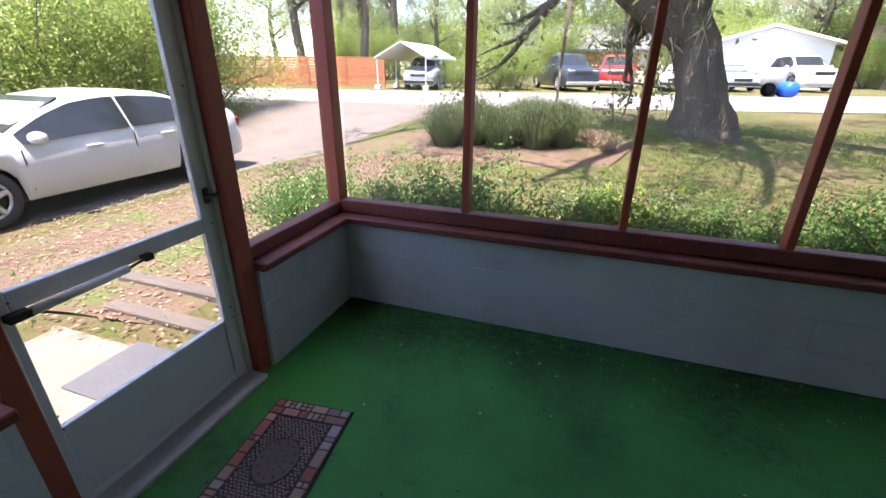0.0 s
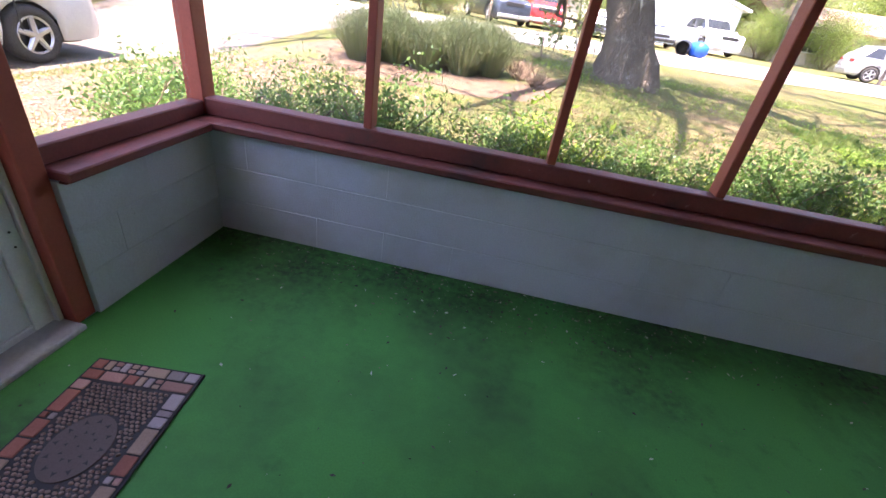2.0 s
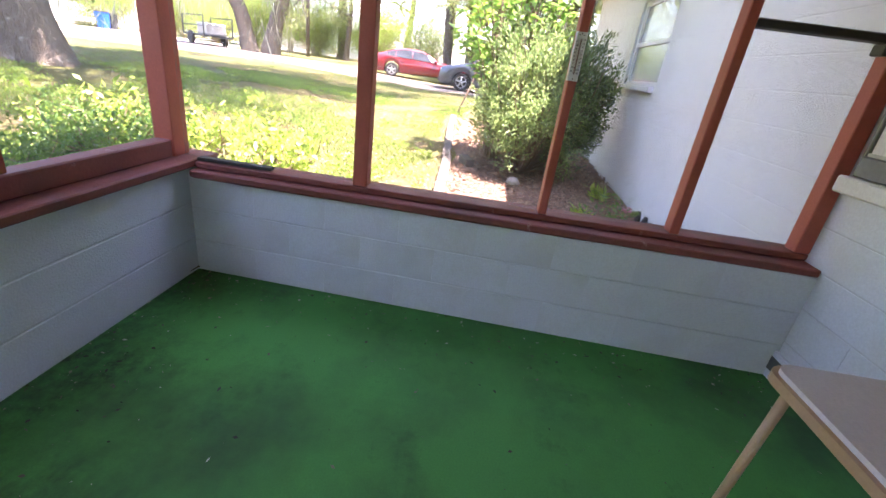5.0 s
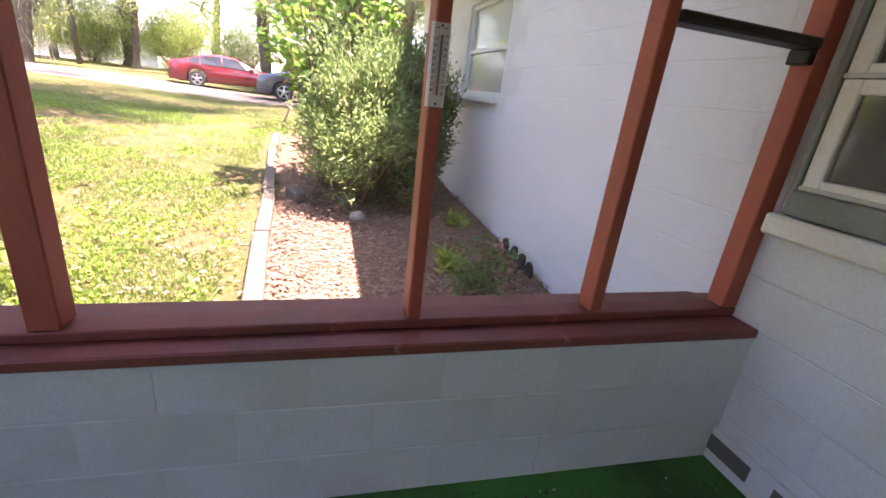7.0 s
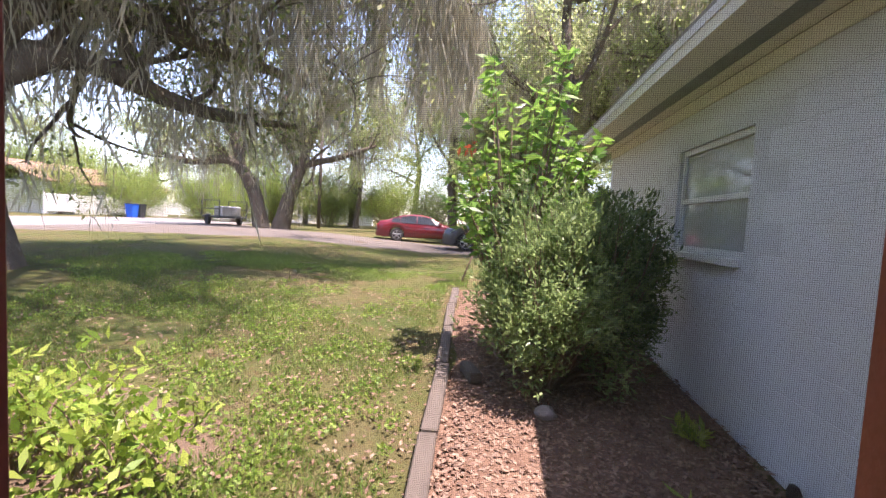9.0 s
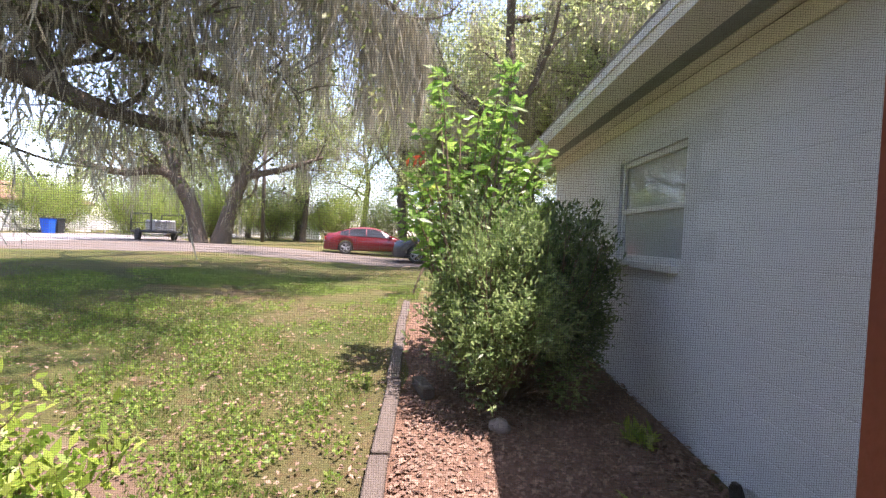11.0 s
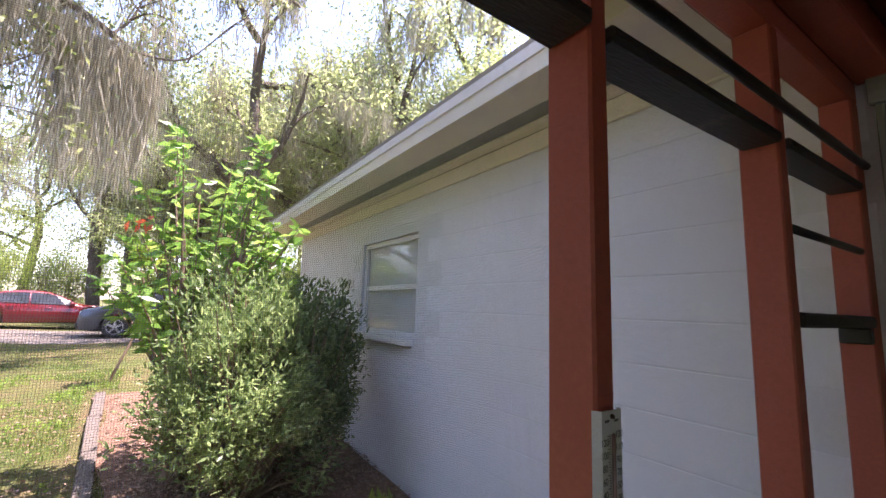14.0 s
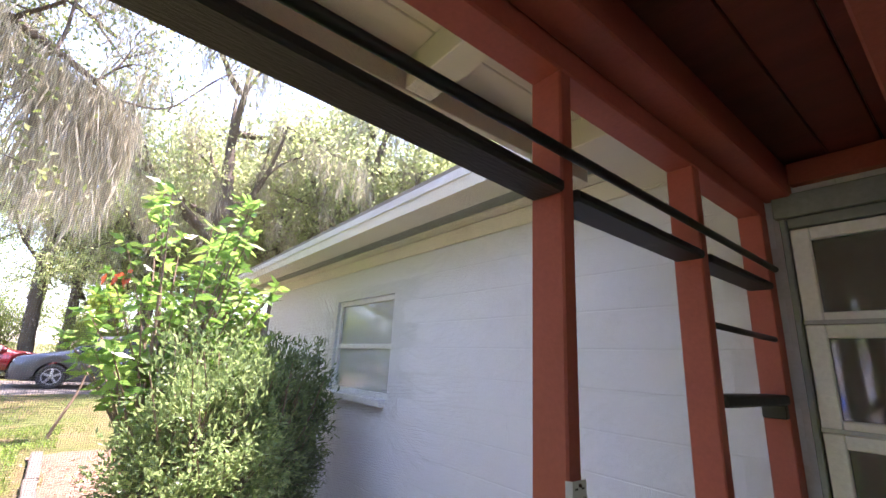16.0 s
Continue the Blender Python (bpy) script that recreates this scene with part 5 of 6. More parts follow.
BORDER_LEAF = island_leaf("border_leaves", [(0.13, 0.20, 0.045), (0.20, 0.27, 0.065), (0.30, 0.34, 0.11), (0.16, 0.24, 0.055)], 0.55)
screen_bush = bush("dense green bush at the edge of the plot", "tall_bush", 3.2, 2.6, 81, 22000, 0.085, 0.04, BORDER_LEAF, "bushes round the plot", 16, low=0.05)
put_copies(screen_bush, [(-11.7 + rr.uniform(-.4, .4), -2 + i * 2.2, rr.uniform(0, 360), rr.uniform(0.9, 1.25)) for i in range(7)] +
           [(38 + rr.uniform(-2, 2), -12 + i * 4.5, rr.uniform(0, 360), rr.uniform(1.0, 1.5)) for i in range(11)] +
           [(-24 + i * 5 + rr.uniform(-1, 1), 38 + rr.uniform(-2, 3), rr.uniform(0, 360), rr.uniform(1.0, 1.6)) for i in range(12)] +
           [(31 + i * 2.4, 33 - i * 4.2, i * 50, 1.15) for i in range(6)] + [(34, 21, 30, 1.0), (24, -4, 0, 1.0), (29, 1.0, 0, 0.8), (-8.0, 25.5, 0, 0.5), (-5.6, 25, 0, 0.75), (-4.4, 25.5, 70, 0.7)] +
           [(-30 + i * 4.3 + rr.uniform(-1, 1), 49 + rr.uniform(-2, 3), rr.uniform(0, 360), rr.uniform(1.9, 2.5)) for i in range(19)])

# ---- beds by the porch ----
hedge = bush("low leafy hedge shrub along the front wall", "hedge_shrub", 0.74, 0.60, 91, 4200, 0.046, 0.020, HEDGE_LEAF, "hedge along the front wall", 16, low=0.06)
put_copies(hedge, [(-1.75 + i * 0.40 + rr.uniform(-.1, .1), 3.22 + rr.uniform(-.16, .28), rr.uniform(0, 360), rr.uniform(0.66, 1.02)) for i in range(16)] + [(-2.15, 2.75, 40, 0.86), (-2.35, 3.2, 130, 0.84)])
lime = bush("bright yellow-green leafy bush at the corner of the porch", "corner_bush", 0.78, 0.60, 97, 800, 0.10, 0.042, LIME_LEAF, "bright bushes at the corner", 10, low=0.12, lean=(0, 0, 0.15))
put_copies(lime, [(4.85, 2.5, 0, 0.74), (5.0, 3.2, 120, 0.66), (4.5, 3.7, 200, 0.72), (0.35, 3.45, 60, 0.72), (1.35, 3.2, 10, 0.55), (2.3, 3.35, 150, 0.6), (3.0, 3.1, 250, 0.55), (-0.55, 3.3, 310, 0.5)])
feather = thing("feathery_clump", "grey-green feathery upright clump in the bed", "plant", "clumps in the bed")
r = R(7)
n = 1300
a, q = r.uniform(0, 6.28, n), np.sqrt(r.uniform(0, 1, n)) * 0.20
base = np.stack((np.cos(a) * q, np.sin(a) * q, np.zeros(n)), 1)
tip = base * r.uniform(1.5, 3.2, (n, 1)) + np.stack((r.normal(0, .05, n), r.normal(0, .05, n), (0.62 + 0.22 * r.uniform(0, 1, n)) * (1 - 0.35 * (q / 0.20) ** 2)), 1)
s = np.stack((np.cos(a + 1.5), np.sin(a + 1.5), np.zeros(n)), 1) * 0.006
v = np.stack((base - s, base + s, tip + s * 0.6, tip - s * 0.6), 1).reshape(-1, 3)
mesh_part("stems", raw_mesh("stems", v, np.arange(4 * n).reshape(-1, 4), FEATHER), feather, "", "stuff")
t2 = np.repeat(tip, 7, axis=0) + r.normal(size=(7 * n, 3)) * (0.06, 0.06, 0.075)
mesh_part("fronds", leaf_mesh("fronds", t2, 0.055, 0.006, 8, FEATHER, (0, 0, 0.5)), feather, "", "stuff")
put_copies(feather, [(-2.35, 7.0, 0, 0.84), (-1.9, 7.25, 80, 0.88), (-1.42, 7.1, 30, 0.8), (-0.85, 7.25, 140, 0.92), (-0.5, 7.45, 200, 0.88), (-2.15, 7.7, 10, 0.8), (-1.15, 7.75, 300, 0.84)])
dry = bush("small dry twiggy bush in the bed", "dry_bush", 0.42, 0.40, 131, 260, 0.03, 0.012, LITTER, "", 22)
put_copies(dry, [(0.0, 7.5, 0, 0.9), (0.25, 7.2, 50, 0.75)])
sapling = bush("thin sapling with few leaves on the lawn", "sapling", 1.1, 0.30, 137, 110, 0.10, 0.045, HEDGE_LEAF, "", 3)
put_copies(sapling, [(0.38, 10.2, 0, 0.8)])

# ---- bed along the house wall ----
def dome_shrub(label, rx, ry, h, seed, clumps, per, size, width, material, low=-0.5):
    """A rounded shrub: leaf whorls at the ends of many stems, thick outside and bare below."""
    r = R(seed)
    ob = thing("wall_shrub", label, "shrub")
    bunches = clumps // 13
    e = unit(r.normal(size=(bunches * 3, 3)))
    e = e[e[:, 2] > low][:bunches]
    lump = np.array([1 + 0.85 * noise.noise((q[0] * 1.9 + seed, q[1] * 1.9, q[2] * 1.9)) for q in e])[:, None]
    E = e * (0.35 + 0.65 * r.uniform(0, 1, (len(e), 1)) ** 0.5) * lump
    d = np.repeat(e, 13, axis=0)
    C = (np.repeat(E, 13, axis=0) + r.normal(size=(len(d), 3)) * 0.155) * (rx, ry, h * 0.48) + (0, 0, h * 0.50)
    C[:, 2] = np.maximum(C[:, 2], 0.12)
    paths = []
    for q in C[::6]:
        a = np.array((q[0] * 0.12, q[1] * 0.12, -0.03))
        m = a + (q - a) * 0.5 + r.normal(size=3) * 0.06 + np.array((0, 0, 0.1))
        paths.append([(*a, 0.016), (*m, 0.010), (*q, 0.004)])
    for k in range(26):
        an, s = r.uniform(0, 6.28), r.uniform(0.4, 0.95)
        paths.append([(0.08 * math.cos(an), 0.08 * math.sin(an), -0.03, 0.010), (rx * s * 0.6 * math.cos(an), ry * s * 0.6 * math.sin(an), h * 0.34, 0.007), (rx * s * math.cos(an), ry * s * math.sin(an), h * r.uniform(0.1, 0.35), 0.003)])
    mesh_part("stems", limb_mesh("stems", paths, TWIG, 5, 0.05, seed), ob)
    P = np.repeat(C, per, axis=0) + r.normal(size=(len(C) * per, 3)) * 0.035
    lean = np.repeat(d * 0.9 + np.array((0, 0, 0.5)), per, axis=0)
    mesh_part("leaves", leaf_mesh("leaves", P, size, width, seed + 1, material, lean, 0.75), ob, "", "stuff")
    return ob


# one shrub's lit and shaded sides, built as a bright and a dark copy
LIT_SHRUB_LEAF = island_leaf("lit_grey_green_leaves", [(0.10, 0.16, 0.06), (0.17, 0.25, 0.09), (0.28, 0.36, 0.14), (0.13, 0.20, 0.07)], 0.4, 0.4)
shrub = dome_shrub("shaded side of the large shrub at the house wall, leaves coloured darker", 0.52, 0.52, 1.50, 151, 1450, 13, 0.068, 0.019, SHADED_SHRUB_LEAF, -0.55)
put_copies(shrub, [(7.05, 0.03, 0, 0.98)])
shrub2 = dome_shrub("lit side of the wall shrub by the timber edging, grey-green leaves coloured brighter", 0.62, 0.60, 1.52, 157, 1500, 13, 0.066, 0.019, LIT_SHRUB_LEAF, -0.62)
put_copies(shrub2, [(6.80, 0.43, 0, 0.97)])
# tall plant behind the shrubs: whorls of broad leaves on long stems
tall = thing("broadleaf_plant", "tall plant with broad glossy drooping leaves", "plant")
r = R(163)
paths, at, way = [], [], []
for k in range(74):
    z = 1.35 + 1.6 * r.uniform(0, 1) ** 1.5
    f = (z - 1.35) / 1.6
    q = np.array((r.normal(0, 0.30), r.uniform(-0.75 + 0.25 * f, 0.85 - 0.45 * f), z))
    a = np.array((r.normal(0, 0.05), r.normal(0, 0.06), -0.05))
    m = a + (q - a) * np.array((0.35, 0.35, 0.62))
    paths.append([(*a, 0.016), (*m, 0.011), (*q, 0.004)])
    for s, n in ((1.0, 7), (0.92, 4), (0.82, 4), (0.68, 4), (0.52, 4), (0.34, 3), (0.15, 3)):
        c0 = m + (q - m) * s
        for _ in range(n):
            at.append(c0 + r.normal(size=3) * 0.012)
            an = r.uniform(0, 6.28)
            way.append((math.cos(an), math.sin(an), r.uniform(-0.7, 0.5)))
mesh_part("stems", limb_mesh("stems", paths, TWIG, 5, 0.05, 163), tall)
PLANT_LEAF = island_leaf("broad_leaves", [(0.08, 0.18, 0.035), (0.135, 0.26, 0.046), (0.22, 0.34, 0.07), (0.10, 0.215, 0.04)], 0.48, 0.32)
mesh_part("leaves", leaf_mesh("leaves", np.array(at), 0.135, 0.052, 164, PLANT_LEAF, np.array(way) * 2.2, 0.5, 0.10), tall, "", "stuff")
put_copies(tall, [(7.35, 0.74, 0, 1.0)])
RED_LEAF = island_leaf("red_leaf", [(0.40, 0.07, 0.03), (0.5, 0.12, 0.05)], 0.4)
mesh_part("red_leaves", leaf_mesh("red_leaves", np.array((-0.2, 0.45, 1.98)) + R(3).normal(size=(6, 3)) * 0.05, 0.10, 0.04, 4, RED_LEAF, (0, 0, -0.5)), tall, "a few red new leaves")
slim = bush("slender young tree with sparse leaves on the side lawn", "young_tree", 3.1, 0.7, 171, 330, 0.16, 0.065, LIME_LEAF, "", 2, lean=(0, 0, -0.4), low=0.4, category="tree")
put_copies(slim, [(11.7, 1.6, 0, 0.92)])
fern = bush("small broad-leaved plant in the mulch", "bed_plant", 0.22, 0.2, 177, 40, 0.22, 0.07, LIME_LEAF, "small plants in the mulch", 5, lean=(0, 0, 0.8))
put_copies(fern, [(5.18, -0.06, 0, 0.55), (6.1, -0.4, 60, 0.5)])
weed = bush("low green weedy plant by the side wall", "bed_weed", 0.30, 0.28, 181, 420, 0.05, 0.016, HEDGE_LEAF, "", 8)
put_copies(weed, [(4.69, -0.08, 0, 1.2)])
bm = bmesh.new()
for k in range(9):
    bmesh.ops.create_icosphere(bm, subdivisions=1, radius=0.013, matrix=Matrix.Translation((rr.uniform(-.03, .03), rr.uniform(-.03, .03), rr.uniform(-.02, .02))))
fl = part("flower", bm, surface("pink_petals", (0.55, 0.20, 0.25)), weed, "pink flower")
fl.location = (0.25, -0.22, 0.25)
bm = bmesh.new()
bmesh.ops.create_icosphere(bm, subdivisions=3, radius=0.075)
for v in bm.verts:
    v.co *= 1 + 0.22 * noise.noise(v.co * 14)
    v.co.z *= 0.9
rock = part("rock", bm, surface("pale_rock", (0.36, 0.315, 0.28), (0.24, 0.205, 0.18), 0.9, big=8, fine=50, bump=0.6), smooth=True)
rock.location = (6.20, 0.49, 0.16)
tagged(rock, "pale rounded rock in the leaf mulch", "rock")
for i in range(4):
    x = 5.06 + i * 0.15
    bm = bmesh.new()
    prism(bm, [(-0.045, 0), (0.045, 0), (0.045, 0.075), (0.02, 0.115), (-0.02, 0.115), (-0.045, 0.075)], -0.012, 0.012, Matrix(((1, 0, 0, 0), (0, 0, 1, 0), (0, 1, 0, 0), (0, 0, 0, 1))))
    p = part("garden_picket", bm, BLACK_WOOD)
    p.location = (x, -0.655, ground_z(x, -0.655) + 0.02)
    p.rotation_euler = (radians(rr.uniform(-8, 8)), radians(rr.uniform(-8, 8)), 0)
    tagged(p, "small dark garden edging picket against the wall", "edging", "pickets along the wall foot")
bm = boxed((-0.16, -0.05, 0), (0.16, 0.05, 0.09), 0.01)
o = part("edging_brick", bm, TIMBER)
o.matrix_basis = pose(6.75, 1.05, ground_z(6.75, 1.05) + 0.03, 0, 0, 20)
tagged(o, "short grey block lying in the mulch by the timber", "block")

# ---- grass and leaf litter ----
r = R(17)


def scatter(n, x0, x1, y0, y1, power=1.0):
    return np.stack((x0 + (x1 - x0) * r.uniform(0, 1, n) ** power, r.uniform(y0, y1, n)), 1)


P = np.vstack((scatter(125000, 4.0, 13.5, 1.4, 8.0, 1.6), scatter(36000, -3, 13, 3.9, 10.5), scatter(16000, 12, 18.5, 1.0, 8.0), scatter(8000, -6.0, -2.0, 1.6, 8.0)))
keep = np.array([noise.noise((p[0] * 0.55, p[1] * 0.55, 0.0)) + 0.5 * noise.noise((p[0] * 2.0, p[1] * 2.0, 5.0)) > -0.05 for p in P])
bed = (P[:, 0] > -4) & (P[:, 0] < 0.9) & (P[:, 1] > 6.0) & (P[:, 1] < 8.3)
line = (P[:, 1] < 1.34 + 0.06 * (P[:, 0] - 4.6)) & (P[:, 0] < 11)
P = P[keep & ~bed & ~line]
z = np.array([g(x, y) for x, y in P]) + 0.005
pts = np.column_stack((P, z))
tagged(new("grass", leaf_mesh("grass", pts, 0.062, 0.009, 18, GRASS, (0, 0, 0.9), 0.7)), "patchy green and yellowed lawn grass", "grass", kind="stuff")
P = np.vstack((scatter(60000, 4.2, 12.5, 1.4, 7.5, 1.7), scatter(14000, -3.5, 6, 4.0, 10.0)))
keep = np.array([noise.noise((p[0] * 0.8 + 9, p[1] * 1.1, 2.0)) + 0.6 * noise.noise((p[0] * 3.1, p[1] * 3.1, 8.0)) > 0.10 for p in P])
P = P[keep & ~((P[:, 1] < 1.36 + 0.06 * (P[:, 0] - 4.6)) & (P[:, 0] < 11)) & ~((P[:, 0] > -4) & (P[:, 0] < 0.9) & (P[:, 1] > 6.0) & (P[:, 1] < 8.3))]
z = np.array([g(x, y) for x, y in P]) + 0.02 + 0.02 * np.abs(r.normal(size=len(P)))
WEED = island_leaf("lawn_weed_leaves", [(0.10, 0.19, 0.03), (0.17, 0.27, 0.045), (0.25, 0.33, 0.07), (0.13, 0.23, 0.035)], 0.45, 0.5)
tagged(new("lawn_weeds", leaf_mesh("lawn_weeds", np.column_stack((P, z)), 0.036, 0.022, 27, WEED, (0, 0, 0.35), 0.9)), "low bright broad-leaved weeds in patches on the lawn", "weeds", kind="stuff")
P = np.vstack((scatter(17000, 3.9, 9.5, -0.7, 1.15, 1.3), scatter(4500, 4.0, 10.0, 1.2, 6.0, 1.5), scatter(2200, -2.5, 6.0, 2.7, 5.5), scatter(5200, -6.2, -1.8, 1.3, 6.5)))
z = np.array([g(x, y) for x, y in P]) + 0.032
tagged(new("leaf_litter", leaf_mesh("leaf_litter", np.column_stack((P, z)), 0.046, 0.023, 19, LITTER, flat=True)), "brown dry leaves scattered on mulch and soil", "leaves", kind="stuff")

# ---- vehicles ----
def paint(name, c, flake=0.0):
    return surface(name, c, tuple(v * 0.92 for v in c), 0.28, flake, big=2, fine=200, bump=0.02, coat=0.6)


GLASS_DARK = surface("car_glass", (0.018, 0.022, 0.026), (0.025, 0.03, 0.034), 0.08, big=2, bump=0, spec=0.4)
TYRE = surface("tyre", (0.022, 0.021, 0.020), (0.04, 0.037, 0.033), 0.85, fine=80)
RIM = surface("alloy_rim", (0.55, 0.56, 0.57), (0.42, 0.43, 0.44), 0.3, 0.7, bump=0.02)
LAMP = surface("headlamp", (0.70, 0.72, 0.74), rough=0.1, bump=0)
TAIL = surface("tail_lamp", (0.35, 0.02, 0.02), rough=0.15, bump=0)
TRIMBLACK = surface("black_plastic", (0.02, 0.02, 0.021), rough=0.5)
PLATE = surface("number_plate", (0.65, 0.66, 0.6), rough=0.4)

# side outline by key stations from front (+x) to back: x, bonnet or belt height, roof height
SEDAN = dict(L=4.85, W=1.84, wb=2.78, r=0.335, keys=[(2.42, 0.58, 0.62), (2.30, 0.70, 0.76), (1.50, 0.80, 0.88), (0.98, 0.86, 0.95), (0.55, 0.875, 1.20), (0.18, 0.89, 1.345), (-0.20, 0.90, 1.395), (-0.60, 0.91, 1.40), (-1.05, 0.93, 1.35), (-1.50, 0.95, 1.22), (-1.95, 0.98, 1.065), (-2.28, 0.95, 1.02), (-2.40, 0.78, 0.84), (-2.43, 0.55, 0.60)], ws=(0.92, 0.18, -0.38, -1.22, -1.66))
SUV = dict(L=4.6, W=1.84, wb=2.66, r=0.35, keys=[(2.30, 0.62, 0.68), (2.20, 0.82, 0.88), (1.50, 0.95, 1.04), (1.05, 1.00, 1.12), (0.40, 1.02, 1.58), (-0.30, 1.03, 1.66), (-1.60, 1.06, 1.60), (-2.10, 1.06, 1.18), (-2.25, 0.90, 1.0), (-2.30, 0.60, 0.66)], ws=(1.0, 0.42, -0.35, -1.10, -1.95))
PICKUP = dict(L=5.7, W=2.0, wb=3.6, r=0.39, keys=[(2.85, 0.70, 0.76), (2.80, 1.02, 1.08), (2.0, 1.10, 1.18), (1.55, 1.14, 1.24), (0.90, 1.16, 1.82), (0.20, 1.17, 1.86), (-0.55, 1.17, 1.78), (-0.72, 1.15, 1.19), (-1.5, 1.13, 1.18), (-2.80, 1.12, 1.16), (-2.85, 0.72, 0.78)], ws=(1.5, 0.95, 0.15, -0.50, -0.66))


def car(name, label, spec, colour, grille=True):
    """A car: lofted body with arches, panes, doors, lamps, mirrors and wheels. Its front is towards +x."""
    ob = thing(name, label, "pickup truck" if name == "pickup_truck" else "car")
    L, Wd, wb, r = spec["L"], spec["W"] / 2, spec["wb"], spec["r"]
    K = np.array(spec["keys"])[::-1]
    xs = np.unique(np.concatenate((K[:, 0], np.linspace(-L / 2 + 0.02, L / 2 - 0.02, 34), [s * wb / 2 + q * r * 1.16 for s in (-1, 1) for q in (-1, -.9, -.7, -.4, 0, .4, .7, .9, 1)])))
    belt, top = np.interp(xs, K[:, 0], K[:, 1]), np.interp(xs, K[:, 0], K[:, 2])

    def section(x, zb, zs, zt):
        end = max(0.0, abs(x) - (L / 2 - 0.45)) / 0.45
        w = Wd * (1 - 0.16 * end ** 2)
        cab = min(1.0, (zt - zs) / 0.45)
        wt = w * (0.86 - 0.17 * cab)
        ps = [(w * 0.93, zb), (w, zb + 0.14), (w * 1.0, (zb + zs) / 2 + 0.08), (w * 0.965, zs), (wt, zs + (zt - zs) * 0.90), (wt * 0.80, zt)]
        return ps

    def bottom(x):
        z = 0.24
        for s in (-1, 1):
            d = abs(x - s * wb / 2) / (r * 1.16)
            if d < 1:
                z = max(z, r + r * 1.16 * math.sqrt(1 - d * d))
        return z

    bm = bmesh.new()
    rings = []
    for x, zs, zt in zip(xs, belt, top):
        ps = section(x, min(bottom(x), zs - 0.05), zs, zt)
        rings.append([bm.verts.new((x, y, z)) for y, z in ps] + [bm.verts.new((x, -y, z)) for y, z in reversed(ps)])
    for a, b in zip(rings, rings[1:]):
        for i in range(11):
            bm.faces.new((a[i], a[i + 1], b[i + 1], b[i]))
    bm.faces.new(rings[0])
    bm.faces.new(rings[-1][::-1])
    bmesh.ops.recalc_face_normals(bm, faces=bm.faces)
    body = part("body", bm, colour, ob, "", True)

    def side(x, v, sgn, out=0.022):
        zs, zt = np.interp(x, xs, belt), np.interp(x, xs, top)
        ps = section(x, 0.24, zs, zt)
        (y0, z0), (y1, z1) = ps[3], ps[4]
        return Vector((x, sgn * (y0 + (y1 - y0) * v + out), z0 + (z1 - z0) * v))

    def panel(nm, pts, material, thick, away, parent=ob, label=""):
        bm2 = bmesh.new()
        a = [bm2.verts.new(p) for p in pts]
        b = [bm2.verts.new(p - away * thick) for p in pts]
        k = len(a)
        bm2.faces.new(a)
        bm2.faces.new(b[::-1])
        for i in range(k):
            bm2.faces.new((a[i], b[i], b[(i + 1) % k], a[(i + 1) % k]))
        bmesh.ops.recalc_face_normals(bm2, faces=bm2.faces)
        return part(nm, bm2, material, parent, label)

    w = spec["ws"]
    for sgn in (-1, 1):
        out = Vector((0, sgn, 0.2)).normalized()
        for a, b, slant in ((w[0] - 0.02, w[2] + 0.018, True), (w[2] - 0.018, w[3] + 0.015, False), (w[3] - 0.018, w[4], False)):
            if a - b < 0.25:
                continue
            n = 9
            lo = [side(a + (b - a) * i / n, 0.05, sgn) for i in range(n + 1)]
            hi = [side(a + (b - a) * i / n, 0.93, sgn) for i in range(n + 1)]
            lo, hi = [p for p, q in zip(lo, hi) if q.z - p.z > 0.03], [q for p, q in zip(lo, hi) if q.z - p.z > 0.03]
            if len(lo) > 1:
                panel("side_window", lo + hi[::-1], GLASS_DARK, 0.012, out, ob, "dark tinted glass")
        for x in (w[2] + 0.55, w[3] + 0.35):
            zb = np.interp(x, xs, belt) - 0.13
            bm2 = bmesh.new()
            box(bm2, (x - 0.10, sgn * (Wd + 0.002) - 0.012, zb - 0.015), (x + 0.10, sgn * (Wd + 0.002) + 0.022, zb + 0.015), 0.008)
            part("door_handle", bm2, colour, ob)
        for x in (w[0] + 0.02, w[2], w[3] - 0.02):
            zb = np.interp(x, xs, belt)
            bm2 = boxed((x - 0.006, sgn * Wd * 0.995 - 0.004, 0.36), (x + 0.006, sgn * Wd * 0.995 + 0.004, zb - 0.04))
            part("door_gap", bm2, TRIMBLACK, ob)
        bm2 = bmesh.new()
        m = Matrix.Translation((w[0] - 0.12, sgn * (Wd + 0.10), np.interp(w[0] - 0.12, xs, belt) + 0.07)) @ Matrix.Diagonal((0.09, 0.12, 0.075, 1))
        bmesh.ops.create_icosphere(bm2, subdivisions=2, radius=1.0, matrix=m)
        part("mirror", bm2, colour, ob, "", True)
        # lamps
        x = L / 2 - 0.10
        zl = np.interp(L / 2 - 0.12, xs, belt) - 0.03
        bm2 = boxed((L / 2 - 0.34, sgn * Wd * 0.62 - 0.17, zl - 0.10), (L / 2 - 0.035, sgn * Wd * 0.62 + 0.17, zl + 0.03), 0.02)
        part("headlight", bm2, LAMP, ob, "clear headlight")
        zl = np.interp(-L / 2 + 0.1, xs, belt) - 0.06
        bm2 = boxed((-L / 2 + 0.015, sgn * Wd * 0.70 - 0.17, zl - 0.10), (-L / 2 + 0.30, sgn * Wd * 0.70 + 0.17, zl + 0.05), 0.02)
        part("tail_light", bm2, TAIL, ob, "red tail light")
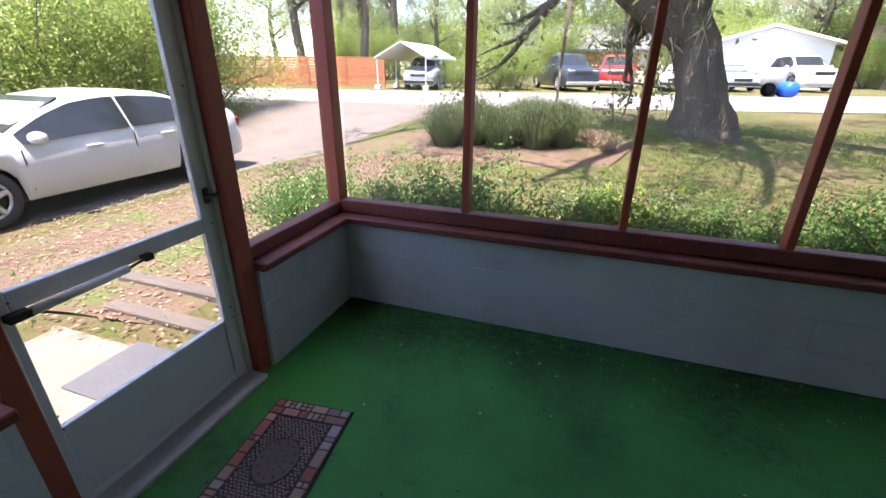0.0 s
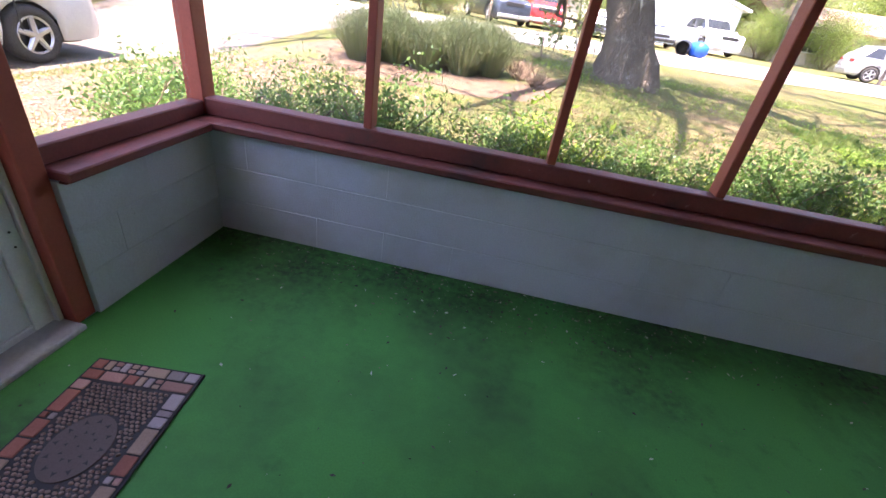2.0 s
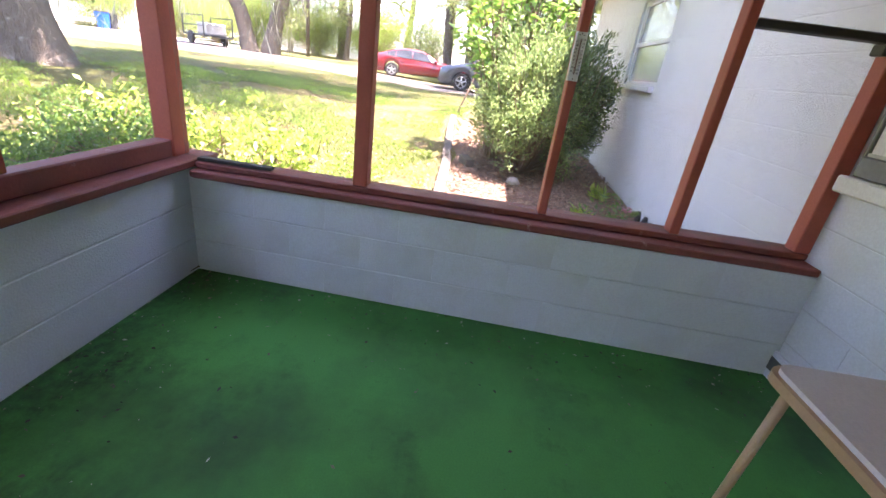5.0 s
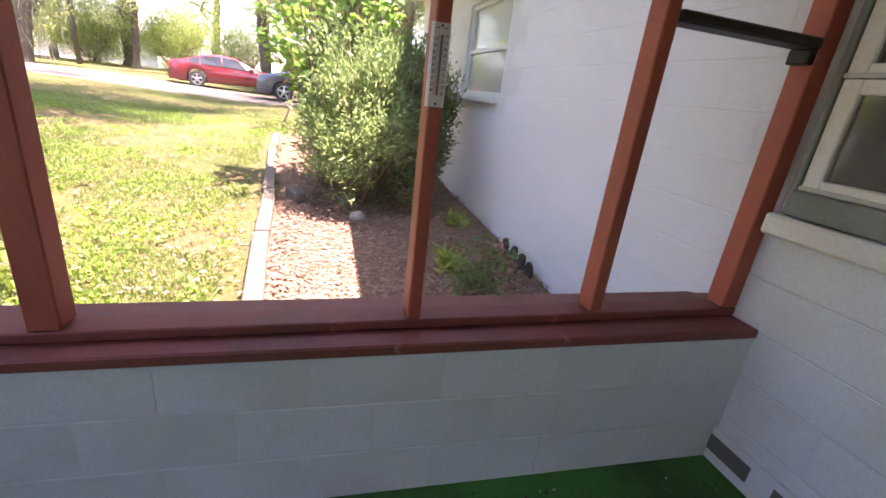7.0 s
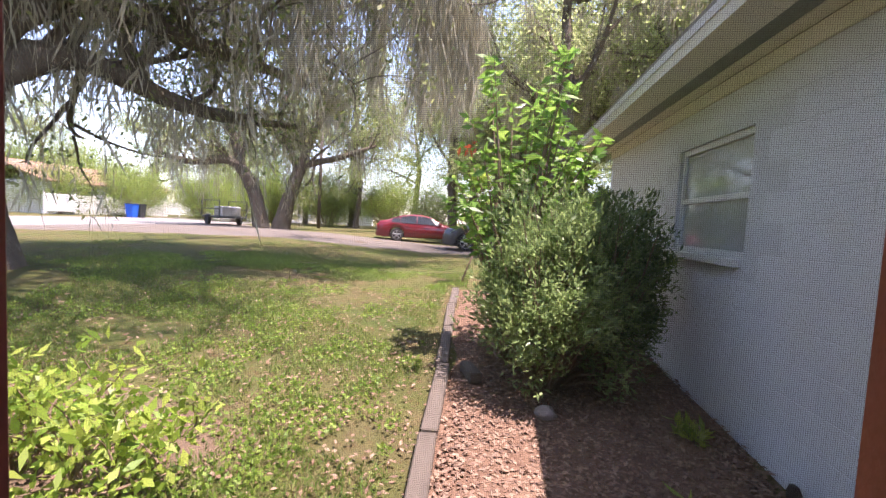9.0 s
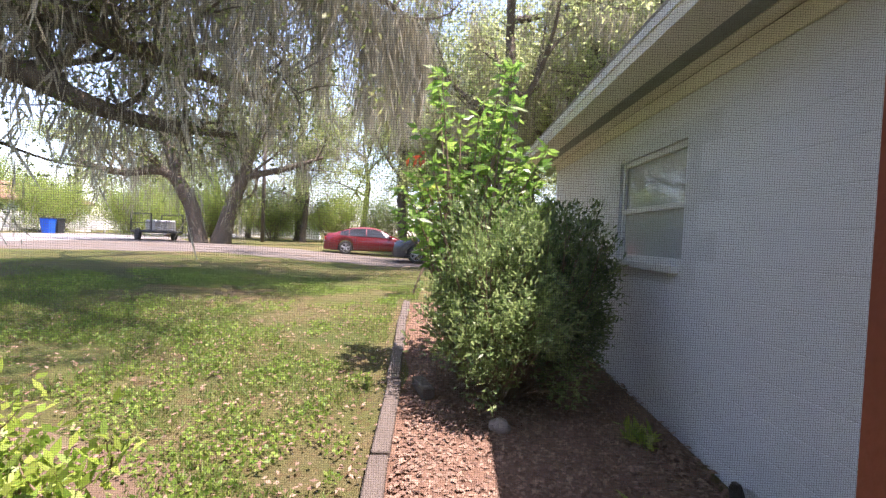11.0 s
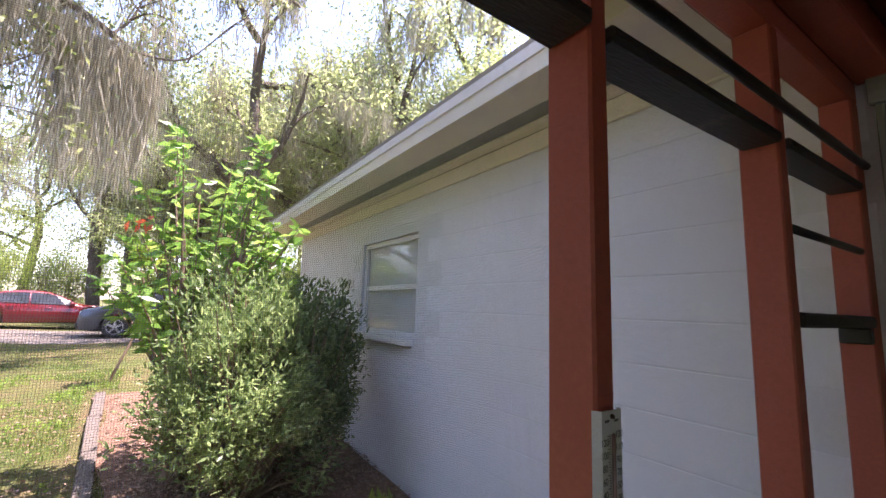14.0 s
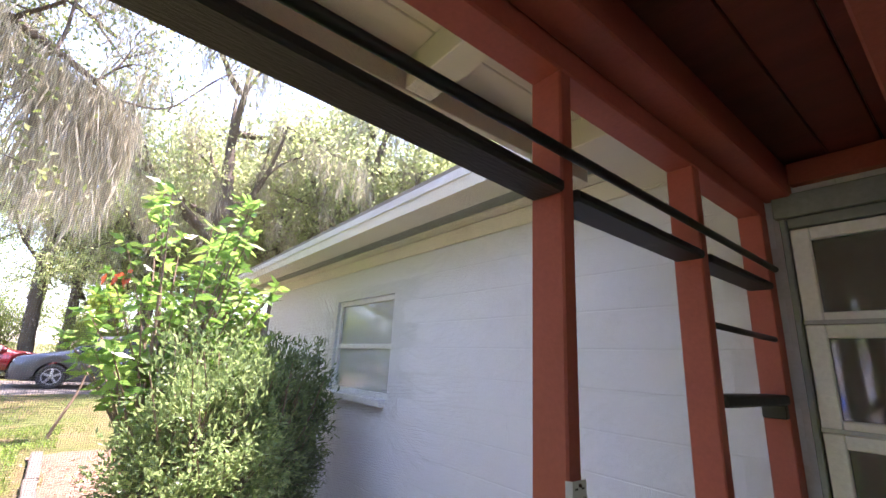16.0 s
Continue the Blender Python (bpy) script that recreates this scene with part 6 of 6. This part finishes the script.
    # windscreen and rear pane
    for a, b, nm in ((w[0] - 0.0, w[1] + 0.05, "windscreen"), (w[4] + 0.02, w[3] - 0.05, "rear_window")):
        pts = []
        for x, f in ((a, -1), (a, 1), (b, 1), (b, -1)):
            zs, zt = np.interp(x, xs, belt), np.interp(x, xs, top)
            y, z = section(x, 0.24, zs, zt)[5]
            pts.append(Vector((x, f * y * (1.12 if abs(b - x) < 1e-6 else 1.08), z + 0.012)))
        panel(nm, pts, GLASS_DARK, 0.02, Vector((0, 0, 1)), ob, "dark glass")
    zf = K[-2, 1]
    part("grille", boxed((L / 2 - 0.10, -Wd * 0.48, zf - 0.20), (L / 2 + 0.008, Wd * 0.48, zf - 0.03), 0.02), TRIMBLACK, ob, "dark grille")
    part("bumper", boxed((L / 2 - 0.12, -Wd * 0.86, 0.30), (L / 2 + 0.03, Wd * 0.86, 0.47), 0.03), TRIMBLACK if name != "pickup_truck" else RIM, ob)
    part("bumper", boxed((-L / 2 - 0.03, -Wd * 0.84, 0.32), (-L / 2 + 0.12, Wd * 0.84, 0.52), 0.03), colour if name != "pickup_truck" else RIM, ob)
    part("number_plate", boxed((-L / 2 - 0.038, -0.15, 0.62), (-L / 2 - 0.0, 0.15, 0.76)), PLATE, ob)
    part("underbody", boxed((-L / 2 + 0.3, -Wd * 0.8, 0.20), (L / 2 - 0.3, Wd * 0.8, 0.42)), TRIMBLACK, ob)
    # wheels
    for sx in (-1, 1):
        for sy in (-1, 1):
            bm2 = bmesh.new()
            c = Vector((sx * wb / 2, sy * (Wd - 0.115), r))
            prof = [(r * 0.66, -0.10), (r * 0.93, -0.105), (r, -0.07), (r, 0.07), (r * 0.93, 0.105), (r * 0.66, 0.10)]
            rg = []
            for k in range(24):
                a = 2 * math.pi * k / 24
                rg.append([bm2.verts.new((c.x + q * math.cos(a), c.y + d, c.z + q * math.sin(a))) for q, d in prof])
            for k in range(24):
                for i in range(6):
                    bm2.faces.new((rg[k][i], rg[k][(i + 1) % 6], rg[(k + 1) % 24][(i + 1) % 6], rg[(k + 1) % 24][i]))
            bmesh.ops.recalc_face_normals(bm2, faces=bm2.faces)
            wheel = part("wheel", bm2, TYRE, ob, "", True)
            bm2 = bmesh.new()
            yo = c.y + sy * 0.085
            for k in range(5):
                a = 2 * math.pi * (k + 0.25) / 5
                rod(bm2, (c.x, yo, c.z), (c.x + r * 0.64 * math.cos(a), yo, c.z + r * 0.64 * math.sin(a)), 0.045, 0.032, 6)
            bmesh.ops.create_cone(bm2, cap_ends=True, segments=14, radius1=0.07, radius2=0.06, depth=0.05, matrix=Matrix.Translation((c.x, yo, c.z)) @ Matrix.Rotation(math.pi / 2, 4, "X"))
            for k in range(24):
                a, b = 2 * math.pi * k / 24, 2 * math.pi * (k + 1) / 24
                rod(bm2, (c.x + r * 0.64 * math.cos(a), yo, c.z + r * 0.64 * math.sin(a)), (c.x + r * 0.64 * math.cos(b), yo, c.z + r * 0.64 * math.sin(b)), 0.02, None, 5)
            part("rim", bm2, RIM, wheel, "silver alloy rim")
            bm2 = bmesh.new()
            bmesh.ops.create_cone(bm2, cap_ends=True, segments=20, radius1=r * 0.63, radius2=r * 0.63, depth=0.06, matrix=Matrix.Translation((c.x, c.y, c.z)) @ Matrix.Rotation(math.pi / 2, 4, "X"))
            part("brake_disc", bm2, TRIMBLACK, wheel)
    return ob


def park(ob, x, y, turn, slope=0.0):
    ob.matrix_basis = pose(x, y, ground_z(x, y) + 0.03, slope) @ pose(0, 0, 0, 0, 0, turn)


park(car("sedan", "white pearl four-door sedan parked on the drive", SEDAN, paint("white_pearl", (0.56, 0.56, 0.55))), -6.95, 3.98, -91)
park(car("compact_suv", "silver-blue compact car parked under the canopy", SUV, paint("silver_blue", (0.30, 0.33, 0.38), 0.4)), -9.5, 24.6, -80)
park(car("pickup_truck", "dark blue pickup truck parked across the street", PICKUP, paint("dark_blue", (0.035, 0.045, 0.065), 0.2)), -2.1, 27.0, -65)
park(car("pickup_truck", "red pickup truck with silver bumper across the street", PICKUP, paint("bright_red", (0.38, 0.03, 0.03))), 0.7, 29.2, -90)
park(car("sedan", "light blue sedan parked in front of the white garage", SEDAN, paint("pale_blue", (0.42, 0.50, 0.58), 0.3)), 6.9, 30.6, -85)
park(car("pickup_truck", "white pickup truck parked in front of the garage", PICKUP, paint("plain_white", (0.75, 0.75, 0.74))), 10.2, 31.5, -78)
park(car("sedan", "white sedan parked behind the leaning oak", SEDAN, bpy.data.materials["plain_white"]), 4.2, 29.5, -100)
park(car("compact_suv", "silver wagon parked along the street kerb", SUV, paint("silver", (0.50, 0.50, 0.49), 0.4)), 18.2, 26.9, -12)
park(car("sedan", "dark red sedan parked on the next drive", SEDAN, paint("dark_red", (0.17, 0.010, 0.014), 0.1)), 25.6, 4.75, -78)
park(car("compact_suv", "dark grey car parked on the next drive", SUV, paint("dark_grey", (0.09, 0.095, 0.10), 0.3)), 21.3, 0.75, 88)

# ---- across the street ----
CEDAR = surface("orange_cedar", (0.42, 0.15, 0.055), (0.34, 0.11, 0.04), 0.7, big=2, fine=30, bump=0.3, stretch=(1, 1, 5), per_piece=0.12)
SHINGLE = surface("grey_shingles", (0.17, 0.17, 0.18), (0.13, 0.13, 0.14), 0.9, big=1, fine=12, bump=0.5)
BROWN_ROOF = surface("brown_shingles", (0.26, 0.15, 0.10), (0.20, 0.115, 0.08), 0.9, big=1, fine=12, bump=0.5, stain=(0.35, 0.27, 0.22))
STUCCO_W = surface("white_stucco", (0.76, 0.76, 0.74), (0.70, 0.70, 0.68), 0.8, big=0.6, fine=20)
STUCCO_C = surface("cream_stucco", (0.58, 0.50, 0.36), (0.52, 0.44, 0.32), 0.8, big=0.6, fine=20)
TARP = surface("white_tarpaulin", (0.74, 0.75, 0.73), (0.66, 0.67, 0.65), 0.6, big=1.5, fine=10, bump=0.3)
SOLAR = surface("solar_panel", (0.02, 0.035, 0.09), (0.03, 0.05, 0.12), 0.15, bump=0)
BIN = surface("dark_bin_plastic", (0.03, 0.035, 0.04), rough=0.5)
BLUE = surface("blue_plastic", (0.01, 0.12, 0.62), (0.01, 0.10, 0.52), 0.4, bump=0.05)
GALV = surface("galvanised", (0.45, 0.46, 0.46), (0.36, 0.37, 0.37), 0.5, 0.6)

fence = thing("plank_fence", "orange-stained wooden fence of horizontal boards", "fence")
fa, fb = Vector((-26.0, 21.4)), Vector((-12.6, 25.4))
fl = (fb - fa).length
me_slat = {}
nb = 6
for i in range(nb):
    a, b = fa.lerp(fb, i / nb), fa.lerp(fb, (i + 1) / nb)
    ang = math.degrees(math.atan2((b - a).y, (b - a).x))
    ln = (b - a).length
    if not me_slat:
        me_slat["slat"] = link_bm("slat", boxed((0.05, -0.012, 0), (ln - 0.05, 0.012, 0.125), 0.004), CEDAR)
        me_slat["post"] = link_bm("post", boxed((-0.05, -0.05, -0.2), (0.05, 0.05, 1.72), 0.006), CEDAR)
    zg = ground_z(a.x, a.y)
    shared("post", me_slat["post"], fence, pose(a.x, a.y, zg, 0, 0, ang))
    for k in range(11):
        shared("slat", me_slat["slat"], fence, pose(a.x, a.y, zg + 0.06 + k * 0.148, 0, 0, ang))
shared("post", me_slat["post"], fence, pose(fb.x, fb.y, ground_z(fb.x, fb.y), 0, 0, 0))

canopy = thing("car_canopy", "white gabled tarpaulin canopy on thin poles", "canopy")
cx0, cx1, cy0, cy1 = -11.5, -8.7, 22.4, 27.2
for x in (cx0, cx1):
    for y in (cy0, (cy0 + cy1) / 2, cy1):
        bm = bmesh.new()
        rod(bm, (x, y, ground_z(x, y)), (x, y, 2.06), 0.035, None, 8)
        pole = part("pole", bm, TARP, canopy)
        part("footing", boxed((x - 0.14, y - 0.14, ground_z(x, y) - 0.05), (x + 0.14, y + 0.14, ground_z(x, y) + 0.22), 0.03), TARP, pole, "white weight at the foot")
bm = bmesh.new()
xm = (cx0 + cx1) / 2
prism(bm, [(cx0 - 0.1, 1.98), (cx0 - 0.1, 2.1), (xm, 2.84), (cx1 + 0.1, 2.1), (cx1 + 0.1, 1.98), (cx1 + 0.06, 2.06), (xm, 2.80), (cx0 - 0.06, 2.06)], 0, cy1 - cy0 + 0.2, Matrix(((1, 0, 0, 0), (0, 0, -1, cy1 + 0.1), (0, 1, 0, 0), (0, 0, 0, 1))))
part("cover", bm, TARP, canopy, "white tarpaulin cover")


def house(label, x0, x1, y0, y1, z0, ze, zr, wall, roof, ridge="x", windows=(), doors=(), garage=None, over=0.4):
    """A one-storey gabled house with its front at y0."""
    ob = thing("house", label, "house")
    wm = bmesh.new()
    if ridge == "x":
        box(wm, (x0, y0, z0 - 0.4), (x1, y1, ze))
    else:
        xm = (x0 + x1) / 2
        prism(wm, [(x0, z0 - 0.4), (x1, z0 - 0.4), (x1, ze), (xm, zr - 0.1), (x0, ze)], 0, y1 - y0, Matrix(((1, 0, 0, 0), (0, 0, -1, y1), (0, 1, 0, 0), (0, 0, 0, 1))))
    part("wall", wm, wall, ob)
    rm = bmesh.new()
    if ridge == "x":
        ym = (y0 + y1) / 2
        prism(rm, [(y0 - over, ze - 0.05), (y0 - over, ze + 0.08), (ym, zr + 0.1), (y1 + over, ze + 0.08), (y1 + over, ze - 0.05), (ym, zr)], x0 - over, x1 + over, Matrix(((0, 0, 1, 0), (1, 0, 0, 0), (0, 1, 0, 0), (0, 0, 0, 1))))
    else:
        xm = (x0 + x1) / 2
        prism(rm, [(x0 - over, ze - 0.12), (x0 - over, ze + 0.02), (xm, zr + 0.1), (x1 + over, ze + 0.02), (x1 + over, ze - 0.12), (xm, zr - 0.06)], 0, y1 - y0 + 2 * over, Matrix(((1, 0, 0, 0), (0, 0, -1, y1 + over), (0, 1, 0, 0), (0, 0, 0, 1))))
    part("roof", rm, roof, ob)
    for x, z, w, h in windows:
        f = part("window", boxed((x - w / 2 - 0.07, y0 - 0.05, z - 0.07), (x + w / 2 + 0.07, y0 - 0.002, z + h + 0.07), 0.01), TRIM_WHITE, ob)
        for sx in (-1, 1):
            part("pane", boxed((x + (sx - 1) * w / 4 + 0.02, y0 - 0.06, z), (x + (sx + 1) * w / 4 - 0.02, y0 - 0.051, z + h)), GLASS_DARK, f)
    for x, w, h in doors:
        part("door", boxed((x - w / 2, y0 - 0.06, z0), (x + w / 2, y0 - 0.002, z0 + h), 0.01), JAMB, ob, "grey door")
    if garage:
        gx, gw, gh = garage
        d = part("garage_door", boxed((gx - gw / 2, y0 - 0.06, z0), (gx + gw / 2, y0 - 0.002, z0 + gh), 0.01), CEDAR, ob)
        for k in range(4):
            part("panel", boxed((gx - gw / 2 + 0.05, y0 - 0.08, z0 + 0.06 + k * gh / 4), (gx + gw / 2 - 0.05, y0 - 0.062, z0 + (k + 1) * gh / 4 - 0.04), 0.01), CEDAR, d)
    return ob


house("white gabled garage with plain front wall", 6.3, 13.0, 34.5, 44, 0.55, 3.2, 4.15, STUCCO_W, TRIM_WHITE, "y")
h = house("tan house with grey shingle roof and solar panels", -9.0, 3.2, 37, 46, 0.5, 2.9, 4.9, STUCCO_C, SHINGLE, "x", [(-6, 1.3, 1.6, 1.1)], [(-3.5, 0.9, 2.05)], (0.5, 3.6, 2.2))
for k in range(3):
    m = Matrix.Translation((-6.8 + k * 1.75, 38.6, 3.68)) @ Matrix.Rotation(math.atan2(2.0, 4.9), 4, "X")
    part("solar_panel", box(bmesh.new(), (-0.82, -0.9, 0.05), (0.82, 0.9, 0.09), 0.01, m), SOLAR, h, "dark blue solar panel")
house("cream bungalow with brown shingle roof", 17.2, 27.0, 38, 47, 0.7, 3.0, 4.5, STUCCO_C, BROWN_ROOF, "x", [(19.5, 1.5, 1.4, 1.2), (25.2, 1.5, 1.6, 1.2)], [(22.6, 0.95, 2.05)])
house("white house with faded brown roof along the street", 30.0, 41.5, 33, 41, 0.72, 2.9, 4.4, STUCCO_W, BROWN_ROOF, "x", [(33, 1.5, 1.4, 1.1), (38, 1.5, 1.4, 1.1)], [(35.6, 0.95, 2.05)])
h = house("small white house beyond the next drive", 0, 8, 0, 6, 0, 2.4, 3.5, STUCCO_W, SHINGLE, "x", [(1.6, 0.9, 1.2, 1.1), (6.2, 0.9, 1.2, 1.1)], [(3.9, 0.95, 2.05)])
h.matrix_basis = pose(47.5, 22.5, 0.7, 0, 0, -75)

wf = thing("white_fence", "white panel fence along the far side of the street", "fence")
for i in range(9):
    x0, y0 = 28.5 + i * 2.2, 31.2 + i * 0.12
    part("panel", boxed((x0 + 0.06, y0 - 0.02, 0.78), (x0 + 2.14, y0 + 0.02, 2.0), 0.01), STUCCO_W, wf)
    part("post", boxed((x0 - 0.06, y0 - 0.06, 0.6), (x0 + 0.06, y0 + 0.06, 2.1), 0.01), STUCCO_W, wf)


def utility_pole(x, y, h, lean, label):
    bm = bmesh.new()
    rod(bm, (0, 0, -0.3), (lean, 0, h), 0.13, 0.10, 10)
    ob = thing("utility_pole", label, "pole")
    part("pole", bm, TIMBER, ob, "", True)
    bm = boxed((-0.05 + lean * 0.93, -0.9, h * 0.93), (0.05 + lean * 0.93, 0.9, h * 0.93 + 0.1), 0.01)
    part("crossarm", bm, TIMBER, ob)
    ob.location = (x, y, ground_z(x, y))


utility_pole(1.25, 30.0, 9.0, 0.2, "grey wooden utility pole across the street")
utility_pole(32.1, 13.4, 8.5, 0.1, "brown wooden utility pole beside the forked oak")
bm = bmesh.new()
rod(bm, (0, 0, -0.1), (0.02, 0, 1.2), 0.045, 0.04, 7)
rod(bm, (0.02, 0, 1.15), (0.10, 0.02, 3.6), 0.05, 0.085, 7)
rod(bm, (0.10, 0.02, 3.5), (-0.1, 0.02, 6.0), 0.085, 0.05, 7)
o = part("slim_tree", bm, BARK, smooth=True)
o.location = (-1.38, 16.2, 0.46)
tagged(o, "slim grey tree trunk at the edge of the street", "trunk")

for nm, lab, mt, x, y, a in (("barrel", "blue plastic barrel lying on its side at the kerb", BLUE, 7.55, 22.6, 10), ("barrel", "black barrel lying open end out at the kerb", BIN, 6.75, 22.8, -25)):
    bm = bmesh.new()
    for k, (d, q) in enumerate(((0, 0.28), (0.1, 0.31), (0.3, 0.325), (0.55, 0.325), (0.75, 0.31), (0.85, 0.28))):
        for j in range(18):
            an = 2 * math.pi * j / 18
            bm.verts.new((q * math.cos(an), d, q * math.sin(an)))
    bm.verts.ensure_lookup_table()
    for k in range(5):
        for j in range(18):
            bm.faces.new([bm.verts[i] for i in (k * 18 + j, k * 18 + (j + 1) % 18, (k + 1) * 18 + (j + 1) % 18, (k + 1) * 18 + j)])
    bm.faces.new([bm.verts[90 + j] for j in range(18)])
    if mt is BLUE:
        bm.faces.new([bm.verts[17 - j] for j in range(18)])
    bmesh.ops.recalc_face_normals(bm, faces=bm.faces)
    o = part(nm, bm, mt, smooth=True)
    o.matrix_basis = pose(x, y, ground_z(x, y) + 0.34, 0, 0, a)
    tagged(o, lab, "barrel")

mailbox = thing("mailbox", "black mailbox on a post at the street", "mailbox")
part("post", boxed((-0.05, -0.05, -0.1), (0.05, 0.05, 1.0), 0.006), TIMBER, mailbox)
bm = bmesh.new()
prism(bm, [(-0.09, 0), (0.09, 0), (0.09, 0.12), (0.06, 0.19), (0, 0.21), (-0.06, 0.19), (-0.09, 0.12)], -0.25, 0.25, Matrix(((1, 0, 0, 0), (0, 0, 1, 0), (0, 1, 0, 1.002), (0, 0, 0, 1))))
part("box", bm, BIN, mailbox)
mailbox.location = (16.6, 25.2, ground_z(16.6, 25.2))

for i, (x, y) in enumerate(((31.0, 27.0), (31.9, 27.2))):
    bm = bmesh.new()
    prism(bm, [(-0.28, -0.30), (0.28, -0.30), (0.28, 0.30), (-0.28, 0.30)], 0, 1.0)
    for v in bm.verts:
        if v.co.z < 0.1:
            v.co.x *= 0.8
            v.co.y *= 0.8
    b = thing("wheeled_bin", "dark wheeled rubbish bin beside the street", "bin", "bins by the street")
    part("bin_body", bm, BIN if i else BLUE, b)
    part("lid", boxed((-0.30, -0.33, 1.001), (0.30, 0.32, 1.06), 0.02), BIN, b)
    for s in (-1, 1):
        bm = bmesh.new()
        rod(bm, (s * 0.22, 0.30, 0.12), (s * 0.28, 0.30, 0.12), 0.12, None, 12)
        part("wheel", bm, TYRE, b)
    b.location = (x, y, ground_z(x, y))

trailer = thing("utility_trailer", "small open metal trailer with a ramp gate", "trailer")
part("deck", boxed((-1.4, -0.8, 0.45), (1.4, 0.8, 0.55), 0.01), BIN, trailer)
for x in (-1.38, 1.38):
    for y in (-0.78, 0.78):
        part("upright", boxed((x - 0.03, y - 0.03, 0.551), (x + 0.03, y + 0.03, 1.5), 0.005), BIN, trailer)
for y in (-0.78, 0.78):
    for z in (0.95, 1.45):
        part("side_rail", boxed((-1.35, y - 0.02, z), (1.35, y + 0.02, z + 0.05), 0.005), BIN, trailer)
    bm = bmesh.new()
    rod(bm, (0, y * 1.08, 0.33), (0, y * 1.26, 0.33), 0.33, None, 18)
    part("wheel", bm, TYRE, trailer)
part("load", boxed((-1.0, -0.6, 0.552), (0.2, 0.5, 1.15), 0.05), GALV, trailer, "grey boxy load")
trailer.matrix_basis = pose(27.4, 17.4, ground_z(27.4, 17.4), 0, 0, 55)

# ---- wall blocks ----
EASTW = Matrix(((0, 1, 0, 0), (1, 0, 0, 0), (0, 0, 1, 0), (0, 0, 0, 1)))
lay_blocks(wall_north, "block", XW - 0.2, XE + 0.2, 0.0, 0.60, lambda u, z: Matrix.Translation((u, YN, z)), GREY)
lay_blocks(wall_east, "block", YH + 0.01, YN - 0.002, 0.0, 0.565, lambda u, z: Matrix.Translation((XE - SKEW_WALL * (YN - u), u, z)) @ pose(0, 0, 0, 0, 0, -90 - math.degrees(math.atan(SKEW_WALL))), GREY)
lay_blocks(wall_west, "block", 1.562, YN - 0.002, 0.0, 0.60, lambda u, z: Matrix.Translation((XW, u, z)) @ pose(0, 0, 0, 0, 0, 90), GREY)
lay_blocks(wall_west_2, "block", YH + 0.01, 0.50, 0.0, 0.60, lambda u, z: Matrix.Translation((XW, u, z)) @ pose(0, 0, 0, 0, 0, 90), GREY)


def in_window(a, b, z0, z1):
    for x0, x1, q0, q1 in ((WX0, WX1, WZ0, WZ1), (PX0, PX1, PZ0, PZ1)):
        if b > x0 + 0.01 and a < x1 - 0.01 and z1 > q0 + 0.01 and z0 < q1 - 0.01:
            return True
    return False


lay_blocks(wall_house, "block", 1.0, HX1, 0.02, 2.49, lambda u, z: Matrix.Translation((u, YH, z)) @ pose(0, 0, 0, 0, 0, 180), WHITE_WALL, H=0.19, gap=0.004, skip=in_window)
